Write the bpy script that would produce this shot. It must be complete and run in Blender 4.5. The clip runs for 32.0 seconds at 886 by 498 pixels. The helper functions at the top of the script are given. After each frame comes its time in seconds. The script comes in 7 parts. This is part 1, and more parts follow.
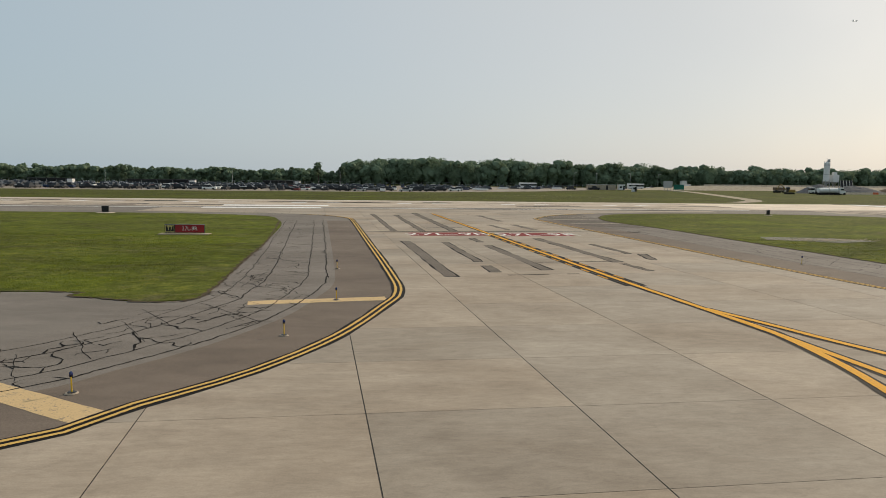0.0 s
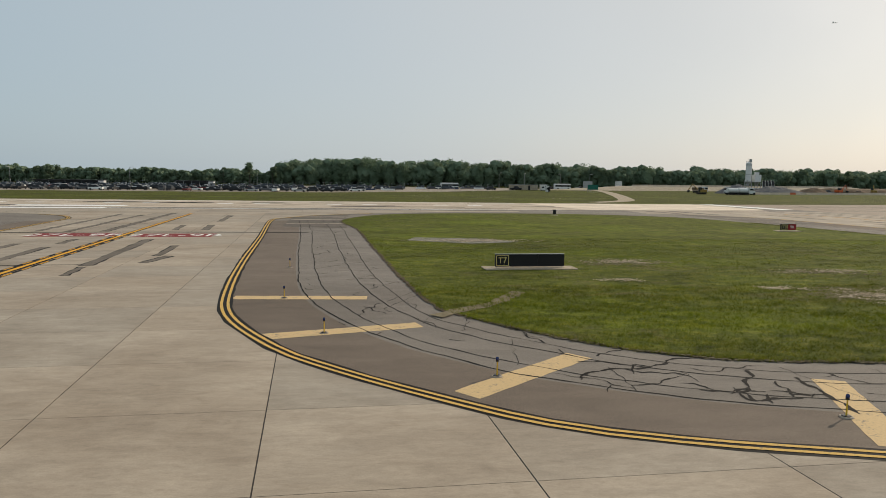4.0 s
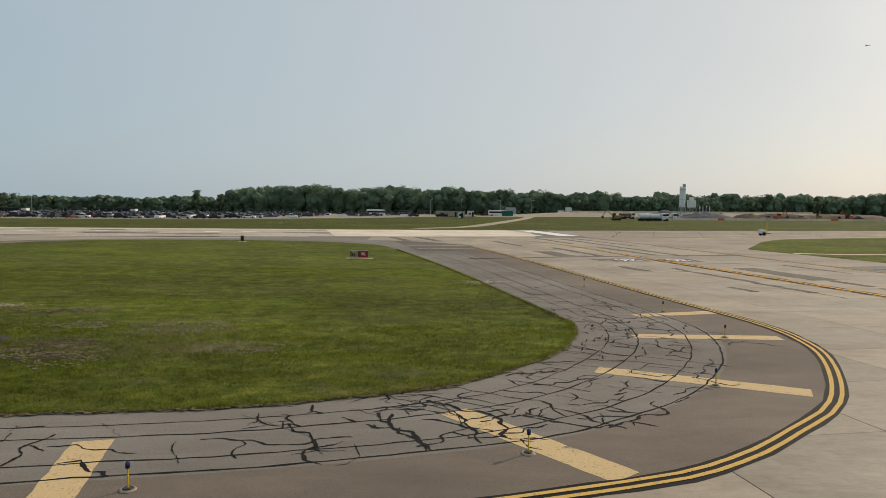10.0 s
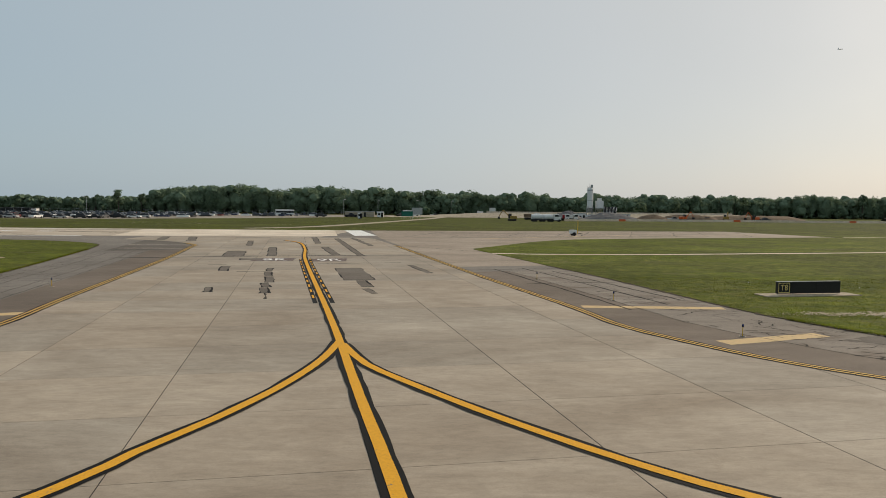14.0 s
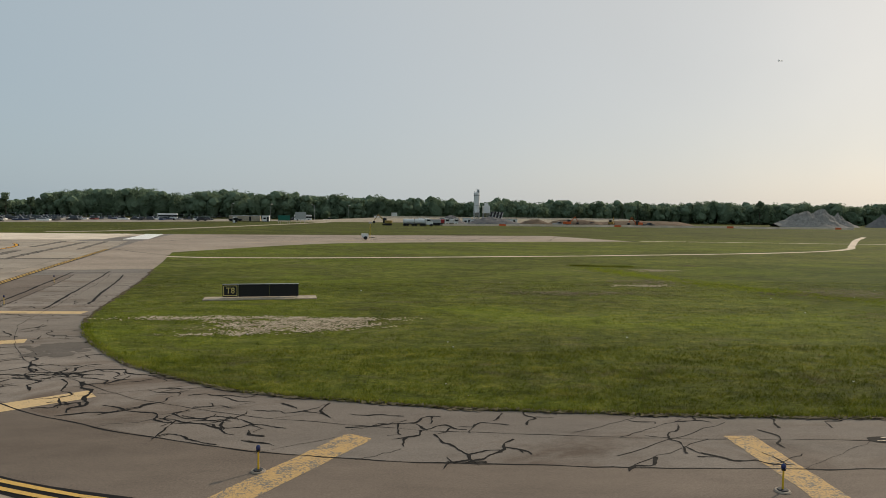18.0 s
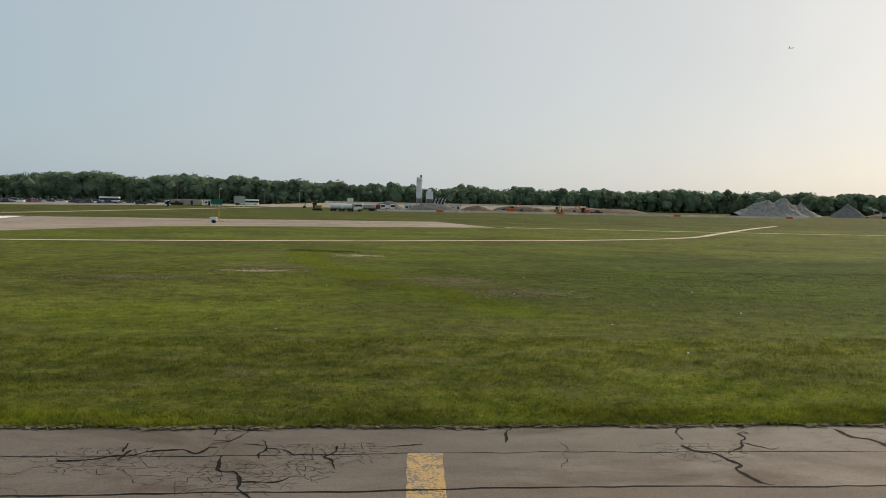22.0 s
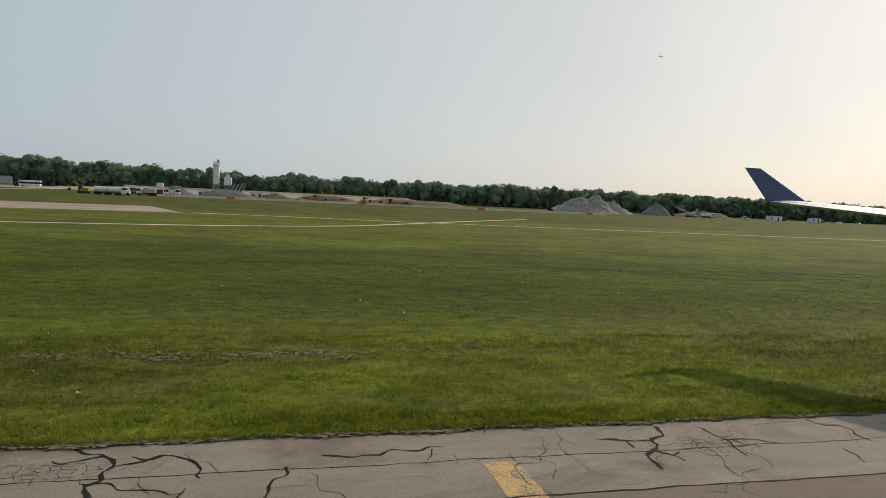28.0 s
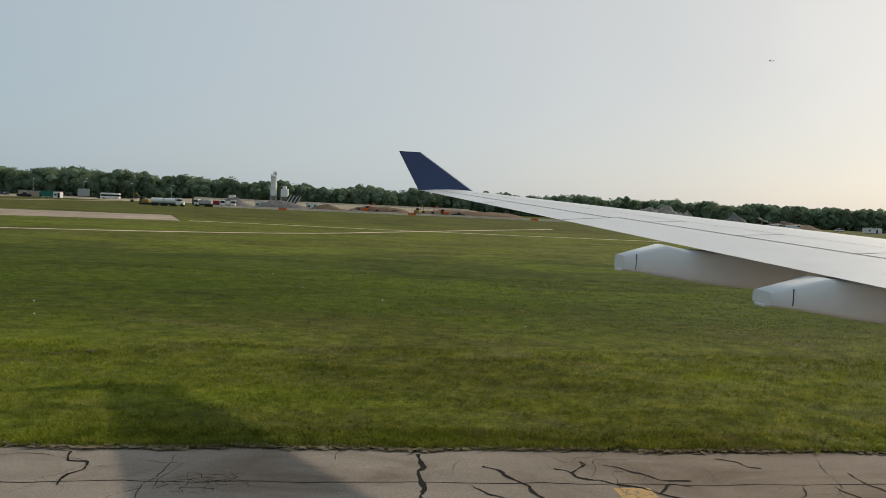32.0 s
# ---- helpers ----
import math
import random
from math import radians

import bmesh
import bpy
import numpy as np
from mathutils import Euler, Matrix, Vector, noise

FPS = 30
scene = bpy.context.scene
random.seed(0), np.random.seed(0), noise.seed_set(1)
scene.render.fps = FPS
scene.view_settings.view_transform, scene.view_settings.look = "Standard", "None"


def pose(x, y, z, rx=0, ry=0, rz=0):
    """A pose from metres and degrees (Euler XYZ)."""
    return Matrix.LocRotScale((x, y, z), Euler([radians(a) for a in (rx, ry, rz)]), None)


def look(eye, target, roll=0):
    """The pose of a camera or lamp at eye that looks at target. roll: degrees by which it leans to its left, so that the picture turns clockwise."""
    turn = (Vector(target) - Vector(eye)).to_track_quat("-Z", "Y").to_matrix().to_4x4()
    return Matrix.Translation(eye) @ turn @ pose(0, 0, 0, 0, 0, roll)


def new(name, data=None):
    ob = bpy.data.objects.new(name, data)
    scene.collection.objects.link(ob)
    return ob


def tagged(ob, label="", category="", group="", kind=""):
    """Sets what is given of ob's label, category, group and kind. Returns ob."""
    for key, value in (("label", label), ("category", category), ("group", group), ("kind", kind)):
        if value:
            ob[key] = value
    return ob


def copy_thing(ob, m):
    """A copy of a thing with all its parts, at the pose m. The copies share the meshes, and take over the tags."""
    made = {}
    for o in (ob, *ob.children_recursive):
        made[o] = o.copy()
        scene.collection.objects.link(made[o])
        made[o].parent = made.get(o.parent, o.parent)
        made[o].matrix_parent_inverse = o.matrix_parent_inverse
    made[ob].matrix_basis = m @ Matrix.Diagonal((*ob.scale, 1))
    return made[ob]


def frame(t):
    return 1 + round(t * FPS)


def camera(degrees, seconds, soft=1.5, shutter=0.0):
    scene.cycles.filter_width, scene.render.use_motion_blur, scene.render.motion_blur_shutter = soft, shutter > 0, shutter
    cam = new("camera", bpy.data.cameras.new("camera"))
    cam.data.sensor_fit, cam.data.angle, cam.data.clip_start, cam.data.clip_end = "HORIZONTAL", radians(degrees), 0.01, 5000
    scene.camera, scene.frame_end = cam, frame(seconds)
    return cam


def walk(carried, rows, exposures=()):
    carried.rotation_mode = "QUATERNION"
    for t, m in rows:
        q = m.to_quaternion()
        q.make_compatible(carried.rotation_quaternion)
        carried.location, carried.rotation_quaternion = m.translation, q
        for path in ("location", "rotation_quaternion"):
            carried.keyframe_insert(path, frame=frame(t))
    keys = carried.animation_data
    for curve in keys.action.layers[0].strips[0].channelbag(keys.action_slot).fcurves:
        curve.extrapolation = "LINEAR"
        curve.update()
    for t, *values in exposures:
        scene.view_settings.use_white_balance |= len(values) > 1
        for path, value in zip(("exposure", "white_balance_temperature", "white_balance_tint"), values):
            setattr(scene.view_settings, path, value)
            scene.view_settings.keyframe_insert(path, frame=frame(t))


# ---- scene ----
# seconds, way along the taxiway, sideways, yaw to the left, pitch, roll
EYE_HEIGHT = 5.8
RIDE = [
    (0.0, 4.45, -4.71, -4.40, -6.21, 0.70),
    (0.5, 8.75, -4.60, -4.15, -5.97, 0.59),
    (1.0, 13.18, -4.49, -3.88, -5.88, 0.37),
    (1.5, 17.35, -4.37, -4.20, -5.85, 0.33),
    (2.0, 21.75, -4.24, -4.62, -5.94, 0.30),
    (2.5, 25.98, -4.06, -5.22, -6.17, 0.54),
    (4.5, 43.08, -3.07, -4.92, -6.05, 0.85),
    (5.0, 47.57, -2.93, -4.21, -5.51, 0.56),
    (5.5, 52.04, -2.69, -3.70, -5.08, 0.31),
    (6.0, 56.61, -2.40, -3.19, -4.81, 0.03),
    (6.5, 61.14, -2.08, -2.77, -4.71, -0.15),
    (7.0, 65.53, -1.77, -2.33, -4.74, -0.23),
    (7.5, 69.88, -1.46, -1.93, -4.76, -0.24),
    (8.0, 74.21, -1.15, -1.60, -4.59, -0.06),
    (8.5, 78.59, -0.81, -1.51, -4.32, 0.08),
    (9.0, 83.01, -0.47, -1.46, -4.00, 0.26),
    (9.5, 87.30, -0.16, -1.60, -3.84, 0.47),
    (10.0, 91.67, 0.12, -1.85, -3.82, 0.47),
    (10.5, 96.04, 0.37, -2.16, -3.86, 0.48),
    (11.0, 100.49, 0.60, -2.39, -3.86, 0.28),
    (11.5, 104.78, 0.77, -2.69, -3.88, 0.38),
    (12.0, 109.18, 0.89, -2.91, -3.86, 0.32),
    (12.5, 113.76, 0.93, -2.93, -3.88, 0.39),
    (13.0, 118.36, 0.91, -2.85, -3.92, 0.43),
    (13.5, 122.90, 0.84, -2.88, -3.86, 0.54),
    (14.0, 127.47, 0.76, -2.98, -3.72, 0.61),
    (14.5, 132.10, 0.68, -3.22, -3.54, 0.34),
    (16.5, 148.76, 0.43, -5.20, -3.57, 0.92),
    (17.0, 152.94, 0.38, -5.70, -3.54, 0.94),
    (17.5, 157.07, 0.34, -6.10, -3.37, 0.95),
    (18.0, 161.20, 0.30, -6.26, -3.22, 0.80),
    (18.5, 165.31, 0.25, -6.21, -3.16, 0.68),
    (19.0, 169.33, 0.22, -6.12, -3.19, 0.59),
    (19.5, 173.29, 0.23, -6.00, -3.13, 0.82),
    (20.0, 177.21, 0.28, -5.93, -3.18, 1.03),
    (20.5, 181.20, 0.38, -5.89, -3.34, 1.21),
    (21.0, 184.94, 0.50, -5.93, -3.62, 1.61),
    (21.5, 188.60, 0.64, -5.77, -3.93, 1.39),
    (22.0, 192.43, 0.74, -5.29, -4.34, 1.28),
    (22.5, 196.06, 0.82, -4.66, -4.68, 1.40),
    (23.0, 199.64, 0.86, -3.99, -5.03, 1.60),
    (23.5, 203.04, 0.93, -3.37, -5.12, 1.48),
    (24.0, 206.44, 1.00, -2.77, -4.79, 1.71),
    (24.5, 210.06, 1.08, -2.40, -4.29, 1.54),
    (25.0, 213.41, 1.12, -3.35, -3.77, 1.73),
    (25.5, 216.75, 1.16, -5.88, -3.81, 1.51),
    (26.0, 219.96, 1.20, -9.77, -4.14, 1.83),
    (26.5, 223.33, 1.26, -13.94, -4.47, 2.33),
    (28.5, 235.18, 1.72, -14.28, -4.68, 2.94),
    (29.0, 238.13, 1.81, -11.74, -4.67, 2.73),
    (29.5, 240.95, 1.88, -9.42, -4.58, 2.71),
    (30.0, 243.66, 1.92, -7.68, -4.36, 2.52),
    (30.5, 246.26, 1.94, -6.61, -4.21, 2.48),
    (31.0, 248.79, 1.95, -6.02, -4.03, 2.13),
    (31.5, 251.16, 1.94, -5.95, -4.05, 2.64),
    (32.0, 253.43, 1.93, -5.83, -3.94, 2.67),
]


def ride_pose(x, y, yaw, pitch, roll):
    a, b = radians(yaw), radians(pitch)
    ahead = Vector((-math.sin(a) * math.cos(b), math.cos(a) * math.cos(b), math.sin(b)))
    eye = Vector((x, y, EYE_HEIGHT))
    return look(eye, eye + ahead, roll)


cam = camera(66.76, 32.0, 0.8)
walk(cam, [(t, ride_pose(*p)) for t, *p in RIDE], ((0.0, 0.0), (5.0, 0.0), (7.5, 0.05), (9.5, 0.0), (13.0, -0.08), (17.0, -0.11), (20.0, -0.06), (23.0, 0.05), (25.0, 0.04), (27.0, 0.0), (32.0, 0.0)))


# ---- light ----
world = bpy.data.worlds.new("sky")
scene.world = world
world.use_nodes = True
wn = world.node_tree
sky = wn.nodes.new("ShaderNodeTexSky")
sky.sky_type, sky.sun_disc = "NISHITA", False
SUN_ELEVATION, SUN_AZIMUTH = radians(28), radians(54.3)  # azimuth clockwise from +y
sky.sun_elevation, sky.sun_rotation = SUN_ELEVATION, SUN_AZIMUTH
sky.air_density, sky.dust_density, sky.ozone_density = 1.0, 2.0, 1.0
background = wn.nodes["Background"]
background.inputs["Strength"].default_value = 0.12
haze = wn.nodes.new("ShaderNodeMix")  # thin high haze over the whole sky
haze.data_type, haze.blend_type = "RGBA", "MIX"
veil = wn.nodes.new("ShaderNodeTexNoise")  # faint unevenness of the haze
veil.inputs["Scale"].default_value, veil.inputs["Detail"].default_value = 1.6, 5.0
span = wn.nodes.new("ShaderNodeMapRange")
span.inputs[1].default_value, span.inputs[2].default_value = 0.3, 0.7
span.inputs[3].default_value, span.inputs[4].default_value = 0.80, 0.92
where = wn.nodes.new("ShaderNodeTexCoord")
toward = Vector((math.sin(SUN_AZIMUTH) * math.cos(SUN_ELEVATION), math.cos(SUN_AZIMUTH) * math.cos(SUN_ELEVATION), math.sin(SUN_ELEVATION)))
facing = wn.nodes.new("ShaderNodeVectorMath")  # the haze is whiter towards the sun
facing.operation = "DOT_PRODUCT"
facing.inputs[1].default_value = toward
whiter = wn.nodes.new("ShaderNodeValToRGB")
whiter.color_ramp.elements.new(0.5)
for e, (p, c) in zip(whiter.color_ramp.elements, ((0.08, (0.335, 0.415, 0.465, 1)), (0.55, (0.43, 0.475, 0.498, 1)), (0.92, (0.53, 0.535, 0.522, 1)))):
    e.position, e.color = p, c
stronger = wn.nodes.new("ShaderNodeVectorMath")
stronger.operation = "SCALE"
stronger.inputs["Scale"].default_value = 10.0
wn.links.new(where.outputs["Generated"], facing.inputs[0])
wn.links.new(facing.outputs["Value"], whiter.inputs[0])
wn.links.new(whiter.outputs[0], stronger.inputs[0])
wn.links.new(stronger.outputs[0], haze.inputs[7])
wn.links.new(where.outputs["Generated"], veil.inputs["Vector"])
wn.links.new(veil.outputs[0], span.inputs[0])
wn.links.new(span.outputs[0], haze.inputs[0])
wn.links.new(sky.outputs[0], haze.inputs[6])
wn.links.new(haze.outputs[2], background.inputs["Color"])
sun = new("sun", bpy.data.lights.new("sun", "SUN"))
sun.data.energy, sun.data.angle, sun.data.color = 3.0, radians(0.8), (1.0, 0.845, 0.655)
sun.matrix_world = look(toward * 100, (0, 0, 0))


# ---- materials ----
class Nodes:
    """Short hands for a node material."""

    def __init__(self, name):
        self.m = bpy.data.materials.new(name)
        self.m.use_nodes = True
        self.t = self.m.node_tree
        self.bsdf = self.t.nodes["Principled BSDF"]

    def put(self, socket, value):
        if isinstance(value, bpy.types.NodeSocket):
            self.t.links.new(value, socket)
        elif isinstance(value, tuple) and len(value) == 3 and socket.type == "RGBA":
            socket.default_value = (*value, 1)
        else:
            socket.default_value = value

    def coords(self, scale=(1, 1, 1)):
        geo = self.t.nodes.new("ShaderNodeNewGeometry")
        mp = self.t.nodes.new("ShaderNodeMapping")
        mp.inputs["Scale"].default_value = scale
        self.t.links.new(geo.outputs["Position"], mp.inputs["Vector"])
        return mp.outputs[0]

    def own(self, scale=(1, 1, 1)):
        tc = self.t.nodes.new("ShaderNodeTexCoord")
        mp = self.t.nodes.new("ShaderNodeMapping")
        mp.inputs["Scale"].default_value = scale
        self.t.links.new(tc.outputs["Object"], mp.inputs["Vector"])
        return mp.outputs[0]

    def noise(self, scale, detail=4.0, rough=0.55, vec=None, distortion=0.0):
        n = self.t.nodes.new("ShaderNodeTexNoise")
        self.put(n.inputs["Vector"], vec or self.coords())
        n.inputs["Scale"].default_value, n.inputs["Detail"].default_value = scale, detail
        n.inputs["Roughness"].default_value, n.inputs["Distortion"].default_value = rough, distortion
        return n.outputs[0]

    def ramp(self, value, *stops):
        r = self.t.nodes.new("ShaderNodeValToRGB")
        while len(r.color_ramp.elements) < len(stops):
            r.color_ramp.elements.new(0.5)
        for e, (p, c) in zip(r.color_ramp.elements, stops):
            e.position, e.color = p, (*c, 1) if isinstance(c, tuple) else (c, c, c, 1)
        self.put(r.inputs[0], value)
        return r.outputs[0]

    def mix(self, how, factor, a, b):
        x = self.t.nodes.new("ShaderNodeMix")
        x.data_type, x.blend_type = "RGBA", how
        self.put(x.inputs[0], factor), self.put(x.inputs[6], a), self.put(x.inputs[7], b)
        return x.outputs[2]

    def math(self, how, a, b=0.0):
        x = self.t.nodes.new("ShaderNodeMath")
        x.operation = how
        self.put(x.inputs[0], a), self.put(x.inputs[1], b)
        return x.outputs[0]

    def bump(self, height, strength=0.3, distance=0.02):
        b = self.t.nodes.new("ShaderNodeBump")
        b.inputs["Strength"].default_value, b.inputs["Distance"].default_value = strength, distance
        self.put(b.inputs["Height"], height)
        self.t.links.new(b.outputs[0], self.bsdf.inputs["Normal"])

    def done(self, colour, rough=0.8, metal=0.0, spec=0.3):
        self.put(self.bsdf.inputs["Base Color"], colour)
        self.put(self.bsdf.inputs["Roughness"], rough)
        self.put(self.bsdf.inputs["Metallic"], metal)
        self.put(self.bsdf.inputs["Specular IOR Level"], spec)
        return self.m

    def per_object(self):
        return self.t.nodes.new("ShaderNodeObjectInfo").outputs["Random"]


def plain(name, colour, rough=0.6, metal=0.0, vary=0.12, scale=3.0, spec=0.3):
    """Paint or metal with slight dirt at two scales."""
    n = Nodes(name)
    a = n.noise(scale, 5, 0.6, n.own())
    b = n.noise(scale * 14, 3, 0.6, n.own())
    dark = tuple(c * (1 - vary * 2) for c in colour)
    c = n.mix("MIX", n.ramp(a, (0.35, 0.0), (0.75, 1.0)), colour, dark)
    c = n.mix("MULTIPLY", 0.5, c, n.ramp(b, (0.3, 1 - vary), (0.7, 1.0)))
    return n.done(c, rough, metal, spec)


def grass_tone(n):
    """Colour of the grass over the whole field: green, dry straw and dark rough areas."""
    big = n.noise(0.05, 4, 0.6, n.coords((0.8, 1.4, 1)), 0.6)
    band = n.noise(0.16, 6, 0.68, n.coords((0.6, 1.1, 1)), 0.8)
    mid = n.noise(1.1, 6, 0.75, n.coords((0.8, 1.1, 1)), 0.3)
    thatch = n.noise(0.28, 7, 0.75, n.coords((0.7, 1.3, 1)), 1.0)
    c = n.ramp(mid, (0.3, (0.044, 0.058, 0.010)), (0.5, (0.098, 0.112, 0.015)), (0.70, (0.190, 0.186, 0.032)))
    c = n.mix("MIX", n.ramp(thatch, (0.54, 0.0), (0.70, 0.75)), c, (0.150, 0.126, 0.066))
    lush = n.noise(0.075, 5, 0.6, n.coords((0.8, 1.3, 1)), 0.7)
    c = n.mix("MIX", n.ramp(lush, (0.48, 0.0), (0.62, 0.75)), c, n.ramp(mid, (0.3, (0.056, 0.080, 0.006)), (0.7, (0.170, 0.194, 0.014))))
    c = n.mix("MULTIPLY", 0.8, c, n.ramp(band, (0.34, 0.60), (0.64, 1.22)))
    c = n.mix("MULTIPLY", 0.7, c, n.ramp(big, (0.36, 0.78), (0.64, 1.18)))
    sep = n.t.nodes.new("ShaderNodeSeparateXYZ")  # a damp swale of darker, longer grass runs through the infield
    n.t.links.new(n.coords(), sep.inputs[0])
    across = n.math("ADD", sep.outputs[1], n.math("MULTIPLY", n.math("SUBTRACT", band, 0.5), 30.0))
    inner = n.ramp(n.math("DIVIDE", across, 100.0), (0.30, 0.0), (0.38, 1.0), (0.62, 1.0), (0.80, 0.0))
    onward = n.ramp(n.math("DIVIDE", n.math("ADD", sep.outputs[0], n.math("MULTIPLY", big, 30.0)), 300.0), (0.67, 0.0), (0.76, 1.0))
    c = n.mix("MULTIPLY", n.math("MULTIPLY", inner, onward), c, (0.58, 0.70, 0.45))
    beyond = n.ramp(n.math("DIVIDE", across, 300.0), (0.47, 0.0), (0.53, 1.0))  # darker, duller grass colour past the runway
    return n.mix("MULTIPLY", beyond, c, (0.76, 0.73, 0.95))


def grass_material():
    n = Nodes("grass")
    fine = n.noise(7.0, 5, 0.75, n.coords((1, 1.6, 1)))
    c = n.mix("MULTIPLY", 0.85, grass_tone(n), n.ramp(fine, (0.30, 0.38), (0.66, 1.45)))
    n.bump(fine, 0.9, 0.08)
    return n.done(c, 0.95, 0, 0.08)


def concrete_material(name="concrete", tint=1.0):
    n = Nodes(name)
    big = n.noise(0.16, 5, 0.62, n.coords((0.8, 1.2, 1)), 0.6)
    streak = n.noise(0.8, 7, 0.7, n.coords((0.75, 1.3, 1)), 0.9)
    fine = n.noise(26, 3, 0.65)
    rnd = n.per_object()
    c = n.ramp(big, (0.3, (0.305 * tint, 0.252 * tint, 0.194 * tint)), (0.7, (0.445 * tint, 0.386 * tint, 0.312 * tint)))
    c = n.mix("MULTIPLY", 0.45, c, n.ramp(streak, (0.25, 0.66), (0.60, 1.08)))
    sweep = n.noise(1.0, 7, 0.72, n.coords((0.5, 1.9, 1)), 0.6)  # broom finish and tyre wear across the slabs
    c = n.mix("MULTIPLY", 0.45, c, n.ramp(sweep, (0.34, (0.80, 0.78, 0.75)), (0.62, (1.10, 1.10, 1.08))))
    blot = n.noise(1.3, 5, 0.7, n.coords(), 1.2)
    c = n.mix("MULTIPLY", 0.5, c, n.ramp(blot, (0.60, 1.0), (0.78, (0.72, 0.68, 0.64))))
    scuff = n.noise(4.5, 6, 0.8, n.coords((0.5, 1.6, 1)), 0.6)
    c = n.mix("MULTIPLY", 0.5, c, n.ramp(scuff, (0.36, 0.78), (0.56, 1.06)))
    c = n.mix("MULTIPLY", 0.5, c, n.ramp(fine, (0.3, 0.8), (0.7, 1.05)))
    island = n.t.nodes.new("ShaderNodeNewGeometry").outputs["Random Per Island"]
    tone = n.math("FRACT", n.math("ADD", rnd, island))  # slabs poured at different times
    c = n.mix("MULTIPLY", 1.0, c, n.ramp(tone, (0.0, (0.87, 0.865, 0.86)), (0.35, (0.96, 0.955, 0.95)), (0.7, (1.01, 0.97, 0.93)), (1.0, (1.07, 1.04, 1.01))))
    n.bump(fine, 0.12, 0.01)
    return n.done(c, 0.85, 0, 0.25)


def asphalt_material(name="asphalt", tint=(1, 1, 1), bleached=None):
    n = Nodes(name)
    big = n.noise(0.10, 5, 0.6, n.coords((0.7, 1.3, 1)))
    mid = n.noise(0.8, 6, 0.7, n.coords((0.5, 1.4, 1)), 0.4)
    fine = n.noise(20, 5, 0.82)
    stone = n.noise(70, 2, 0.6)
    c = n.ramp(big, (0.3, (0.172, 0.148, 0.124)), (0.7, (0.259, 0.228, 0.194)))
    c = n.mix("MULTIPLY", 0.55, c, n.ramp(mid, (0.3, 0.68), (0.65, 1.08)))
    c = n.mix("MULTIPLY", 0.8, c, n.ramp(fine, (0.30, 0.55), (0.68, 1.30)))
    c = n.mix("MULTIPLY", 0.5, c, n.ramp(stone, (0.35, 0.6), (0.65, 1.35)))
    if bleached:  # paler and darker stretches along its length
        sep = n.t.nodes.new("ShaderNodeSeparateXYZ")
        n.t.links.new(n.coords(), sep.inputs[0])
        along = n.math("ADD", sep.outputs[0], n.math("MULTIPLY", n.math("SUBTRACT", big, 0.5), 22.0))
        share = n.math("DIVIDE", n.math("SUBTRACT", along, bleached[0]), bleached[1] - bleached[0])
        tint = n.ramp(share, (0.0, (1.20, 1.17, 1.13)), (0.16, (1.16, 1.12, 1.09)), (0.28, (0.98, 0.96, 0.95)), (0.42, (1.0, 0.97, 0.95)), (0.52, (0.80, 0.77, 0.75)), (0.64, (0.86, 0.83, 0.81)), (0.80, (1.22, 1.19, 1.16)), (1.0, (1.16, 1.14, 1.12)))
        stain = n.noise(0.17, 7, 0.66, n.coords((0.8, 1.5, 1)), 0.9)  # brown washed-in dirt
        c = n.mix("MULTIPLY", n.ramp(stain, (0.50, 0.0), (0.66, 0.85)), c, (0.56, 0.48, 0.42))
    c = n.mix("MULTIPLY", 1.0, c, tint)
    n.bump(fine, 0.25, 0.01)
    return n.done(c, 0.9, 0, 0.2)


def paint_material(name, colour, wear=0.45, under=(0.2, 0.18, 0.15)):
    n = Nodes(name)
    a = n.noise(2.2, 6, 0.75, n.coords(), 0.5)
    b = n.noise(16, 4, 0.7)
    worn = n.ramp(n.math("MULTIPLY", a, b), (wear * 0.45, 1.0), (wear * 0.45 + 0.06, 0.0))
    c = n.mix("MULTIPLY", 0.6, colour, n.ramp(b, (0.3, 0.75), (0.7, 1.1)))
    c = n.mix("MIX", worn, c, under)
    n.bump(b, 0.2, 0.004)
    return n.done(c, 0.8, 0, 0.15)


def tar_material():
    n = Nodes("tar")
    a = n.noise(3.0, 4, 0.6)
    return n.done(n.ramp(a, (0.3, (0.009, 0.008, 0.007)), (0.75, (0.024, 0.021, 0.018))), 0.85, 0, 0.10)


GRASS, CONCRETE, ASPHALT = grass_material(), concrete_material(), asphalt_material()
YELLOW = paint_material("yellow_paint", (0.74, 0.365, 0.032), 0.26)
FADED_YELLOW = paint_material("faded_yellow_paint", (0.61, 0.435, 0.225), 0.32, (0.19, 0.17, 0.14))
WORN_YELLOW = paint_material("worn_yellow_paint", (0.52, 0.34, 0.145), 0.44, (0.19, 0.17, 0.14))
WHITE_LINE = paint_material("white_paint", (0.82, 0.81, 0.77), 0.30)
BLACK_LINE = paint_material("black_paint", (0.011, 0.010, 0.009), 0.07, (0.25, 0.22, 0.18))
RED_LINE = paint_material("red_paint", (0.22, 0.030, 0.030), 0.28, (0.3, 0.26, 0.22))
BROWN_RED = paint_material("worn_red_paint", (0.12, 0.055, 0.05), 0.5, (0.2, 0.18, 0.16))
EDGE_YELLOW = paint_material("edge_yellow_paint", (0.64, 0.40, 0.11), 0.30)
TAR = tar_material()
CONCRETE_PALE = concrete_material("pale_concrete", 1.68)
CONCRETE_TAN = plain("tan_concrete", (0.50, 0.41, 0.30), 0.85, 0, 0.2, 3.0, 0.1)
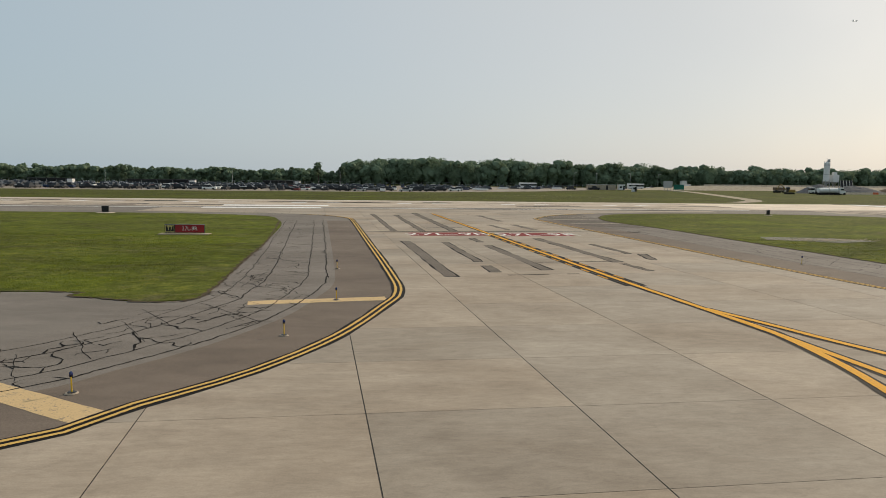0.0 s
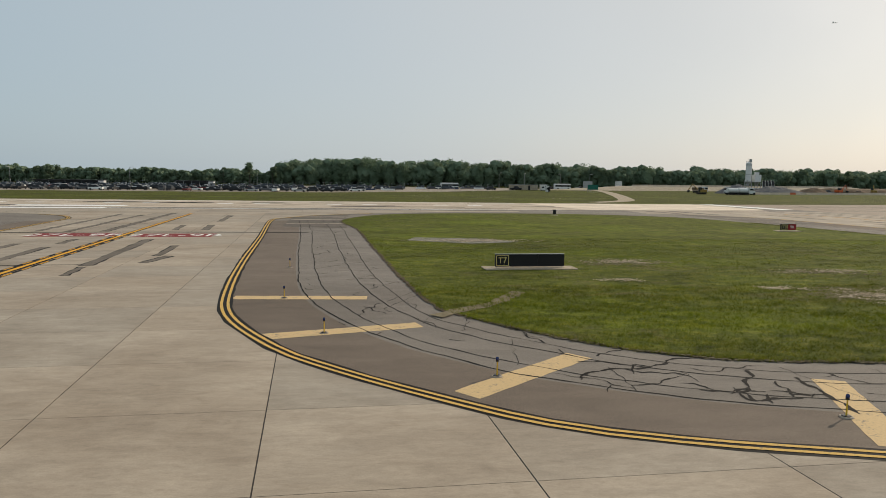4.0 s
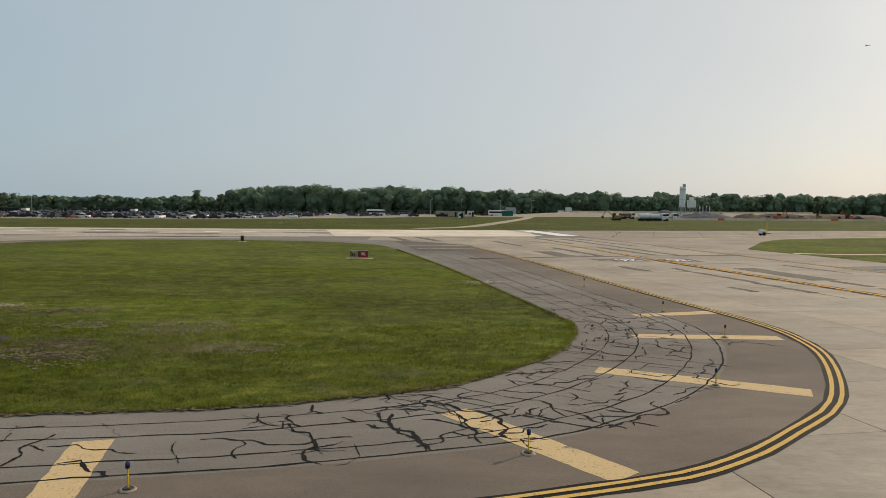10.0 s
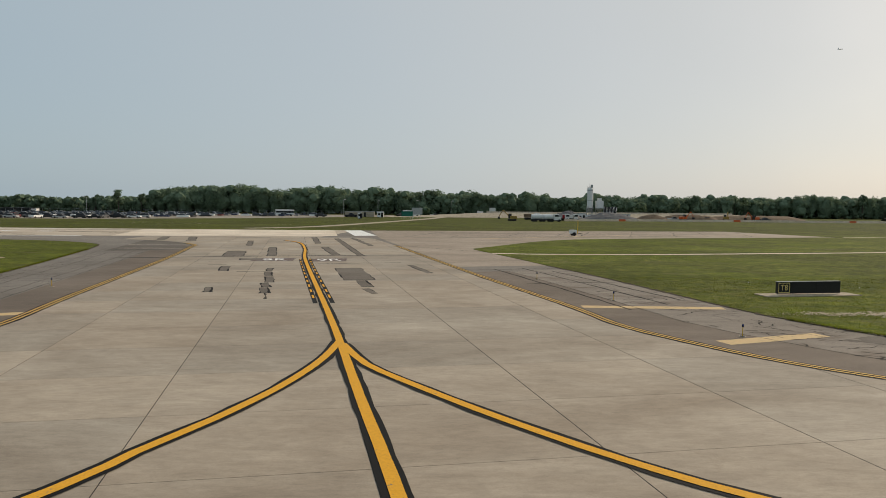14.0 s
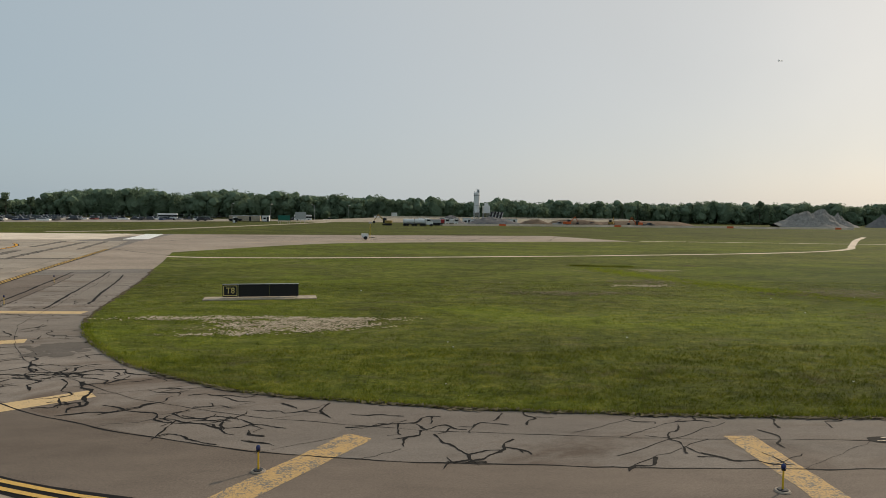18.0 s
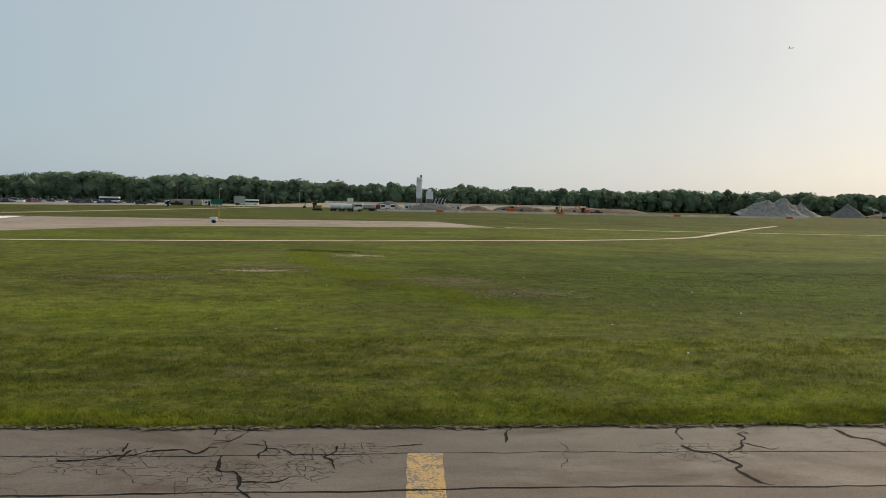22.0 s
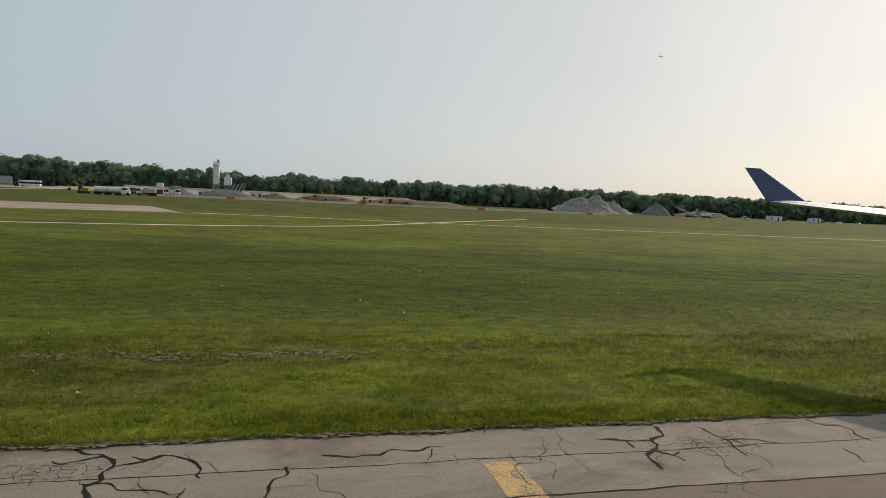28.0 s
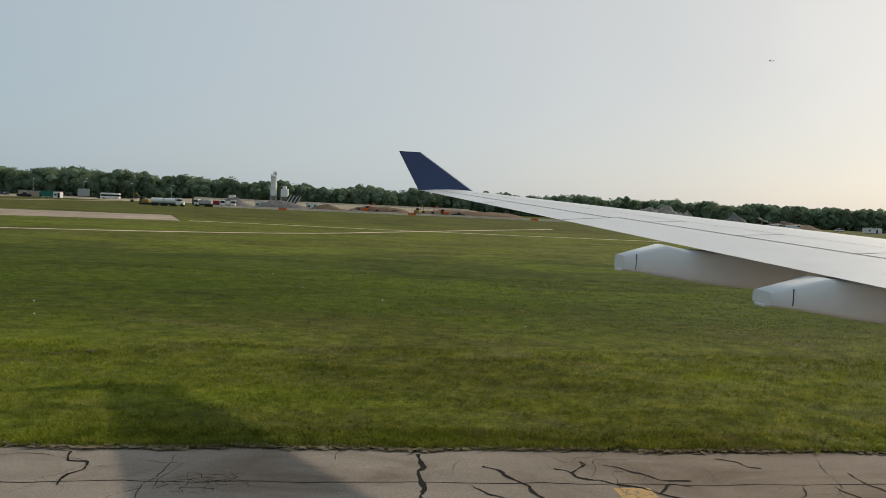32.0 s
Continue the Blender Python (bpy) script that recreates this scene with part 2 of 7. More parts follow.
FRESH_CONCRETE = concrete_material("fresh_concrete", 2.15)
RUNWAY_CONCRETE = concrete_material("runway_concrete", 1.38)
ASPHALT_DARK = asphalt_material("newer_asphalt", (0.84, 0.76, 0.70))
ASPHALT_OLD = asphalt_material("old_asphalt", (1, 1, 1), (140, 220))
OVERRUN = asphalt_material("overrun_asphalt", (1.62, 1.50, 1.38))
PARKING = asphalt_material("car_park_asphalt", (1.5, 1.46, 1.4))
SEAM = plain("seam", (0.06, 0.06, 0.065), 0.7)
# shade of the woods' depth put into the colour, lifted for distance haze
HAZY_DEEP_WOOD = plain("hazy_deep_wood", (0.085, 0.116, 0.078), 0.95, 0, 0.3, 0.2, 0.05)
REPAIR = asphalt_material("sealed_repair", (0.80, 0.77, 0.74))
PATCH_GREY = asphalt_material("patch_asphalt", (0.66, 0.64, 0.625))
TAR_GREY = asphalt_material("repair_asphalt", (0.36, 0.345, 0.335))


# ---- builders ----
def mesh_object(name, bm, material, parent=None, label=""):
    me = bpy.data.meshes.new(name)
    bm.to_mesh(me)
    bm.free()
    for m in material if isinstance(material, (list, tuple)) else (material,):
        me.materials.append(m)
    ob = new(name, me)
    if parent:
        ob.parent = parent
    if label:
        ob["label"] = label
    return ob


def part(name, bm, material, parent, label=""):
    return mesh_object(name, bm, material, parent, label)


def empty(name, at=(0, 0, 0), turn=0.0):
    ob = new(name)
    ob.matrix_world = pose(*at, 0, 0, turn)
    ob.empty_display_size = 0.2
    return ob


def add_box(bm, x0, y0, z0, x1, y1, z1, bevel=0.0):
    m = Matrix.Translation(((x0 + x1) / 2, (y0 + y1) / 2, (z0 + z1) / 2)) @ Matrix.Diagonal((x1 - x0, y1 - y0, z1 - z0, 1))
    g = bmesh.ops.create_cube(bm, size=1, matrix=m)
    if bevel:
        vs = set(g["verts"])
        es = [e for e in bm.edges if e.verts[0] in vs and e.verts[1] in vs]
        bmesh.ops.bevel(bm, geom=es, offset=bevel, segments=2, affect="EDGES", profile=0.6)
    return bm


def box(x0, y0, z0, x1, y1, z1, bevel=0.0):
    return add_box(bmesh.new(), x0, y0, z0, x1, y1, z1, bevel)


def add_rod(bm, a, b, r0, r1=None, sides=8):
    a, b = Vector(a), Vector(b)
    d = b - a
    m = Matrix.Translation((a + b) / 2) @ d.to_track_quat("Z", "Y").to_matrix().to_4x4()
    bmesh.ops.create_cone(bm, cap_ends=True, segments=sides, radius1=r0, radius2=r0 if r1 is None else r1, depth=d.length, matrix=m)
    return bm


def rod(a, b, r0, r1=None, sides=8):
    return add_rod(bmesh.new(), a, b, r0, r1, sides)


def smooth_line(points, closed=False, step=1.5):
    """A Catmull-Rom curve through the points of a plan."""
    pts = [Vector((*p, 0)) for p in points]
    n, out = len(pts), []
    for i in range(n if closed else n - 1):
        a, b, c, d = (pts[k % n] if closed else pts[min(max(k, 0), n - 1)] for k in (i - 1, i, i + 1, i + 2))
        k = max(1, int((c - b).length / step))
        for s in range(k):
            u = s / k
            out.append(0.5 * ((2 * b) + (c - a) * u + (2 * a - 5 * b + 4 * c - d) * u * u + (3 * b - a - 3 * c + d) * u**3))
    if not closed:
        out.append(pts[-1])
    return out


def sheet(outline, z, depth=0.0):
    """A flat sheet with that outline at height z, with a rim of that depth."""
    bm = bmesh.new()
    f = bm.faces.new([bm.verts.new((p[0], p[1], z)) for p in outline])
    if f.calc_area() and f.normal.z < 0:
        f.normal_flip()
    bm.normal_update()
    if f.normal.z < 0:
        f.normal_flip()
    if depth:
        edges = list(f.edges)
        r = bmesh.ops.extrude_edge_only(bm, edges=edges)
        bmesh.ops.translate(bm, vec=(0, 0, -depth), verts=[v for v in r["geom"] if isinstance(v, bmesh.types.BMVert)])
    bmesh.ops.triangulate(bm, faces=[f])
    return bm


def ribbon(bm, points, width, z, side=0.0, ragged=0.0, seed=0):
    """A strip of that width along a line of the plan, shifted sideways."""
    rng, last, n = random.Random(seed), None, len(points)
    for i, p in enumerate(points):
        p = Vector((p[0], p[1], 0))
        d = Vector((*points[min(i + 1, n - 1)][:2], 0)) - Vector((*points[max(i - 1, 0)][:2], 0))
        if d.length < 1e-6:
            continue
        d.normalize()
        q = Vector((-d.y, d.x, 0))
        w0, w1 = (width / 2 + rng.uniform(-ragged, ragged) for _ in (0, 1))
        pair = [bm.verts.new((p + q * (side + w0)).to_tuple()[:2] + (z,)), bm.verts.new((p + q * (side - w1)).to_tuple()[:2] + (z,))]
        if last:
            bm.faces.new((last[0], last[1], pair[1], pair[0]))
        last = pair
    return bm


def quads_mesh(name, verts, n, material):
    """A mesh of loose polygons with n corners each, from an array of corners."""
    me = bpy.data.meshes.new(name)
    verts = np.asarray(verts, dtype=np.float32).reshape(-1, 3)
    me.vertices.add(len(verts))
    me.vertices.foreach_set("co", verts.ravel())
    me.loops.add(len(verts))
    me.loops.foreach_set("vertex_index", np.arange(len(verts), dtype=np.int32))
    me.polygons.add(len(verts) // n)
    me.polygons.foreach_set("loop_start", np.arange(0, len(verts), n, dtype=np.int32))
    me.update(calc_edges=True)
    me.materials.append(material)
    return me


def inside(poly, x, y):
    """Which of the points lie in the polygon."""
    px, py = np.array([p[0] for p in poly]), np.array([p[1] for p in poly])
    hit = np.zeros(len(x), bool)
    for a in range(len(px)):
        b = a - 1
        if py[a] == py[b]:
            continue
        hit ^= ((py[a] > y) != (py[b] > y)) & (x < (px[b] - px[a]) * (y - py[a]) / (py[b] - py[a]) + px[a])
    return hit


def clipped(poly, sides):
    """The polygon cut by half planes (point, inward normal)."""
    for p, n in sides:
        out = []
        for i, b in enumerate(poly):
            a = poly[i - 1]
            da, db = (a - p).dot(n), (b - p).dot(n)
            if (da < 0) != (db < 0):
                out.append(a.lerp(b, da / (da - db)))
            if db >= 0:
                out.append(b)
        poly = out
        if len(poly) < 3:
            return []
    tidy = [p for i, p in enumerate(poly) if (p - poly[i - 1]).length > 0.004]
    changed = True
    while changed and len(tidy) > 2:  # drop needles along the cut edges
        changed = False
        for i in range(len(tidy)):
            a, b, c = tidy[i - 2], tidy[i - 1], tidy[i]
            d, e = b - a, c - b
            if d.length < 0.004 or (abs(d.cross(e).z) < 0.004 * (d.length + e.length) and d.dot(e) < 0):
                del tidy[i - 1]
                changed = True
                break
    return tidy if len(tidy) > 2 else []


def resampled(line, count):
    """That many points at even steps along a line."""
    run = [0.0]
    for a, b in zip(line, line[1:]):
        run.append(run[-1] + (b - a).length)
    at = np.linspace(0, run[-1], count)
    return [Vector((float(np.interp(s, run, [p.x for p in line])), float(np.interp(s, run, [p.y for p in line])), 0)) for s in at]


def lettering(name, text, size, material, parent, m):
    """Flat letters of the built-in font as a mesh, centred, in their local xy plane."""
    cu = bpy.data.curves.new(name, "FONT")
    cu.body, cu.size, cu.align_x, cu.align_y = text, size, "CENTER", "CENTER"
    tmp = bpy.data.objects.new(name, cu)
    scene.collection.objects.link(tmp)
    bpy.context.view_layer.update()
    me = bpy.data.meshes.new_from_object(tmp.evaluated_get(bpy.context.evaluated_depsgraph_get()))
    bpy.data.objects.remove(tmp)
    me.materials.clear()
    me.materials.append(material)
    ob = new(name, me)
    ob.parent, ob.matrix_local = parent, m
    return ob


# more materials
def leaf_material(name, a, b, c):
    n = Nodes(name)
    geo = n.t.nodes.new("ShaderNodeNewGeometry")
    big = n.noise(0.06, 3, 0.5)
    col = n.ramp(geo.outputs["Random Per Island"], (0.0, a), (0.55, b), (1.0, c))
    col = n.mix("MULTIPLY", 0.6, col, n.ramp(big, (0.35, 0.75), (0.65, 1.2)))
    m = n.done(col, 0.8, 0, 0.12)
    thin = n.t.nodes.new("ShaderNodeBsdfTranslucent")
    both = n.t.nodes.new("ShaderNodeMixShader")
    both.inputs[0].default_value = 0.55
    n.put(thin.inputs["Color"], col)
    n.t.links.new(n.bsdf.outputs[0], both.inputs[1])
    n.t.links.new(thin.outputs[0], both.inputs[2])
    n.t.links.new(both.outputs[0], n.t.nodes["Material Output"].inputs["Surface"])
    return m


def soil_material(name, dark, light):
    n = Nodes(name)
    a, b = n.noise(0.7, 5, 0.65), n.noise(7.0, 5, 0.7)
    c = n.ramp(a, (0.3, dark), (0.7, light))
    c = n.mix("MULTIPLY", 0.7, c, n.ramp(b, (0.3, 0.55), (0.7, 1.15)))
    n.bump(b, 0.6, 0.06)
    return n.done(c, 0.95, 0, 0.1)


def car_paint_material():
    n = Nodes("car_paint")
    c = n.ramp(n.per_object(), (0.0, (0.014, 0.014, 0.015)), (0.36, (0.11, 0.11, 0.112)), (0.44, (0.76, 0.76, 0.73)), (0.68, (0.035, 0.036, 0.038)), (0.84, (0.40, 0.40, 0.39)), (0.91, (0.13, 0.022, 0.02)), (0.95, (0.02, 0.035, 0.08)))
    for node in n.t.nodes:
        if node.type == "VALTORGB":
            node.color_ramp.interpolation = "CONSTANT"
    dirt = n.noise(4.0, 4, 0.6, n.own())
    c = n.mix("MULTIPLY", 0.3, c, n.ramp(dirt, (0.3, 0.75), (0.7, 1.0)))
    return n.done(c, 0.5, 0.0, 0.3)


def far_cars_material():
    n = Nodes("far_car_paint")
    geo = n.t.nodes.new("ShaderNodeNewGeometry")
    c = n.ramp(geo.outputs["Random Per Island"], (0.0, (0.02, 0.02, 0.023)), (0.34, (0.16, 0.165, 0.17)), (0.40, (0.74, 0.74, 0.71)), (0.68, (0.06, 0.063, 0.068)), (0.82, (0.12, 0.02, 0.018)), (0.87, (0.02, 0.03, 0.07)), (0.93, (0.30, 0.29, 0.27)))
    for node in n.t.nodes:
        if node.type == "VALTORGB":
            node.color_ramp.interpolation = "CONSTANT"
    return n.done(c, 0.35, 0, 0.5)




def blade_material():
    n = Nodes("grass_blades")
    geo = n.t.nodes.new("ShaderNodeNewGeometry")
    c = n.mix("MULTIPLY", 1.0, grass_tone(n), n.ramp(geo.outputs["Random Per Island"], (0.0, (0.95, 1.0, 0.9)), (0.6, (1.48, 1.52, 1.3)), (1.0, (2.2, 1.92, 2.2))))
    m = n.done(c, 0.8, 0, 0.12)
    thin = n.t.nodes.new("ShaderNodeBsdfTranslucent")
    both = n.t.nodes.new("ShaderNodeMixShader")
    both.inputs[0].default_value = 0.45
    n.put(thin.inputs["Color"], c)
    n.t.links.new(n.bsdf.outputs[0], both.inputs[1])
    n.t.links.new(thin.outputs[0], both.inputs[2])
    n.t.links.new(both.outputs[0], n.t.nodes["Material Output"].inputs["Surface"])
    return m


BLADE = blade_material()
# distance haze is put into both foliage colours: paler and bluer than near leaves
HAZY_LEAVES = leaf_material("hazy_leaves", (0.128, 0.180, 0.112), (0.160, 0.218, 0.136), (0.190, 0.246, 0.156))
HAZY_CORE_LEAVES = soil_material("hazy_inner_leaves", (0.116, 0.160, 0.102), (0.152, 0.202, 0.128))
STRAW = leaf_material("straw_blades", (0.17, 0.15, 0.075), (0.25, 0.22, 0.12), (0.36, 0.32, 0.20))
LUSH = leaf_material("lush_blades", (0.14, 0.19, 0.014), (0.22, 0.27, 0.02), (0.32, 0.34, 0.04))
BARK = plain("bark", (0.10, 0.085, 0.065), 0.9, 0, 0.25, 2.0, 0.1)
SOIL = soil_material("bare_soil", (0.26, 0.21, 0.155), (0.46, 0.40, 0.31))
DARK_SOIL = soil_material("dark_soil", (0.055, 0.040, 0.024), (0.13, 0.10, 0.06))
GRAVEL = soil_material("gravel", (0.20, 0.185, 0.165), (0.36, 0.335, 0.30))
WORN_TURF = soil_material("worn_turf", (0.15, 0.12, 0.07), (0.275, 0.23, 0.15))
DRY_EARTH = soil_material("dry_earth", (0.42, 0.335, 0.23), (0.64, 0.54, 0.40))
CRUSHED = soil_material("crushed_stone", (0.125, 0.118, 0.115), (0.235, 0.222, 0.212))
SAND = soil_material("sand", (0.34, 0.28, 0.20), (0.50, 0.43, 0.33))
BROWN_SOIL = soil_material("brown_soil", (0.13, 0.09, 0.06), (0.24, 0.175, 0.12))
JOINT = plain("joint_filler", (0.075, 0.066, 0.055), 0.9, 0, 0.2, 0.5)
WHITE = plain("white_enamel", (0.72, 0.72, 0.70), 0.45, 0, 0.08)
GREY_STEEL = plain("galvanised_steel", (0.42, 0.43, 0.43), 0.5, 0.6, 0.12)
DARK = plain("dark_enamel", (0.018, 0.018, 0.018), 0.45, 0, 0.1)
RUBBER = plain("rubber", (0.02, 0.02, 0.02), 0.85, 0, 0.1)
PALE_YELLOW = plain("pale_sign_yellow", (0.78, 0.62, 0.22), 0.45, 0, 0.06)
SIGN_YELLOW = plain("sign_yellow", (0.62, 0.40, 0.03), 0.45, 0, 0.06)
SIGN_RED = plain("sign_red", (0.30, 0.018, 0.022), 0.45, 0, 0.06)
SIGN_BLACK = plain("sign_black", (0.012, 0.012, 0.013), 0.4, 0, 0.05)
ORANGE = plain("orange_plastic", (0.55, 0.10, 0.02), 0.5, 0, 0.1)
MACHINE_YELLOW = plain("machine_yellow", (0.34, 0.22, 0.05), 0.55, 0, 0.2)
GREEN_MESH = plain("green_mesh", (0.02, 0.15, 0.11), 0.8, 0, 0.15)
BLUE_LENS = plain("blue_lens", (0.01, 0.02, 0.10), 0.12, 0, 0.02, 3.0, 0.6)
CAR_GLASS = plain("car_glass", (0.014, 0.016, 0.018), 0.35, 0, 0.03, 3.0, 0.3)
GLASS = plain("dark_glass", (0.02, 0.024, 0.028), 0.08, 0, 0.03, 3.0, 0.6)
CAR_PAINT, FAR_CARS = car_paint_material(), far_cars_material()
WING_GREY = plain("wing_paint", (0.62, 0.64, 0.65), 0.35, 0.0, 0.05, 0.6, 0.5)
WING_TOP = plain("wing_upper_paint", (0.60, 0.62, 0.63), 0.38, 0.0, 0.05, 0.8, 0.5)
NAVY = plain("navy_paint", (0.018, 0.035, 0.11), 0.3, 0, 0.08, 1.0, 0.5)

# ---- ground ----
T7_LEFT = [(-55.6, 4.6), (-25.6, 5.8), (-11.6, 7.1), (-4, 9.6), (-1.9, 12.1), (0.4, 15), (2.5, 19.3), (4.1, 24.9), (4.8, 28.7), (4.3, 35.9), (1.9, 58.9), (-0.5, 81.4)]
T7_RIGHT = [(24.4, 84), (27.3, 60), (29.3, 42.5), (30.9, 31.0), (32.3, 24.7), (35.0, 19.4), (37.3, 16.6), (40.0, 14.0), (42.6, 11.9), (45.3, 10.7), (48.7, 9.8), (51.9, 9.1), (56.9, 8.6)]
T7_LEFT_END = [(-1.6, 86.8), (-4.8, 91.7), (-9, 94.5), (-18, 97.5), (-34, 99.5)]
T7_RIGHT_END = [(62, 109.6), (48, 107.2), (37, 102.0), (29.4, 96.4), (25.4, 89.5)]
T8_LEFT_END = [(98.4, 94.2), (95.2, 99.4), (90.4, 104.2), (83, 108)]
T8_LEFT = [(75, 9.6), (88, 11.6), (96.0, 13.6), (98.9, 14.9), (101.4, 16.9), (104.0, 19.4), (106.7, 24.0), (108.1, 27.9), (108.4, 33.0), (106.7, 43.6), (102.5, 71.4), (99.0, 90.5)]
T8_RIGHT = [(125.7, 96.5), (132.8, 59.0), (136.8, 39.8), (137.8, 33.5), (139.2, 29.8), (141.8, 25.2), (145.2, 21.6), (148.6, 18.4), (153.7, 14.8), (160, 12.9), (175, 11.6), (200, 11.0)]
ISLAND_A = [(-55.9, 28.1), (-15, 28.8), (-10.3, 27.4), (-6.4, 25.9), (-4.7, 26.5), (-4.5, 29.7), (-5.4, 40.8), (-6.4, 54.9), (-9.4, 79.9), (-16.9, 91.7), (-46.9, 95.3), (-136.9, 93.9), (-400, 96), (-400, 33)]
ISLAND_B = [(42.2, 24.1), (44.1, 21.6), (46.7, 18.9), (49.4, 17.5), (52.8, 16.8), (63, 16.6), (70.2, 17.4), (76.7, 18.2), (84.6, 18.8), (89, 19.8), (92.7, 21.4), (95.5, 24.2), (97.5, 27.1), (98.9, 31.5), (98.6, 35), (96.8, 45.5), (93.5, 63), (88.6, 84.5), (84, 96), (72, 103), (57, 104.5), (40, 100), (33.4, 86), (35.9, 69.8), (37.8, 52), (40.6, 28.5)]
ISLAND_C = [(147.4, 34.7), (149.1, 31.0), (152.1, 26.4), (155.6, 23.1), (158.5, 21.4), (163.7, 19.8), (168.5, 18.9), (176.1, 18.0), (190, 17.5), (201, 17.4), (215, 17.2), (250, 17.4), (300, 17.5), (500, 17.5), (700, 17.5), (700, 200), (300, 200), (225, 137.4), (213, 134.5), (190, 128.6), (175, 124.6), (162, 120.2), (155.5, 116.8), (148, 109), (141.8, 99.3), (136.2, 90.4), (136.1, 89.6), (137.6, 82.5), (139.6, 73.4), (141.2, 65.3), (143.4, 55.2), (146.4, 38.3)]

ground = tagged(mesh_object("ground", sheet([(-3000, -1500), (3000, -1500), (3000, 3500), (-3000, 3500)], -0.06), GRASS), "mown airfield grass reaching to the horizon", "ground", kind="structure")
shoulder = tagged(mesh_object("pavement", sheet([(-700, -30), (700, -30), (700, 60), (210, 60), (160, 112), (218, 133), (206, 165), (118, 152), (-700, 150), (-700, 60)], 0.0), ASPHALT), "weathered grey asphalt shoulder with sealed cracks", "pavement", kind="structure")
outline = [Vector((*p, 0)) for p in ((700, -17), (-700, -17), (-700, 4.0))] + smooth_line(T7_LEFT + T7_LEFT_END) + [Vector((-34, 113, 0)), Vector((62, 113, 0))] + smooth_line(T7_RIGHT_END + T7_RIGHT) + smooth_line(T8_LEFT + T8_LEFT_END) + [Vector((83, 118, 0)), Vector((121, 118, 0))] + smooth_line(T8_RIGHT) + [Vector((700, 11, 0))]
taxiway = tagged(mesh_object("taxiway", sheet(outline, 0.003), JOINT), "pale jointed concrete taxiway", "taxiway", kind="structure")
runway = tagged(mesh_object("runway", sheet([(-700, 108), (112, 119), (116, 151), (-700, 149)], 0.010), RUNWAY_CONCRETE), "pale concrete runway with worn white markings", "runway", kind="structure")
part("threshold_pad", sheet([(76.6, 118.6), (114.6, 124.5), (111.0, 151.6), (70.8, 147.6)], 0.016), FRESH_CONCRETE, runway, "newer pale concrete strip")
part("displaced_marking", sheet([(117.6, 125), (121.6, 126.5), (117, 151.5), (113.4, 151)], 0.016), WHITE_LINE, runway, "white painted band")
for a, b, y0, y1 in ((-27.5, -7.5, 111.0, 114.6), (-26, -7, 119, 123.4)):
    part("touchdown_mark", sheet([(a, y0), (b, y0 + 1), (b - 0.6, y1 + 1), (a - 0.6, y1)], 0.016), WHITE_LINE, runway, "broad white bar")
stripes = bmesh.new()
ribbon(stripes, [(-700, 111), (-40, 112.5), (20, 114.5), (72, 118)], 0.9, 0.017)
part("edge_stripe", stripes, WHITE_LINE, runway)
stripes = bmesh.new()
ribbon(stripes, [(-700, 146), (-40, 147), (68, 147)], 0.9, 0.017)
part("edge_stripe", stripes, WHITE_LINE, runway)
for k in range(-30, 6):
    if k % 3 == 2:
        continue
    bm = bmesh.new()
    x = 27.2 + k * 7.2
    ribbon(bm, [(x, 134.6), (x + 3.0, 134.6)], 2.0, 0.017, 0, 0.05, k + 40)
    part("centre_dash", bm, WHITE_LINE, runway)
for y in (121.5, 126.0, 136.5, 141.0):
    bm = bmesh.new()
    ribbon(bm, [(x, y + x * 0.012) for x in range(-300, 70, 10)], 0.28, 0.0145, 0, 0.08, int(y))
    part("sealed_joint", bm, TAR_GREY, runway)
rng = random.Random(5)
for k in range(60):
    x, y, w = rng.uniform(-180, 75), rng.uniform(110, 146), rng.uniform(6, 30)
    bm = bmesh.new()
    ribbon(bm, [(x, y), (x + w * 0.5, y + 0.4), (x + w, y + 0.7)], rng.uniform(0.5, 2.2), 0.0135, 0, 0.2, k)
    part("rubber_mark", bm, TAR_GREY, runway)

part("overrun", sheet([(132.2, 64), (141.2, 66), (138.6, 82), (147.0, 103.7), (156.6, 113.7), (158, 115), (176, 124), (213, 135), (216.5, 136), (206, 164), (119, 152.5), (122.5, 118), (126.3, 96.5)], 0.004), OVERRUN, shoulder, "pale paved overrun")

orng = random.Random(41)
for k in range(11):
    y = 121 + k * 3.4 + orng.uniform(-1, 1)
    x = 122 + max(0, 8 - k) * 0.8
    bm = bmesh.new()
    ribbon(bm, [(x + d, y + d * 0.17 + orng.gauss(0, 0.12)) for d in range(0, 84 - abs(k - 7) * 5, 3)], orng.choice((0.16, 0.22, 0.3)), 0.0075, 0, 0.06, k)
    part("sealed_joint", bm, TAR_GREY, shoulder)
for k in range(9):
    x = 127 + k * 8.6 + orng.uniform(-2, 2)
    bm = bmesh.new()
    ribbon(bm, [(x + d * 0.35 + orng.gauss(0, 0.2), 121 + (x - 122) * 0.17 + d) for d in range(0, 28, 2)], orng.choice((0.14, 0.22)), 0.0085, 0, 0.06, k)
    part("sealed_joint", bm, TAR_GREY, shoulder)

# markings of the runway's end and its paved overrun
bm = bmesh.new()
ribbon(bm, [(140, 118), (175, 139), (214, 147)], 0.45, 0.0085)
tagged(mesh_object("pavement_marking", bm, FADED_YELLOW), "faded yellow line on the paved overrun", "marking", kind="structure")

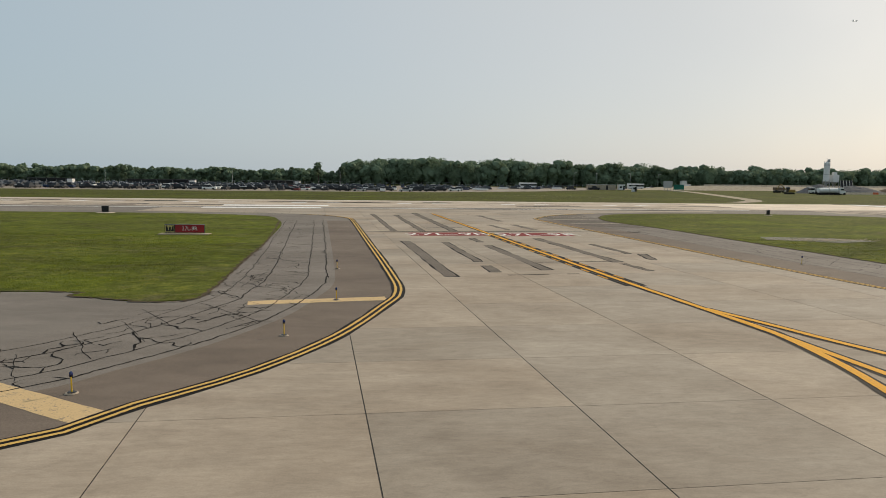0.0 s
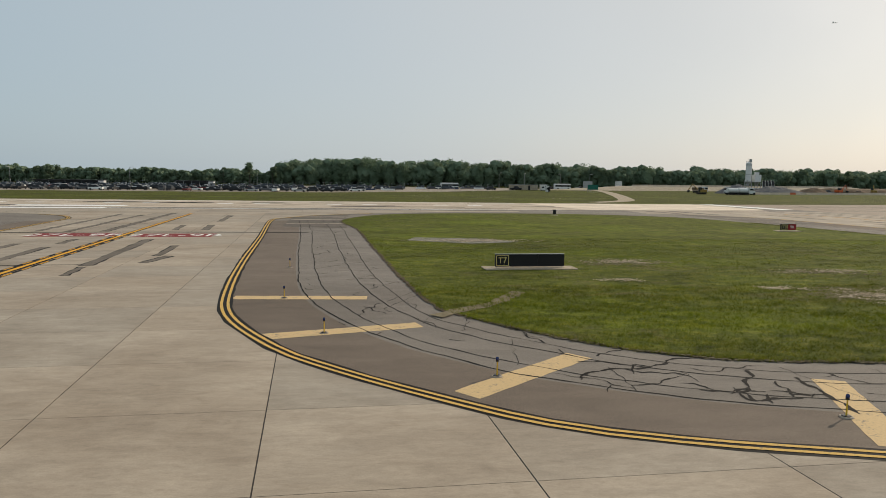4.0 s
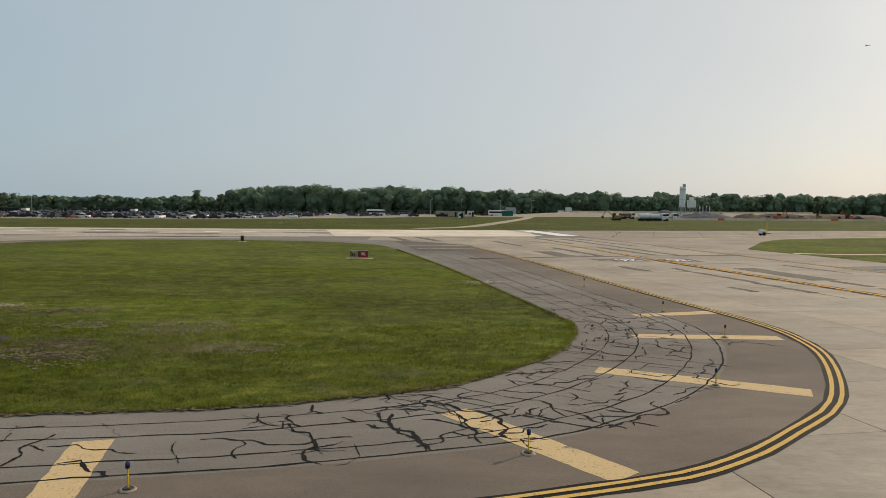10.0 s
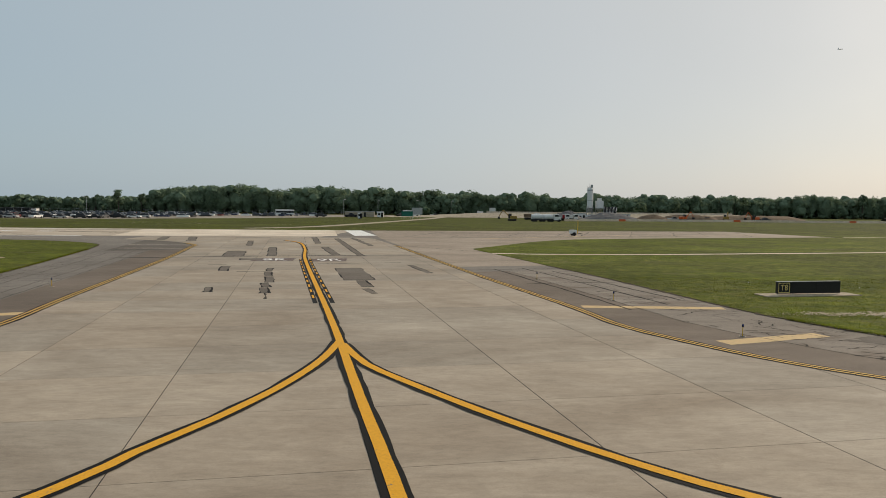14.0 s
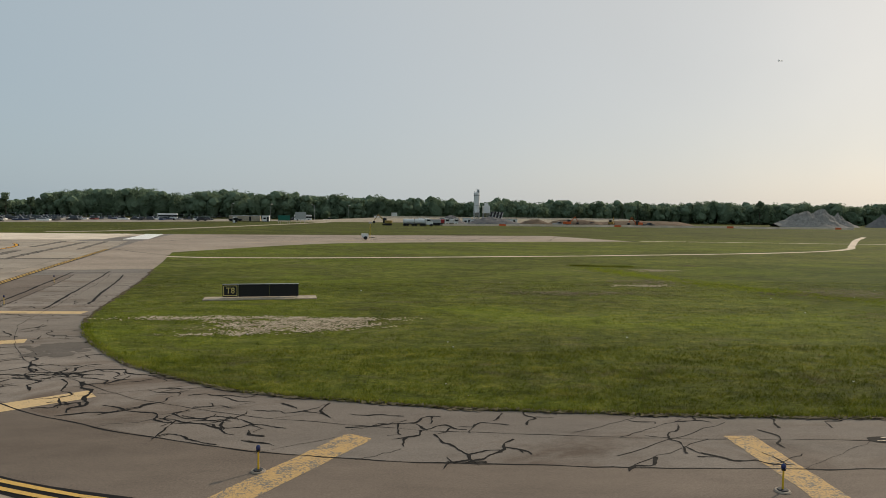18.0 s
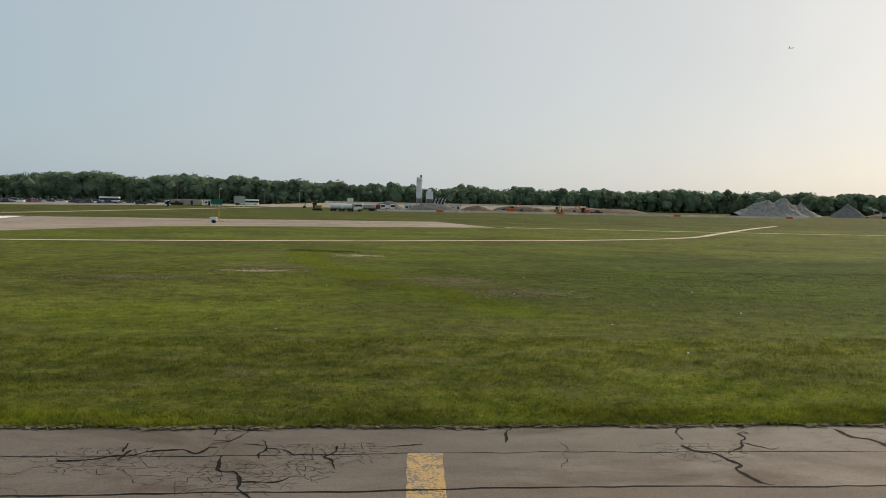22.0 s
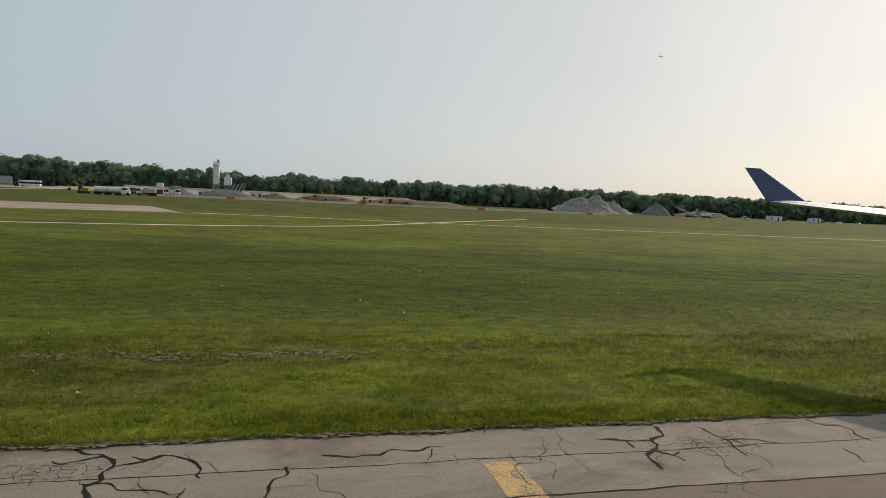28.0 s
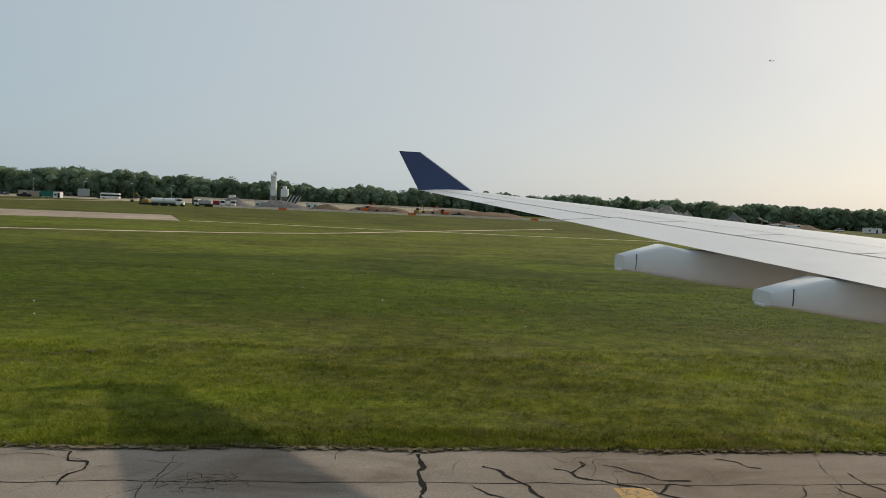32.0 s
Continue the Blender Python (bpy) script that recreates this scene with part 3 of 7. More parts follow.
for pts, label in ((ISLAND_A, "mown grass beside the connecting taxiway"), (ISLAND_B, "rough grass island between two connecting taxiways"), (ISLAND_C, "wide rough grass infield with bare patches")):
    tagged(mesh_object("grass", sheet(smooth_line(pts, True, 1.0), 0.035, 0.05), GRASS), label, "grass", kind="stuff")
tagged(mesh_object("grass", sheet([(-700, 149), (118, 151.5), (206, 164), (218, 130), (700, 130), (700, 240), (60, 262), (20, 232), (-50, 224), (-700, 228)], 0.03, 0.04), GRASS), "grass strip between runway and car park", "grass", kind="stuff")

# darker strip of asphalt beside the edge lines, crack lines that follow the shoulder
def set_off(line, amount):
    """The same line a fixed way to its left."""
    pts, out = resampled(line, 200), []
    for k, p in enumerate(pts):
        d = (pts[min(k + 9, 199)] - pts[max(k - 9, 0)]).normalized()
        out.append(p + Vector((-d.y, d.x, 0)) * amount)
    return out


T7_EDGE = smooth_line(T7_LEFT[1:])
SHOULDERS = [
    (T7_EDGE, set_off(T7_EDGE, 9.8)),
    (smooth_line(T7_RIGHT + T8_LEFT), smooth_line([ISLAND_B[-4], ISLAND_B[-3], ISLAND_B[-2], ISLAND_B[-1]] + ISLAND_B[:18])),
    (smooth_line(T8_RIGHT[1:] + [(230, 10.8), (290, 10.8)]), smooth_line([(141.5, 62), (143.5, 55), (146.4, 38.3)] + ISLAND_C[:13])),
]


def between(edge, verge, share, count=260):
    a, b = resampled(edge, count), resampled(verge, count)
    return [p.lerp(q, share) for p, q in zip(a, b)]


for edge, verge, low, high, strip_mat, label in ((*SHOULDERS[0], 0.0, 0.33, ASPHALT_DARK, "smooth brown-grey asphalt strip"), (*SHOULDERS[1], 0.0, 0.36, ASPHALT_DARK, "smooth brown-grey asphalt strip"), (*SHOULDERS[2], 0.0, 0.405, ASPHALT_DARK, "smooth brown-grey asphalt strip"), (*SHOULDERS[2], 0.405, 1.05, ASPHALT_OLD, "pale sun-bleached asphalt strip")):
    a, b = between(edge, verge, low, 160), between(edge, verge, high, 160)
    bm = bmesh.new()
    rows = [(bm.verts.new((p.x, p.y, 0.002)), bm.verts.new((q.x, q.y, 0.002))) for p, q in zip(a, b)]
    for (p, q), (r, s) in zip(rows, rows[1:]):
        bm.faces.new((p, r, s, q))
    bmesh.ops.recalc_face_normals(bm, faces=bm.faces)
    part("asphalt_strip", bm, strip_mat, shoulder, label)


def wandering(line, amount, seed, step=1):
    rng, out, off = random.Random(seed), [], 0.0
    for i, p in enumerate(line[::step]):
        off = off * 0.8 + rng.uniform(-amount, amount)
        d = line[min(i * step + 1, len(line) - 1)] - line[max(i * step - 1, 0)]
        d = d.normalized() if d.length else Vector((1, 0, 0))
        out.append(p + Vector((-d.y, d.x, 0)) * off)
    return out


for n, (edge, verge) in enumerate(SHOULDERS):
    for k, (share, wide) in enumerate((((0.38, 0.065), (0.49, 0.05), (0.71, 0.055), (0.84, 0.04)) if n < 2 else ((0.40, 0.05), (0.70, 0.022)))):
        bm = bmesh.new()
        line = wandering(between(edge, verge, share, 420), 0.045, n * 10 + k)
        ribbon(bm, line, wide, 0.008, 0, wide * 0.3, k)
        part("crack_seal", bm, TAR, shoulder, "black sealed joint")


for k, (a, b) in enumerate((((135.4, 62.0), (140.2, 38.0)), ((138.2, 63.0), (143.0, 40.0)), ((140.4, 60.0), (144.6, 42.0)), ((134.0, 61.5), (142.0, 62.8)), ((136.4, 50.6), (143.6, 51.8)), ((126.8, 96.0), (139.0, 82.0)))):
    bm = bmesh.new()
    ribbon(bm, wandering([Vector((*a, 0)).lerp(Vector((*b, 0)), q / 30) for q in range(31)], 0.05, 90 + k), 0.15, 0.0086, 0, 0.04, k)
    part("crack_seal", bm, TAR, shoulder, "broad sealed joint")


def crack(bm, start, heading, length, width, rng, forks=1):
    """A sealed crack: runs, turns aside and comes back, with swellings and short forks."""
    p, pts, run, step = Vector((*start, 0)), [Vector((*start, 0))], 0.0, 0.07
    aside, left, h, bend = 0.0, rng.uniform(0.3, 0.9), heading, 0.0
    while run < length:
        left -= step
        if left < 0:
            aside = 0.0 if aside and rng.random() < 0.75 else rng.choice((-1, 1)) * rng.uniform(0.5, 1.4)
            left = rng.uniform(0.3, 1.0) if not aside else rng.uniform(0.12, 0.45)
        bend = bend * 0.75 + rng.gauss(0, 0.13)
        h += (heading + aside - h) * 0.45 + bend * 0.4
        p = p + Vector((math.cos(h), math.sin(h), 0)) * step
        pts.append(p + Vector((rng.gauss(0, 0.008), rng.gauss(0, 0.008), 0)))
        run += step
    z, n, phase = 0.0085 + rng.uniform(0, 0.002), len(pts), rng.uniform(0, 6)
    rows = []
    for k, q in enumerate(pts):
        d = pts[min(k + 1, n - 1)] - pts[max(k - 1, 0)]
        d = d.normalized() if d.length else Vector((1, 0, 0))
        taper = min(1.0, 0.35 + (n - 1 - k) / 7)
        w = width * 0.5 * taper * (1.0 + 0.38 * math.sin(k * 0.43 + phase) + 0.22 * math.sin(k * 1.1 + phase * 2) + rng.uniform(-0.12, 0.12))
        side = Vector((-d.y, d.x, 0)) * w
        rows.append((bm.verts.new((q.x + side.x, q.y + side.y, z)), bm.verts.new((q.x - side.x, q.y - side.y, z))))
    for (a, b), (c, d) in zip(rows, rows[1:]):
        bm.faces.new((a, b, d, c))
    if forks and length > 0.7:
        for _ in range(rng.randint(0, forks)):
            q = rng.choice(pts)
            crack(bm, (q.x, q.y), heading + rng.choice((-1, 1)) * rng.uniform(1.0, 1.7), length * rng.uniform(0.2, 0.45), width * rng.uniform(0.6, 1.0), rng, forks - 1)


def sealed_web(edge, verge, low, high, count, width, seed):
    """Sealed cracks that run from joint to joint across the shoulder, and short ones beside the joints."""
    rng = random.Random(seed)
    a, b = resampled(edge, 400), resampled(verge, 400)
    rows = (0.38, 0.49, 0.71, 0.84, 0.99)
    for k in range(count):
        i = int((low + (high - low) * (k + rng.random()) / count) * 399)
        n = rng.choice((0, 1, 1, 1, 2, 2, 3))
        p, q = a[i].lerp(b[i], rows[n]), a[i].lerp(b[i], rows[n + 1])
        along = (a[min(i + 1, 399)] - a[max(i - 1, 0)]).normalized()
        kind = rng.random()
        if kind < 0.6:
            d = q - p + along * rng.gauss(0, 0.5)
            crack(more_seals, (p.x, p.y), math.atan2(d.y, d.x), d.length * rng.choice((0.5, 0.9, 1.15, 1.3)), width * rng.uniform(0.6, 1.4), rng, 1)
        else:
            m = p.lerp(q, rng.uniform(0.25, 0.8))
            crack(more_seals, (m.x, m.y), math.atan2(along.y, along.x) + rng.gauss(0, 0.2), rng.uniform(0.5, 2.4), width * rng.uniform(0.5, 1.2), rng, 2)


SEALS = [0]
more_seals = bmesh.new()


def crack_field(seed, edge, verge, count, reach, low, high, widths, lengths=(0.6, 2.8)):
    """Sealed cracks scattered over a stretch of shoulder, each a part of the pavement."""
    rng = random.Random(seed)
    a, b = resampled(edge, 400), resampled(verge, 400)
    for k in range(count):
        i = int(rng.uniform(low, high) * 399)
        p = a[i].lerp(b[i], rng.uniform(*reach))
        along = a[min(i + 1, 399)] - a[max(i - 1, 0)]
        h = math.atan2(along.y, along.x) + (rng.choice((0, math.pi)) + rng.uniform(-0.15, 0.15) if rng.random() < 0.45 else rng.choice((-1, 1)) * rng.gauss(1.55, 0.25))
        SEALS[0] += 1
        bm = bmesh.new() if SEALS[0] % 2 == 0 and SEALS[0] < 580 else more_seals
        crack(bm, (p.x, p.y), h, rng.uniform(*lengths), rng.uniform(*widths), rng)
        if bm is not more_seals:
            part("crack_seal", bm, TAR, shoulder)


def alligator(cx, cy, rx, ry, cell, seed, wide=0.010):
    """A patch of fine map cracking: a jittered net that thins out towards its rim."""
    rng = random.Random(seed)
    nx, ny = int(rx * 2 / cell), int(ry * 2 / cell)
    node = {}
    for i in range(nx + 1):
        for j in range(ny + 1):
            node[i, j] = Vector((cx - rx + (i + 0.5 * (j % 2)) * cell + rng.gauss(0, cell * 0.22), cy - ry + j * cell * 0.8 + rng.gauss(0, cell * 0.2), 0))
    for (i, j), p in node.items():
        for q in ((i + 1, j), (i, j + 1)):
            if q not in node:
                continue
            m = (p + node[q]) / 2
            d = math.hypot((m.x - cx) / rx, (m.y - cy) / ry)
            if rng.random() > 0.95 - 0.9 * d * d:
                continue
            k = p.lerp(node[q], rng.uniform(0.35, 0.65)) + Vector((rng.gauss(0, cell * 0.1), rng.gauss(0, cell * 0.1), 0))
            ribbon(more_seals, [p, k, node[q]], wide * rng.uniform(0.5, 1.3), 0.0075)


crack_field(1, *SHOULDERS[0], 46, (0.36, 0.95), 0.02, 1.0, (0.025, 0.06))
crack_field(2, *SHOULDERS[1], 14, (0.34, 0.9), 0.02, 0.26, (0.02, 0.05))
crack_field(3, *SHOULDERS[1], 18, (0.34, 0.95), 0.26, 0.50, (0.025, 0.065))
crack_field(9, *SHOULDERS[1], 16, (0.40, 0.95), 0.50, 0.62, (0.02, 0.05), (0.4, 1.6))
crack_field(7, *SHOULDERS[1], 50, (0.34, 0.98), 0.62, 0.76, (0.025, 0.07))
crack_field(8, *SHOULDERS[1], 18, (0.34, 0.9), 0.76, 0.98, (0.02, 0.05))
crack_field(4, *SHOULDERS[2], 36, (0.40, 0.97), 0.14, 0.36, (0.035, 0.085))
crack_field(5, *SHOULDERS[2], 34, (0.40, 0.95), 0.36, 0.86, (0.02, 0.055), (0.5, 2.2))
crack_field(6, *SHOULDERS[2], 90, (0.40, 0.99), 0.36, 0.86, (0.006, 0.014))
for k, (x, y, rx, ry) in enumerate(((186.5, 15.6, 1.6, 1.0), (189.5, 14.6, 2.2, 1.2), (191.5, 15.8, 1.8, 0.9), (200.0, 15.6, 1.6, 0.8), (212.5, 15.4, 2.6, 1.4), (217.8, 15.2, 2.6, 1.2), (228.0, 15.8, 1.5, 0.8), (243.0, 15.6, 1.4, 0.9), (250.2, 15.5, 1.0, 0.7), (181.0, 16.2, 1.2, 0.6))):
    alligator(x, y, rx, ry, 0.21, 300 + k)


def cross_ticks(seed, edge, verge, count, low, high, wide):
    """Fine cracks across a shoulder, from joint to joint."""
    rng = random.Random(seed)
    a, b = resampled(edge, 400), resampled(verge, 400)
    for k in range(count):
        i = int((low + (high - low) * (k + rng.uniform(0, 0.9)) / count) * 399)
        s0 = rng.uniform(0.36, 0.8)
        s1 = min(0.99, s0 + rng.uniform(0.1, 0.45))
        pts = [a[i].lerp(b[i], s0 + (s1 - s0) * q / 9) + Vector((rng.gauss(0, 0.04), rng.gauss(0, 0.04), 0)) for q in range(10)]
        ribbon(more_seals, pts, wide * rng.uniform(0.5, 1.3), 0.0078, 0, wide * 0.25, k)


cross_ticks(61, *SHOULDERS[0], 46, 0.02, 1.0, 0.026)
cross_ticks(62, *SHOULDERS[1], 26, 0.01, 0.40, 0.026)
cross_ticks(63, *SHOULDERS[1], 14, 0.40, 0.62, 0.018)
cross_ticks(64, *SHOULDERS[1], 90, 0.62, 0.99, 0.028)
cross_ticks(65, *SHOULDERS[2], 40, 0.0, 0.36, 0.020)
# webs of sealed cracks
sealed_web(*SHOULDERS[0], 0.08, 0.46, 70, 0.052, 501)
sealed_web(*SHOULDERS[0], 0.42, 0.98, 34, 0.05, 508)
sealed_web(*SHOULDERS[1], 0.02, 0.34, 28, 0.05, 502)
sealed_web(*SHOULDERS[1], 0.34, 0.58, 24, 0.06, 503)
sealed_web(*SHOULDERS[1], 0.60, 0.74, 74, 0.06, 504)
sealed_web(*SHOULDERS[1], 0.74, 0.98, 36, 0.055, 505)
sealed_web(*SHOULDERS[2], 0.08, 0.26, 58, 0.05, 506)
# long cracks across the shoulder
rng = random.Random(77)
BROAD = (
    ((71.0, 17.2, -1.45, 5.2, 0.13), (71.9, 15.2, -1.7, 3.0, 0.07), (73.6, 16.6, -1.2, 1.4, 0.05), (82.6, 16.8, -1.7, 2.4, 0.06), (88.2, 17.6, -1.3, 3.5, 0.07), (90.5, 18.5, -1.4, 3.4, 0.08), (86.3, 16.4, 0.1, 4.0, 0.05), (49.0, 17.6, -2.4, 5.6, 0.09), (49.8, 16.0, -1.75, 3.4, 0.10), (50.9, 15.2, -1.85, 3.2, 0.11)),
    ((91.9, 19.7, -1.0, 4.6, 0.09), (90.9, 18.4, -1.6, 3.2, 0.08), (92.6, 18.6, -1.3, 2.6, 0.07), (94.5, 18.2, -0.6, 3.0, 0.06), (95.3, 21.4, -0.1, 2.6, 0.07), (96.6, 17.2, 0.6, 3.0, 0.07)),
    ((146.0, 27.0, -0.7, 5.0, 0.06), (149.0, 25.5, -0.5, 5.0, 0.06), (151.0, 23.8, -0.9, 4.0, 0.05), (153.5, 20.6, -0.4, 5.5, 0.06), (155.5, 19.2, -0.2, 4.0, 0.05), (145.6, 26.0, -0.8, 6.5, 0.08), (147.0, 25.2, -0.5, 6.0, 0.09), (148.4, 27.4, -0.9, 6.0, 0.08), (150.4, 24.6, -0.3, 5.0, 0.08), (151.8, 23.4, -1.2, 4.0, 0.11), (152.6, 19.6, 0.5, 3.0, 0.08)),
    ((160.6, 18.1, -0.2, 3.0, 0.06), (162.9, 17.4, -1.2, 2.4, 0.06), (164.9, 16.9, -2.2, 2.2, 0.07), (169.8, 15.1, 2.4, 1.2, 0.07), (171.7, 17.2, -1.2, 1.6, 0.06), (176.7, 14.8, -1.3, 1.8, 0.07), (178.8, 16.4, -1.8, 1.6, 0.05), (180.2, 14.6, -1.2, 1.6, 0.06)),
    ((199.7, 15.9, -1.2, 2.8, 0.08), (200.6, 15.4, 0.5, 2.0, 0.05), (204.3, 16.9, -1.5, 4.0, 0.10), (211.4, 16.2, -1.0, 3.0, 0.07), (213.0, 15.8, -0.6, 2.6, 0.07), (214.2, 16.4, -1.0, 2.4, 0.06), (189.0, 15.6, -1.5, 2.6, 0.06), (185.6, 15.4, 0.1, 3.6, 0.06)),
    ((222.6, 16.9, -1.4, 2.6, 0.08), (228.4, 17.0, -1.2, 3.4, 0.07), (229.6, 16.4, -0.7, 2.4, 0.06), (233.5, 16.0, -0.3, 3.0, 0.05), (242.2, 16.9, -1.7, 3.2, 0.09), (247.0, 17.0, -1.5, 2.2, 0.05), (254.6, 17.0, -1.4, 4.2, 0.09), (256.0, 16.3, -0.7, 2.8, 0.07), (257.6, 16.2, -0.4, 3.2, 0.06)),
)
for group in BROAD:
    for x, y, h, l, w in group:
        bm = bmesh.new()
        crack(bm, (x, y), h, l, w * 1.05, rng, 2)
        part("crack_seal", bm, TAR, shoulder, "broad black sealed crack")

tagged(part("fine_crack_seals", more_seals, TAR, shoulder), kind="stuff")

# shoulder bars: far end, near end
for a, b in (((-2, 25.7), (4.2, 26.8)), ((-8.2, 14.8), (-2.7, 11.3)), ((31.6, 28.9), (37.9, 28.7)), ((34.3, 20.9), (40.1, 22.7)), ((40.9, 14.1), (45.1, 17.9)), ((50.0, 10.0), (51.7, 14.9)), ((58.7, 9.6), (57.9, 14.0)), ((84.7, 12.0), (83.75, 16.35)), ((96.1, 14.0), (92.6, 18.6)), ((103.9, 20.4), (97.9, 23.4)), ((107.6, 29.1), (101.1, 29.5)), ((107.7, 36.2), (103.0, 35.0)), ((137.6, 39.1), (145.8, 38.6)), ((141.1, 28.8), (146.6, 30.6)), ((148.0, 18.6), (152.7, 21.9)), ((158.0, 13.2), (161.0, 17.4)), ((170.72, 12.4), (170.9, 16.75)), ((193.3, 12.0), (193.5, 15.6)), ((215.6, 12.0), (215.6, 15.0)), ((237.3, 12.0), (237.3, 15.2)), ((259.0, 12.0), (259.0, 15.2))):
    bm = bmesh.new()
    pts = [Vector((*a, 0)).lerp(Vector((*b, 0)), k / 14) for k in range(15)]
    ribbon(bm, pts, 0.92 if a[0] < 155 else 0.80, 0.006, 0, 0.02, int(a[0]) + 99)
    part("shoulder_bar", bm, FADED_YELLOW if a[0] < 152 else WORN_YELLOW, shoulder, "worn yellow painted bar")


# edge and centre lines
def painted_line(label, points, stripes, border, stripe_width, z=0.016, step=1.0, paint=YELLOW):
    line = smooth_line(points, False, step)
    bm = bmesh.new()
    ribbon(bm, line, border, z, 0, 0.045, len(points))
    thing = tagged(mesh_object("taxiway_line", bm, BLACK_LINE), label, "line marking", kind="structure")
    for s in stripes:
        bm = bmesh.new()
        ribbon(bm, line, stripe_width, z + 0.012, s, 0.006, 3)
        part("stripe", bm, paint, thing, "yellow painted stripe")
    return thing


for pts in (T7_LEFT + T7_LEFT_END[:3], T7_RIGHT_END[2:] + T7_RIGHT + T8_LEFT + T8_LEFT_END[:2], T8_RIGHT):
    painted_line("double yellow edge line with black borders", pts, (-0.14, 0.14), 0.68, 0.13, paint=EDGE_YELLOW)
LIFT = [0.022]
T7_MID = [(10.6, 98.2), (11.5, 89.7), (14.8, 57.8), (17.2, 34.5), (18.3, 25), (18.9, 19.7), (19.25, 15), (19.65, 11), (20.1, 7.4), (20.9, 0.3)]
T8_MID = [(108, 108), (111.5, 101), (114.2, 88), (116.8, 71.1), (122.7, 39.5), (124.5, 29.7), (126.05, 20.8), (127.3, 13.9), (128.5, 6)]
for pts in (T7_MID, [(18.5, 24.0), (19.5, 21.0), (20.6, 17.5), (21.6, 15.0), (22.7, 12.8), (23.8, 11.1), (24.8, 9.85), (26.0, 8.4), (27.2, 7.1), (31.5, 3.5)], [(18.6, 22.6), (18.95, 19.5), (18.78, 16.2), (18.4, 13.6), (17.8, 11.0), (17.15, 9.0), (16.5, 7.4), (14, 2.7)], T8_MID, [(124.6, 29.1), (124.45, 27.0), (124.15, 24.8), (123.4, 21.7), (122.35, 18.8), (121.2, 16.3), (120.4, 14.3), (117, 8.5)], [(124.8, 28.5), (126.0, 24.9), (128.0, 21.6), (130.2, 18.4), (132.4, 15.6), (134.6, 13.4), (139, 10)]):
    LIFT[0] += 0.0015
    painted_line("solid yellow centre line with black borders", pts, (0.0,), 0.63, 0.32, LIFT[0])
for mid, a, b in ((T7_MID, 64.0, 30.2), (T8_MID, 72.0, 40.0)):
    line = [p for p in resampled(smooth_line(mid), 800) if b < p.y < a]
    bm, edge_bm = bmesh.new(), bmesh.new()
    for side in (-0.50, 0.50):
        ribbon(edge_bm, line, 0.27, 0.018, side)
        for k in range(0, len(line) - 14, 22):
            ribbon(bm, line[k : k + 12], 0.13, 0.022, side)
    thing = tagged(mesh_object("taxiway_line", edge_bm, BLACK_LINE), "dashed yellow lines beside the centre line", "line marking", kind="structure")
    part("dash", bm, YELLOW, thing)

# dark asphalt where the shoulders meet the runway, with faint white ruled lines
for corners, rules in (([(27.2, 74), (34.6, 72), (33.4, 97), (25.6, 98)], ((27.0, 79.0, 34.2), (26.6, 86.0, 33.9), (26.2, 92.0, 33.6))), ([(91.5, 82), (99.3, 84), (97.2, 103), (87.2, 106)], ((91.0, 87.0, 98.8), (89.6, 94.0, 98.2)))):
    patch = part("asphalt_patch", sheet(corners, 0.006), PATCH_GREY, shoulder, "dark asphalt patch")
    for x0, y, x1 in rules:
        bm = bmesh.new()
        ribbon(bm, [(x0, y), ((x0 + x1) / 2, y + 0.3), (x1, y + 0.5)], 0.45, 0.011, 0, 0.1, int(y))
        part("ruled_line", bm, CONCRETE_PALE, patch)

# runway holding marks
for name, y, a, b, text, bars in (("T7", 61.7, (6.3, 13.8), (15.6, 22.7), "27L-9R", RED_LINE), ("T8", 70.4, (111.6, 115.8), (117.4, 121.2), "9R", BROWN_RED)):
    for x0, x1 in (a, b):
        tilt = 0.08 if name == "T7" else 0.17
        base = tagged(mesh_object("holding_sign_marking", sheet([(x0, y - 1.7), (x1, y - 1.7 + (x1 - x0) * tilt), (x1 - 0.25, y + 1.9 + (x1 - x0) * tilt), (x0 - 0.25, y + 1.9)], 0.018), bars), "red painted panel with white characters on concrete", "surface marking", kind="structure")
        t = lettering("characters", text, 2.6 if name == "T7" else 2.9, WHITE_LINE, base, Matrix.Translation(((x0 + x1) / 2, y + (x1 - x0) * tilt / 2, 0.024)) @ Matrix.Rotation(math.atan(tilt), 4, "Z") @ Matrix.Diagonal((1.15 if name == "T7" else 0.8, 1.25, 1, 1)))
bm = bmesh.new()
ribbon(bm, [(1.5, 64.2), (13.5, 65.4), (26, 65.8), (31.1, 65.7)], 0.5, 0.018, 0, 0.05)
ribbon(bm, [(96.8, 71.5), (110.9, 75.4), (124.7, 78.0), (129.6, 78.6)], 0.5, 0.018, 0, 0.05)
tagged(mesh_object("holding_line", bm, BLACK_LINE), "dark worn holding position line", "line marking", kind="structure")

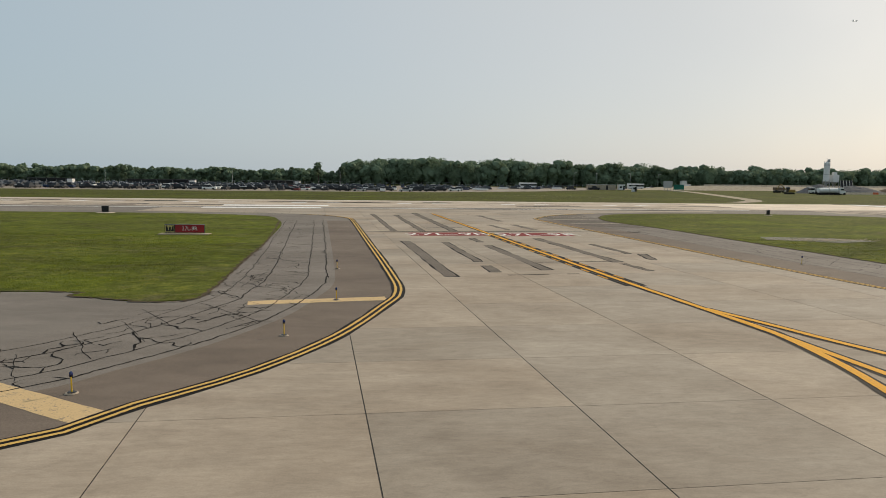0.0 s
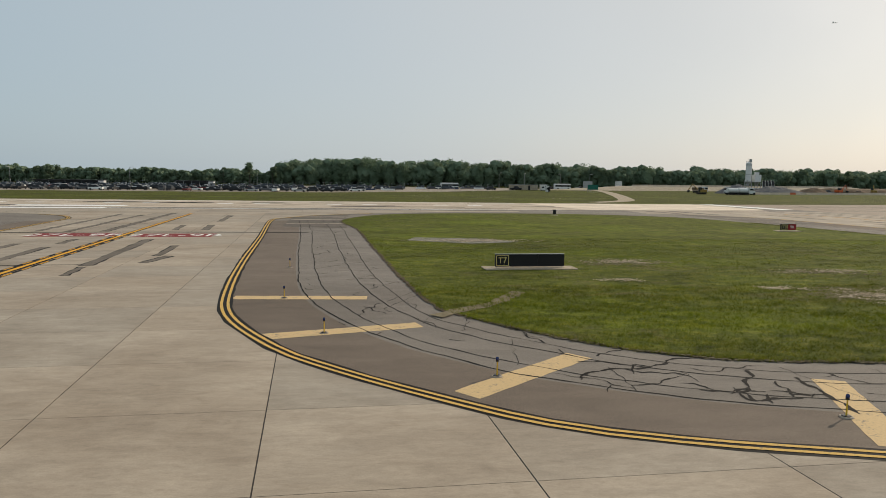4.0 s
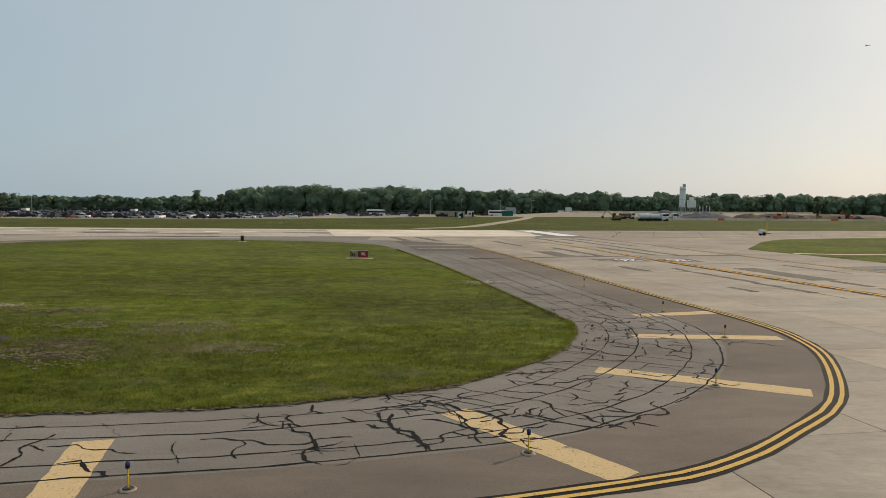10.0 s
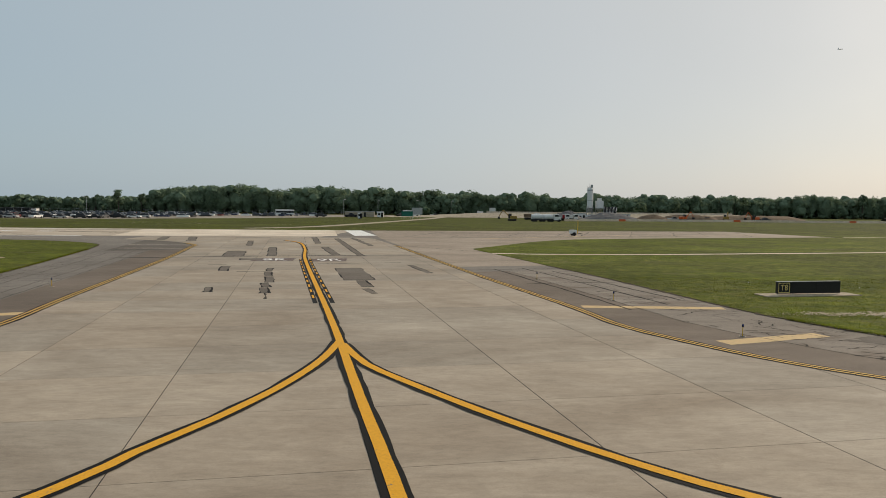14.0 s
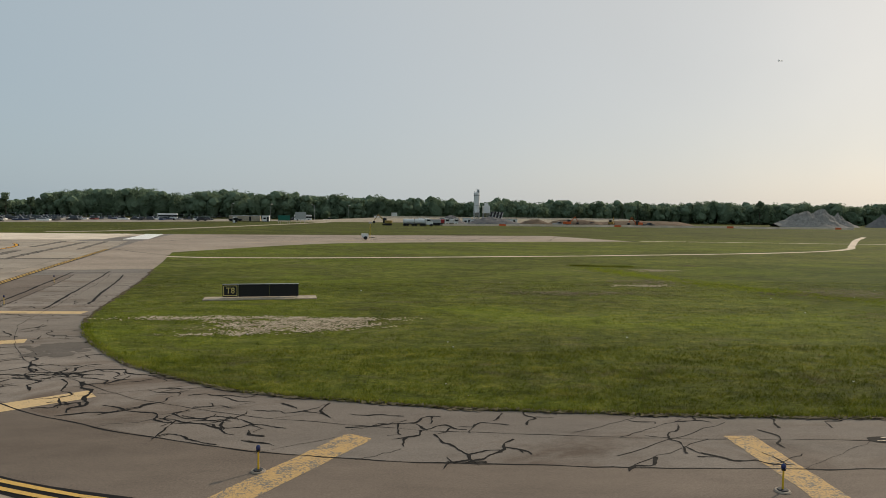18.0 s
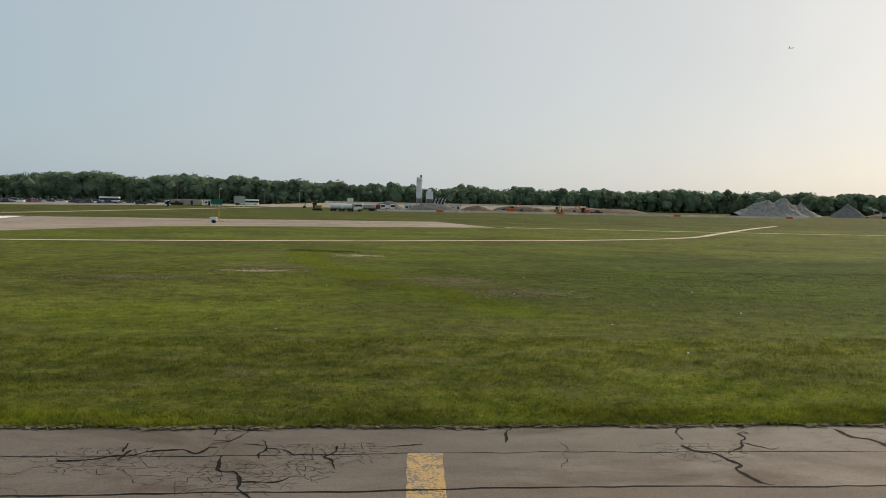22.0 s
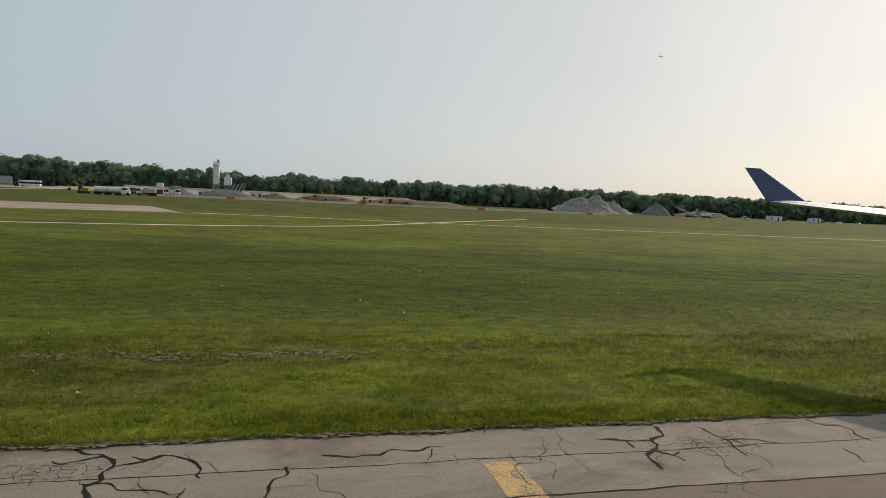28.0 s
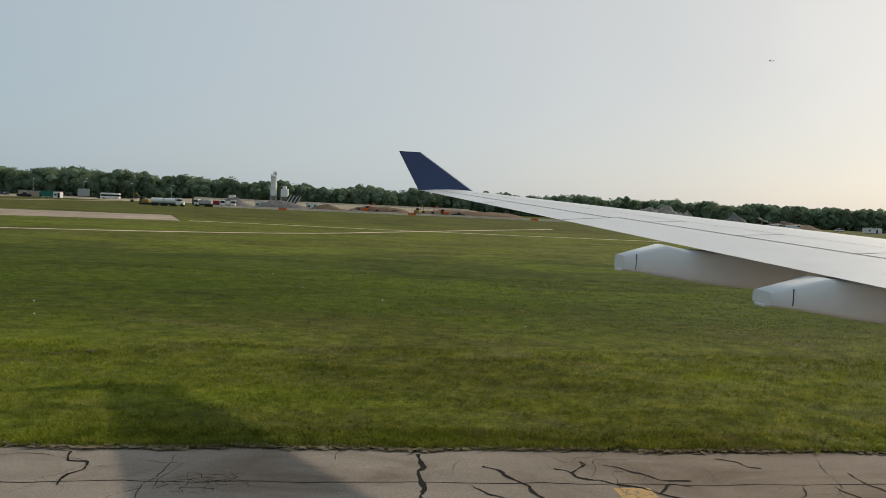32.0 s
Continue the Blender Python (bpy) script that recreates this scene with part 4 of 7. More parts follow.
# dark repair bands in the concrete: two ends and a width
T7_BANDS = (((5.7, 54.6), (7.9, 33.6), 0.75), ((9.1, 53.6), (10.4, 40.5), 0.55), ((10.6, 38.3), (10.8, 35.5), 0.7), ((12.5, 51.1), (14.2, 36.5), 0.65), ((11.9, 57.6), (12.3, 54.1), 0.5), ((18.1, 57.7), (20.1, 40.4), 0.7), ((21.9, 52.5), (22.7, 45.6), 0.45), ((23.6, 45.3), (23.1, 41.7), 0.6), ((20.2, 39.5), (20.7, 36.1), 0.4), ((1.5, 96.6), (4.6, 65.9), 0.5), ((5, 94.3), (7.7, 65.4), 0.55), ((7.8, 99.9), (11, 66.1), 0.7), ((16.1, 75.1), (17.1, 68.4), 0.5), ((19.1, 75.6), (20.1, 68.5), 0.7), ((17.1, 94.1), (18.6, 81.7), 0.6), ((113.8, 47.4), (114.4, 45.0), 0.42))
T8_BANDS = (((110.8, 63.2), (111.7, 58.8), 0.7), ((115.1, 61.5), (115.6, 58.9), 0.42), ((115.6, 58.3), (116.3, 54.9), 0.5), ((116.55, 54.3), (117.3, 50.6), 0.55), ((117.05, 50.1), (117.65, 47.7), 0.5), ((117.55, 47.2), (118.2, 44.6), 0.52), ((118.3, 44.4), (118.8, 42.0), 0.08), ((109.5, 90.9), (112.4, 75.9), 0.9), ((122.0, 62.0), (123.8, 52.4), 2.3), ((123.9, 51.9), (124.6, 48.1), 0.7), ((124.6, 46.9), (125.3, 44.6), 0.45), ((127.7, 65.4), (129.3, 57.9), 0.5), ((106.8, 83.2), (108.2, 75.6), 2.2), ((115.4, 114.9), (122.2, 76.8), 0.7), ((111.2, 118.0), (114.3, 100.1), 0.8), ((116.3, 91.7), (119.2, 78.2), 0.9), ((103.2, 106.2), (105.7, 93.8), 0.7), ((86.5, 117), (89.4, 106.0), 1.2), ((91.0, 117), (94.5, 104.7), 1.2), ((117.8, 117), (122.5, 94.9), 0.6), ((112.2, 71.5), (110.2, 71.0), 1.8))
for a, b, w in T7_BANDS + T8_BANDS:
    bm = bmesh.new()
    n = max(4, int((Vector(a) - Vector(b)).length / 1.2))
    along = (Vector(b) - Vector(a)).normalized() * 0.14
    run = [Vector(a).lerp(Vector(b), k / n) for k in range(n + 1)]
    ribbon(bm, [tuple(p) for p in run], w, 0.019, 0, 0.07, int(a[1]))
    band = part("repair_band", bm, REPAIR, taxiway, "dark asphalt repair band")
    bm = bmesh.new()
    ribbon(bm, [tuple(p) for p in [run[0] - along] + run[1:-1] + [run[-1] + along]], w + 0.14, 0.0145, 0, 0.09, int(a[1]) + 1)
    part("sealed_edge", bm, TAR, band, "black tar seal round the repair")
for a, b in (((11.3, 34.2), (13.9, 34.6)), ((15, 34.7), (15.8, 34.8)), ((14.2, 40.2), (20.6, 40.8)), ((118.5, 66.0), (126.8, 68.2)), ((113.0, 58.2), (115.2, 58.7)), ((108.8, 64.5), (110.4, 65.0)), ((6.4, 70.1), (12.4, 70.8)), ((6.5, 77.1), (11.3, 77.7)), ((104, 84), (107, 84.7))):
    bm = bmesh.new()
    ribbon(bm, [a, ((a[0] + b[0]) / 2, (a[1] + b[1]) / 2), b], 0.2, 0.017, 0, 0.03)
    part("repair_band", bm, TAR, taxiway)


# ---- signs and lights ----
def airfield_sign(at, turn, height, panels, back, label, slab_size, clear=0.14):
    """A row of panels on short legs over a concrete slab; the face looks along local -y. panels: width, colour, ink, text, ruled edge."""
    thing = empty("airfield_sign", (*at, 0.035), turn)
    tagged(thing, label, "sign")
    width = sum(p[0] for p in panels)
    sx, sy = slab_size
    slab = part("slab", box(-sx / 2, -sy / 2, 0, sx / 2, sy / 2, 0.06, 0.015), CONCRETE_TAN, thing, "concrete foundation slab")
    x = -width / 2
    for w, colour, ink, text, ruled, *slide in panels:
        p = part("panel", box(x + 0.01, -0.11, clear, x + w - 0.01, 0.11, clear + height, 0.012), [DARK, colour], thing)
        face = part("face", box(x + 0.035, -0.116, clear + 0.03, x + w - 0.035, -0.108, clear + height - 0.03), colour, p)
        part("rear_face", box(x + 0.035, 0.108, clear + 0.03, x + w - 0.035, 0.116, clear + height - 0.03), back, p)
        part("cap", box(x + 0.005, -0.12, clear + height, x + w - 0.005, 0.12, clear + height + 0.018), GREY_STEEL, p)
        if ruled:
            bm = bmesh.new()
            a, b, c, d = x + 0.07, x + w - 0.07, clear + 0.07, clear + height - 0.07
            for q in ((a, c, b, c + 0.035), (a, d - 0.035, b, d), (a, c, a + 0.035, d), (b - 0.035, c, b, d)):
                add_box(bm, q[0], -0.12, q[1], q[2], -0.114, q[3])
            part("ruled_edge", bm, ink, p)
        if text:
            lettering("characters", text, height * 0.68, ink, p, Matrix.Translation((x + w / 2 + (slide[0] if slide else 0), -0.121, clear + height * 0.49)) @ Matrix.Rotation(radians(90), 4, "X") @ Matrix.Diagonal((0.92, 1, 1, 1)))
        x += w
    n = max(2, round(width / 0.9))
    for k in range(n):
        lx = -width / 2 + 0.12 + (width - 0.24) * k / (n - 1)
        leg = part("leg", rod((lx, 0, 0.05), (lx, 0, clear + 0.01), 0.025), GREY_STEEL, thing)
        part("flange", rod((lx, 0, 0.06), (lx, 0, 0.075), 0.06, None, 10), GREY_STEEL, leg)
    return thing


def arrow(parent, cx, cz, length, angle, ink):
    """A flat arrow on a panel's face: a shaft and two barbs."""
    bm = bmesh.new()
    h, t = length / 2, length * 0.16
    ribbon(bm, [(-h, 0), (h * 0.86, 0)], t, 0.0)
    for side in (-1, 1):
        ribbon(bm, [(h * 0.22, side * h * 0.62), (h * 0.95, 0)], t, 0.0012 + 0.0006 * side)
    ob = part("arrow", bm, ink, parent, "black arrow")
    ob.matrix_local = Matrix.Translation((cx, -0.121, cz)) @ Matrix.Rotation(radians(90), 4, "X") @ Matrix.Rotation(radians(angle), 4, "Z")


airfield_sign((48.0, 38.8), 3, 0.79, [(0.95, SIGN_BLACK, PALE_YELLOW, "T7", True), (1.85, SIGN_BLACK, SIGN_YELLOW, "", False), (1.75, SIGN_BLACK, SIGN_YELLOW, "", False)], SIGN_BLACK, "long black taxiway sign with yellow T7 on a slab", (6.0, 1.5))
airfield_sign((154.3, 44.3), 7, 0.79, [(0.98, SIGN_BLACK, PALE_YELLOW, "T8", True), (1.9, SIGN_BLACK, SIGN_YELLOW, "", False), (1.85, SIGN_BLACK, SIGN_YELLOW, "", False)], SIGN_BLACK, "long black taxiway sign with yellow T8 on a slab", (7.0, 1.5))
airfield_sign((-15, 60.2), 1, 0.78, [(0.95, SIGN_BLACK, PALE_YELLOW, "T7", True), (2.7, SIGN_RED, WHITE, "27L-9R", False)], SIGN_BLACK, "red runway holding sign 27L-9R with black T7 panel", (4.6, 1.4))
airfield_sign((85.2, 70.4), 0, 0.70, [(0.85, SIGN_BLACK, PALE_YELLOW, "T8", True), (1.0, SIGN_RED, WHITE, "9R", False)], SIGN_BLACK, "red runway holding sign 9R with black T8 panel", (2.8, 1.3))
junction = airfield_sign((72.62, 25.4), -79, 0.76, [(1.05, SIGN_YELLOW, SIGN_BLACK, "T8", False, 0.2), (0.58, SIGN_BLACK, SIGN_YELLOW, "T", True), (0.92, SIGN_YELLOW, SIGN_BLACK, "T", False, -0.18), (1.12, SIGN_YELLOW, SIGN_BLACK, "J8", False, -0.2)], SIGN_BLACK, "yellow taxiway direction sign with black arrows on a slab", (5.8, 1.45))
panels = [c for c in junction.children if c.name.startswith("panel")]
arrow(panels[0], -1.60, 0.51, 0.36, 180, SIGN_BLACK)
arrow(panels[2], 0.50, 0.51, 0.42, 90, SIGN_BLACK)
arrow(panels[3], 1.57, 0.51, 0.36, 0, SIGN_BLACK)
back = bmesh.new()  # the near panel's back is a black location panel
for q in ((0.86, 0.21, 1.60, 0.245), (0.86, 0.795, 1.60, 0.83), (0.86, 0.21, 0.895, 0.83), (1.565, 0.21, 1.60, 0.83)):
    add_box(back, q[0], 0.114, q[1], q[2], 0.12, q[3])
part("ruled_edge", back, PALE_YELLOW, panels[3])
lettering("characters", "T", 0.5, PALE_YELLOW, panels[3], Matrix.Translation((1.23, 0.121, 0.51)) @ Matrix.Rotation(radians(180), 4, "Z") @ Matrix.Rotation(radians(90), 4, "X"))
surround_line, srng = [], random.Random(15)
for p in smooth_line([(70.5, 27.3), (71.4, 29.6), (74.2, 29.0), (74.7, 26.0), (74.9, 23.8), (74.5, 21.9), (73.0, 21.6), (71.4, 22.1), (70.9, 24.0)], True, 0.3):
    surround_line.append((p.x + srng.gauss(0, 0.09), p.y + srng.gauss(0, 0.09)))
tagged(mesh_object("asphalt_surround", sheet(surround_line, 0.045, 0.03), TAR_GREY), "broken dark asphalt round a sign slab", "pavement", kind="structure")


def edge_light():
    thing = empty("edge_light", (0, 0, 0))
    bm = bmesh.new()
    bmesh.ops.create_cone(bm, cap_ends=True, segments=18, radius1=0.17, radius2=0.15, depth=0.03, matrix=Matrix.Translation((0, 0, 0.015)))
    part("base", bm, CONCRETE, thing, "round concrete base")
    part("cover_plate", rod((0, 0, 0.03), (0, 0, 0.05), 0.12, 0.10, 14), DARK, thing)
    part("stem", rod((0, 0, 0.05), (0, 0, 0.46), 0.022, 0.018), SIGN_YELLOW, thing, "orange-yellow stem")
    bm = rod((0, 0, 0.45), (0, 0, 0.49), 0.045, 0.05, 12)
    part("collar", bm, DARK, thing)
    bm = bmesh.new()
    bmesh.ops.create_uvsphere(bm, u_segments=12, v_segments=8, radius=0.05, matrix=Matrix.Translation((0, 0, 0.53)) @ Matrix.Diagonal((1, 1, 1.3, 1)))
    part("lens", bm, BLUE_LENS, thing, "dark blue glass lens")
    return tagged(thing, "blue taxiway edge light on a yellow stem", "light", "taxiway edge lights")


first = edge_light()
first.matrix_world = pose(-3.9, 13.1, 0.008)
for x, y in ((0.6, 19.4), (1.9, 26.4), (1.1, 36.8), (42.0, 15.7), (50.1, 11.9), (59.2, 11.0), (71.8, 12.1), (36.5, 21.4), (34.0, 28.7), (32.8, 39.5), (85.8, 13.5), (94.2, 15.4), (101.2, 21.2), (105.1, 29.1), (104.9, 36.2), (103.3, 47.5), (140.2, 41.5), (142.6, 30.1), (137.7, 53.4), (150.3, 20.3), (158.8, 15.2), (169.9, 13.3)):
    copy_thing(first, pose(x, y, 0.008))


def marker_box(at, w, h, label):
    thing = tagged(empty("distance_sign", (*at, 0.035)), label, "sign")
    part("slab", box(-w * 1.2, -w * 0.7, 0, w * 1.2, w * 0.7, 0.05, 0.01), CONCRETE_PALE, thing)
    part("cabinet", box(-w / 2, -0.14, 0.14, w / 2, 0.14, 0.14 + h, 0.015), SIGN_BLACK, thing)
    for s in (-1, 1):
        part("leg", rod((s * w * 0.38, 0, 0.04), (s * w * 0.38, 0, 0.15), 0.03), GREY_STEEL, thing)


marker_box((-35.8, 93.4), 0.9, 0.85, "small black runway sign on a low slab")
marker_box((65.3, 100.0), 0.45, 0.75, "small dark post-like runway sign on grass")

# a pointed oval of tar in the shoulder, with a scraped pale streak
prng = random.Random(21)
oval = [(174.55 + 0.40 * math.cos(k * 0.2618) * prng.uniform(0.94, 1.04), 16.19 + 0.25 * math.sin(k * 0.2618) * prng.uniform(0.9, 1.06)) for k in range(24)]
oval[2] = (174.97, 16.39)
blot = part("tar_patch", sheet(oval, 0.012), TAR, shoulder, "black oval tar patch with a scraped streak")
for pts in ([(174.60, 16.30), (174.74, 16.33), (174.86, 16.31), (174.90, 16.26)], [(174.34, 16.10), (174.46, 16.08), (174.58, 16.10)]):
    bm = bmesh.new()
    ribbon(bm, pts, 0.035, 0.017, 0, 0.008, 5)
    part("scrape", bm, CONCRETE_PALE, blot, "pale scraped streak")


# ---- ground cover ----
def soil_patch(x, y, w, d, count, seed, material=SOIL, z=0.042, turn=0.0):
    """Bare ground: many small ragged flat clods."""
    rng, bm = random.Random(seed), bmesh.new()
    for _ in range(count * 3):
        u, v = rng.gauss(0, 0.42) * w / 1.6, rng.gauss(0, 0.38) * d / 1.6
        px, py = x + u * math.cos(turn) - v * math.sin(turn), y + u * math.sin(turn) + v * math.cos(turn)
        r, n, ph = rng.uniform(0.03, 0.20) * (0.5 + d / 6), rng.randint(6, 10), rng.random() * 6
        h = z + rng.uniform(0, 0.02)
        c = bm.verts.new((px, py, h + 0.015))
        ring = [bm.verts.new((px + math.cos(ph + k * 6.283 / n) * r * rng.uniform(0.5, 1.4) * 1.8, py + math.sin(ph + k * 6.283 / n) * r * rng.uniform(0.5, 1.2), h)) for k in range(n)]
        for k in range(n):
            bm.faces.new((c, ring[k], ring[(k + 1) % n]))
    return tagged(mesh_object("bare_soil", bm, material), "scattered bare patches of dry soil", "soil", kind="stuff")


# bare ground: centre, half sizes, share laid bare
BARE = ((63.4, 28.3, 1.7, 2.3, 0.40), (67.4, 30.2, 2.3, 0.8, 0.55), (60.0, 30.8, 2.2, 0.7, 0.6), (55.5, 42.3, 3.0, 1.8, 0.66), (67.0, 37.3, 3.6, 1.2, 0.64), (52.2, 33.8, 2.2, 0.7, 0.6), (62.6, 20.6, 4.0, 0.6, 0.66), (96.0, 49.5, 2.0, 1.2, 0.66), (157.6, 34.2, 4.0, 1.9, 0.20), (159.6, 35.8, 4.0, 0.7, 0.40), (152.8, 36.3, 4.6, 0.7, 0.36), (155.0, 31.8, 3.0, 0.9, 0.62), (47.0, 57.5, 6.0, 1.6, 0.56), (183.0, 52.0, 4.0, 1.4, 0.7), (190.0, 66.0, 3.0, 1.6, 0.66))


# turf worn thin and brown, with more grass left in it
WORN = ((77.8, 25.6, 2.6, 2.4, 0.40), (80.5, 31.2, 3.4, 2.6, 0.52), (83.8, 26.6, 2.4, 1.2, 0.34), (73.8, 36.0, 2.6, 0.9, 0.45), (63.0, 20.7, 3.6, 0.6, 0.40), (62.6, 29.2, 3.2, 2.6, 0.50), (75.8, 31.4, 3.0, 1.8, 0.56), (55.0, 41.5, 5.0, 2.0, 0.55), (66.5, 37.3, 4.0, 1.4, 0.5), (197.0, 46.6, 4.5, 3.0, 0.36), (200.6, 41.0, 4.6, 2.0, 0.42), (176.0, 47.0, 6.0, 1.6, 0.5), (185.0, 55.0, 5.0, 2.2, 0.5), (232.0, 25.0, 9.0, 0.9, 0.5))


def clod_noise(x, y):
    """Ragged pattern of bare ground, about -1 to 1."""
    a = np.sin(x * 1.9 + 1.3 * np.sin(y * 2.3 + 0.4)) * np.sin(y * 3.1 + 1.1 * np.sin(x * 1.3))
    b = np.sin(x * 5.3 + 1.7 * np.sin(y * 6.1)) * np.sin(y * 8.7 + 1.5 * np.sin(x * 4.4 + 1.0))
    c = np.sin(x * 14.0 + 2.0 * np.sin(y * 13.0)) * np.sin(y * 21.0 + 2.0 * np.sin(x * 11.0))
    return 0.55 * a + 0.35 * b + 0.25 * c


def bareness(x, y, spot):
    cx, cy, rx, ry, level = spot
    return 1.0 - ((x - cx) / rx) ** 2 - ((y - cy) / ry) ** 2 + 0.9 * clod_noise(x, y) - 1.5 * level


def bare_patch(spot, seed, material, share, label):
    """Small quads of earth wherever the ground lies bare."""
    g, size = np.random.default_rng(seed), 0.08
    cx, cy, rx, ry, level = spot
    gx, gy = np.meshgrid(np.arange(cx - rx * 1.4, cx + rx * 1.4, size), np.arange(cy - ry * 1.5, cy + ry * 1.5, size))
    x, y = gx.ravel(), gy.ravel()
    keep = (bareness(x, y, spot) + g.normal(0, 0.40, len(x)) > 0) & (g.random(len(x)) < share)
    x, y = x[keep], y[keep]
    n = len(x)
    z = 0.052 + 0.03 * g.random(n)
    s = size * g.uniform(0.35, 1.0, (n, 4))
    v = np.empty((n, 4, 3), np.float32)
    for k, (sx, sy) in enumerate(((-1, -1), (1, -1), (1, 1), (-1, 1))):
        v[:, k] = np.stack([x + sx * s[:, k], y + sy * s[:, k] * 0.8, z + g.normal(0, 0.008, n)], 1)
    tagged(new("bare_soil", quads_mesh("bare_soil", v, 4, material)), label, "soil", kind="stuff")


for k, spot in enumerate(BARE):
    bare_patch(spot, 70 + k, DRY_EARTH, 0.78, "bare patches of dry pale soil in the grass")
for k, spot in enumerate(WORN):
    bare_patch(spot, 170 + k, WORN_TURF, 0.42, "thin brown turf worn down to the soil")
for k, spec in enumerate(((77.0, 27.4, 2.6, 1.6, 40, DARK_SOIL), (65.5, 24.0, 3.0, 0.7, 22, DARK_SOIL), (78.0, 25.0, 2.5, 1.4, 30, DARK_SOIL), (72, 36, 8, 2.5, 22, DARK_SOIL), (192.5, 46.5, 7, 2.6, 26, DARK_SOIL), (200, 43, 8, 1.8, 18, DARK_SOIL), (196.5, 72, 4, 2.4, 16, DARK_SOIL), (176, 47, 10, 2.0, 12, DARK_SOIL), (214, 34, 12, 1.5, 10, DARK_SOIL), (240, 26, 9, 1.2, 14, DARK_SOIL), (60, 190, 30, 5, 16, SOIL), (92, 186, 20, 4, 12, SOIL), (45, 200, 36, 3, 12, SAND))):
    soil_patch(*spec[:5], k, spec[5], 0.05)
path_a = bmesh.new()
ribbon(path_a, smooth_line([(137.7, 81.6), (144, 80.6), (151, 80.8), (158, 81.6), (165, 82.8), (172, 84.2), (186, 87.0), (198, 90.0), (224, 98.0), (243, 108.5), (258, 126), (279, 152), (300, 176)], False, 2.0), 1.25, 0.055, 0, 0.1, 4)
tagged(mesh_object("concrete_path", path_a, CONCRETE_PALE), "narrow pale concrete strip through grass", "path", kind="structure")
path_b = bmesh.new()
ribbon(path_b, smooth_line([(217.6, 136), (240, 134.4), (259, 132.2), (300, 131), (420, 131)], False, 3.0), 1.1, 0.052, 0, 0.1, 5)
tagged(mesh_object("concrete_path", path_b, CONCRETE_PALE), "narrow pale concrete strip meeting another", "path", kind="structure")
tagged(mesh_object("old_slab", sheet([(40.8, 57.6), (46.3, 54.8), (50.8, 56.2), (48.4, 59.4), (41.6, 60.5)], 0.05, 0.03), GRAVEL), "low grey slab sunk in the grass", "slab", kind="structure")
worn = bmesh.new()
ribbon(worn, smooth_line([(40.8, 24.2), (42.3, 25.6), (43.9, 27.3), (45.5, 30.1)], False, 0.5), 0.75, 0.046, 0, 0.12, 8)
tagged(mesh_object("worn_track", worn, WORN_TURF), "short brown worn track in grass", "track", kind="structure")
rim, rng = bmesh.new(), random.Random(12)
for pts in (ISLAND_A[:9], ISLAND_B + ISLAND_B[:1], ISLAND_C[-3:] + ISLAND_C[:13]):
    line = [p + Vector((rng.gauss(0, 0.05), rng.gauss(0, 0.05), 0)) for p in smooth_line(pts, False, 0.22)]
    ribbon(rim, line, 0.20, 0.037, 0, 0.085, 6)
tagged(mesh_object("dark_soil_rim", rim, DARK_SOIL), "dark earth along the grass edge", "soil", kind="stuff")

grng = np.random.default_rng(4)


def tufts(poly, x0, x1, y0, y1, count, low, high, blades=4, bias=1.0):
    """Grass blades as thin triangles, inside an outline."""
    x, y = grng.uniform(x0, x1, count), y0 + (y1 - y0) * grng.uniform(0, 1, count) ** bias
    patch = np.sin(x * 0.9 + np.sin(y * 1.3) * 2) + np.sin(y * 2.1 + x * 0.35)
    keep = inside(poly, x, y) & (patch > grng.uniform(-3.0, 1.6, count))
    for spot in BARE:
        keep &= (bareness(x, y, spot) < 0) | (grng.random(count) < 0.12)
    for spot in WORN:
        keep &= (bareness(x, y, spot) < 0) | (grng.random(count) < 0.5)
    x, y, m = x[keep], y[keep], int(keep.sum())
    x, y = np.repeat(x, blades) + grng.normal(0, 0.05, m * blades), np.repeat(y, blades) + grng.normal(0, 0.04, m * blades)
    n = len(x)
    h, a = grng.uniform(low, high, n), grng.uniform(0, 6.283, n)
    w = h * grng.uniform(0.08, 0.16, n)
    lean = grng.normal(0, 0.7, (n, 2)) * h[:, None]
    v = np.empty((n, 3, 3), np.float32)
    v[:, 0] = np.stack([x - np.cos(a) * w, y - np.sin(a) * w, np.full(n, 0.03)], 1)
    v[:, 1] = np.stack([x + np.cos(a) * w, y + np.sin(a) * w, np.full(n, 0.03)], 1)
    v[:, 2] = np.stack([x + lean[:, 0], y + lean[:, 1], 0.03 + h], 1)
    return v


def edge_blades(points, per_metre, low, high):
    """Blades that hang over the pavement along a verge."""
    line = smooth_line(points, False, 0.5)
    run = np.array([(p.x, p.y) for p in line])
    length = float(np.linalg.norm(np.diff(run, axis=0), axis=1).sum())
    n = int(length * per_metre)
    at = np.sort(grng.uniform(0, len(run) - 1, n))
    x = np.interp(at, np.arange(len(run)), run[:, 0]) + grng.normal(0, 0.09, n)
    y = np.interp(at, np.arange(len(run)), run[:, 1]) + grng.normal(0, 0.09, n)
    h, a = grng.uniform(low, high, n), grng.uniform(0, 6.283, n)
    w = h * grng.uniform(0.06, 0.13, n)
    lean = grng.normal(0, 0.8, (n, 2)) * h[:, None]
    v = np.empty((n, 3, 3), np.float32)
    v[:, 0] = np.stack([x - np.cos(a) * w, y - np.sin(a) * w, np.full(n, 0.012)], 1)
    v[:, 1] = np.stack([x + np.cos(a) * w, y + np.sin(a) * w, np.full(n, 0.012)], 1)
    v[:, 2] = np.stack([x + lean[:, 0], y + lean[:, 1], 0.02 + h], 1)
    return v


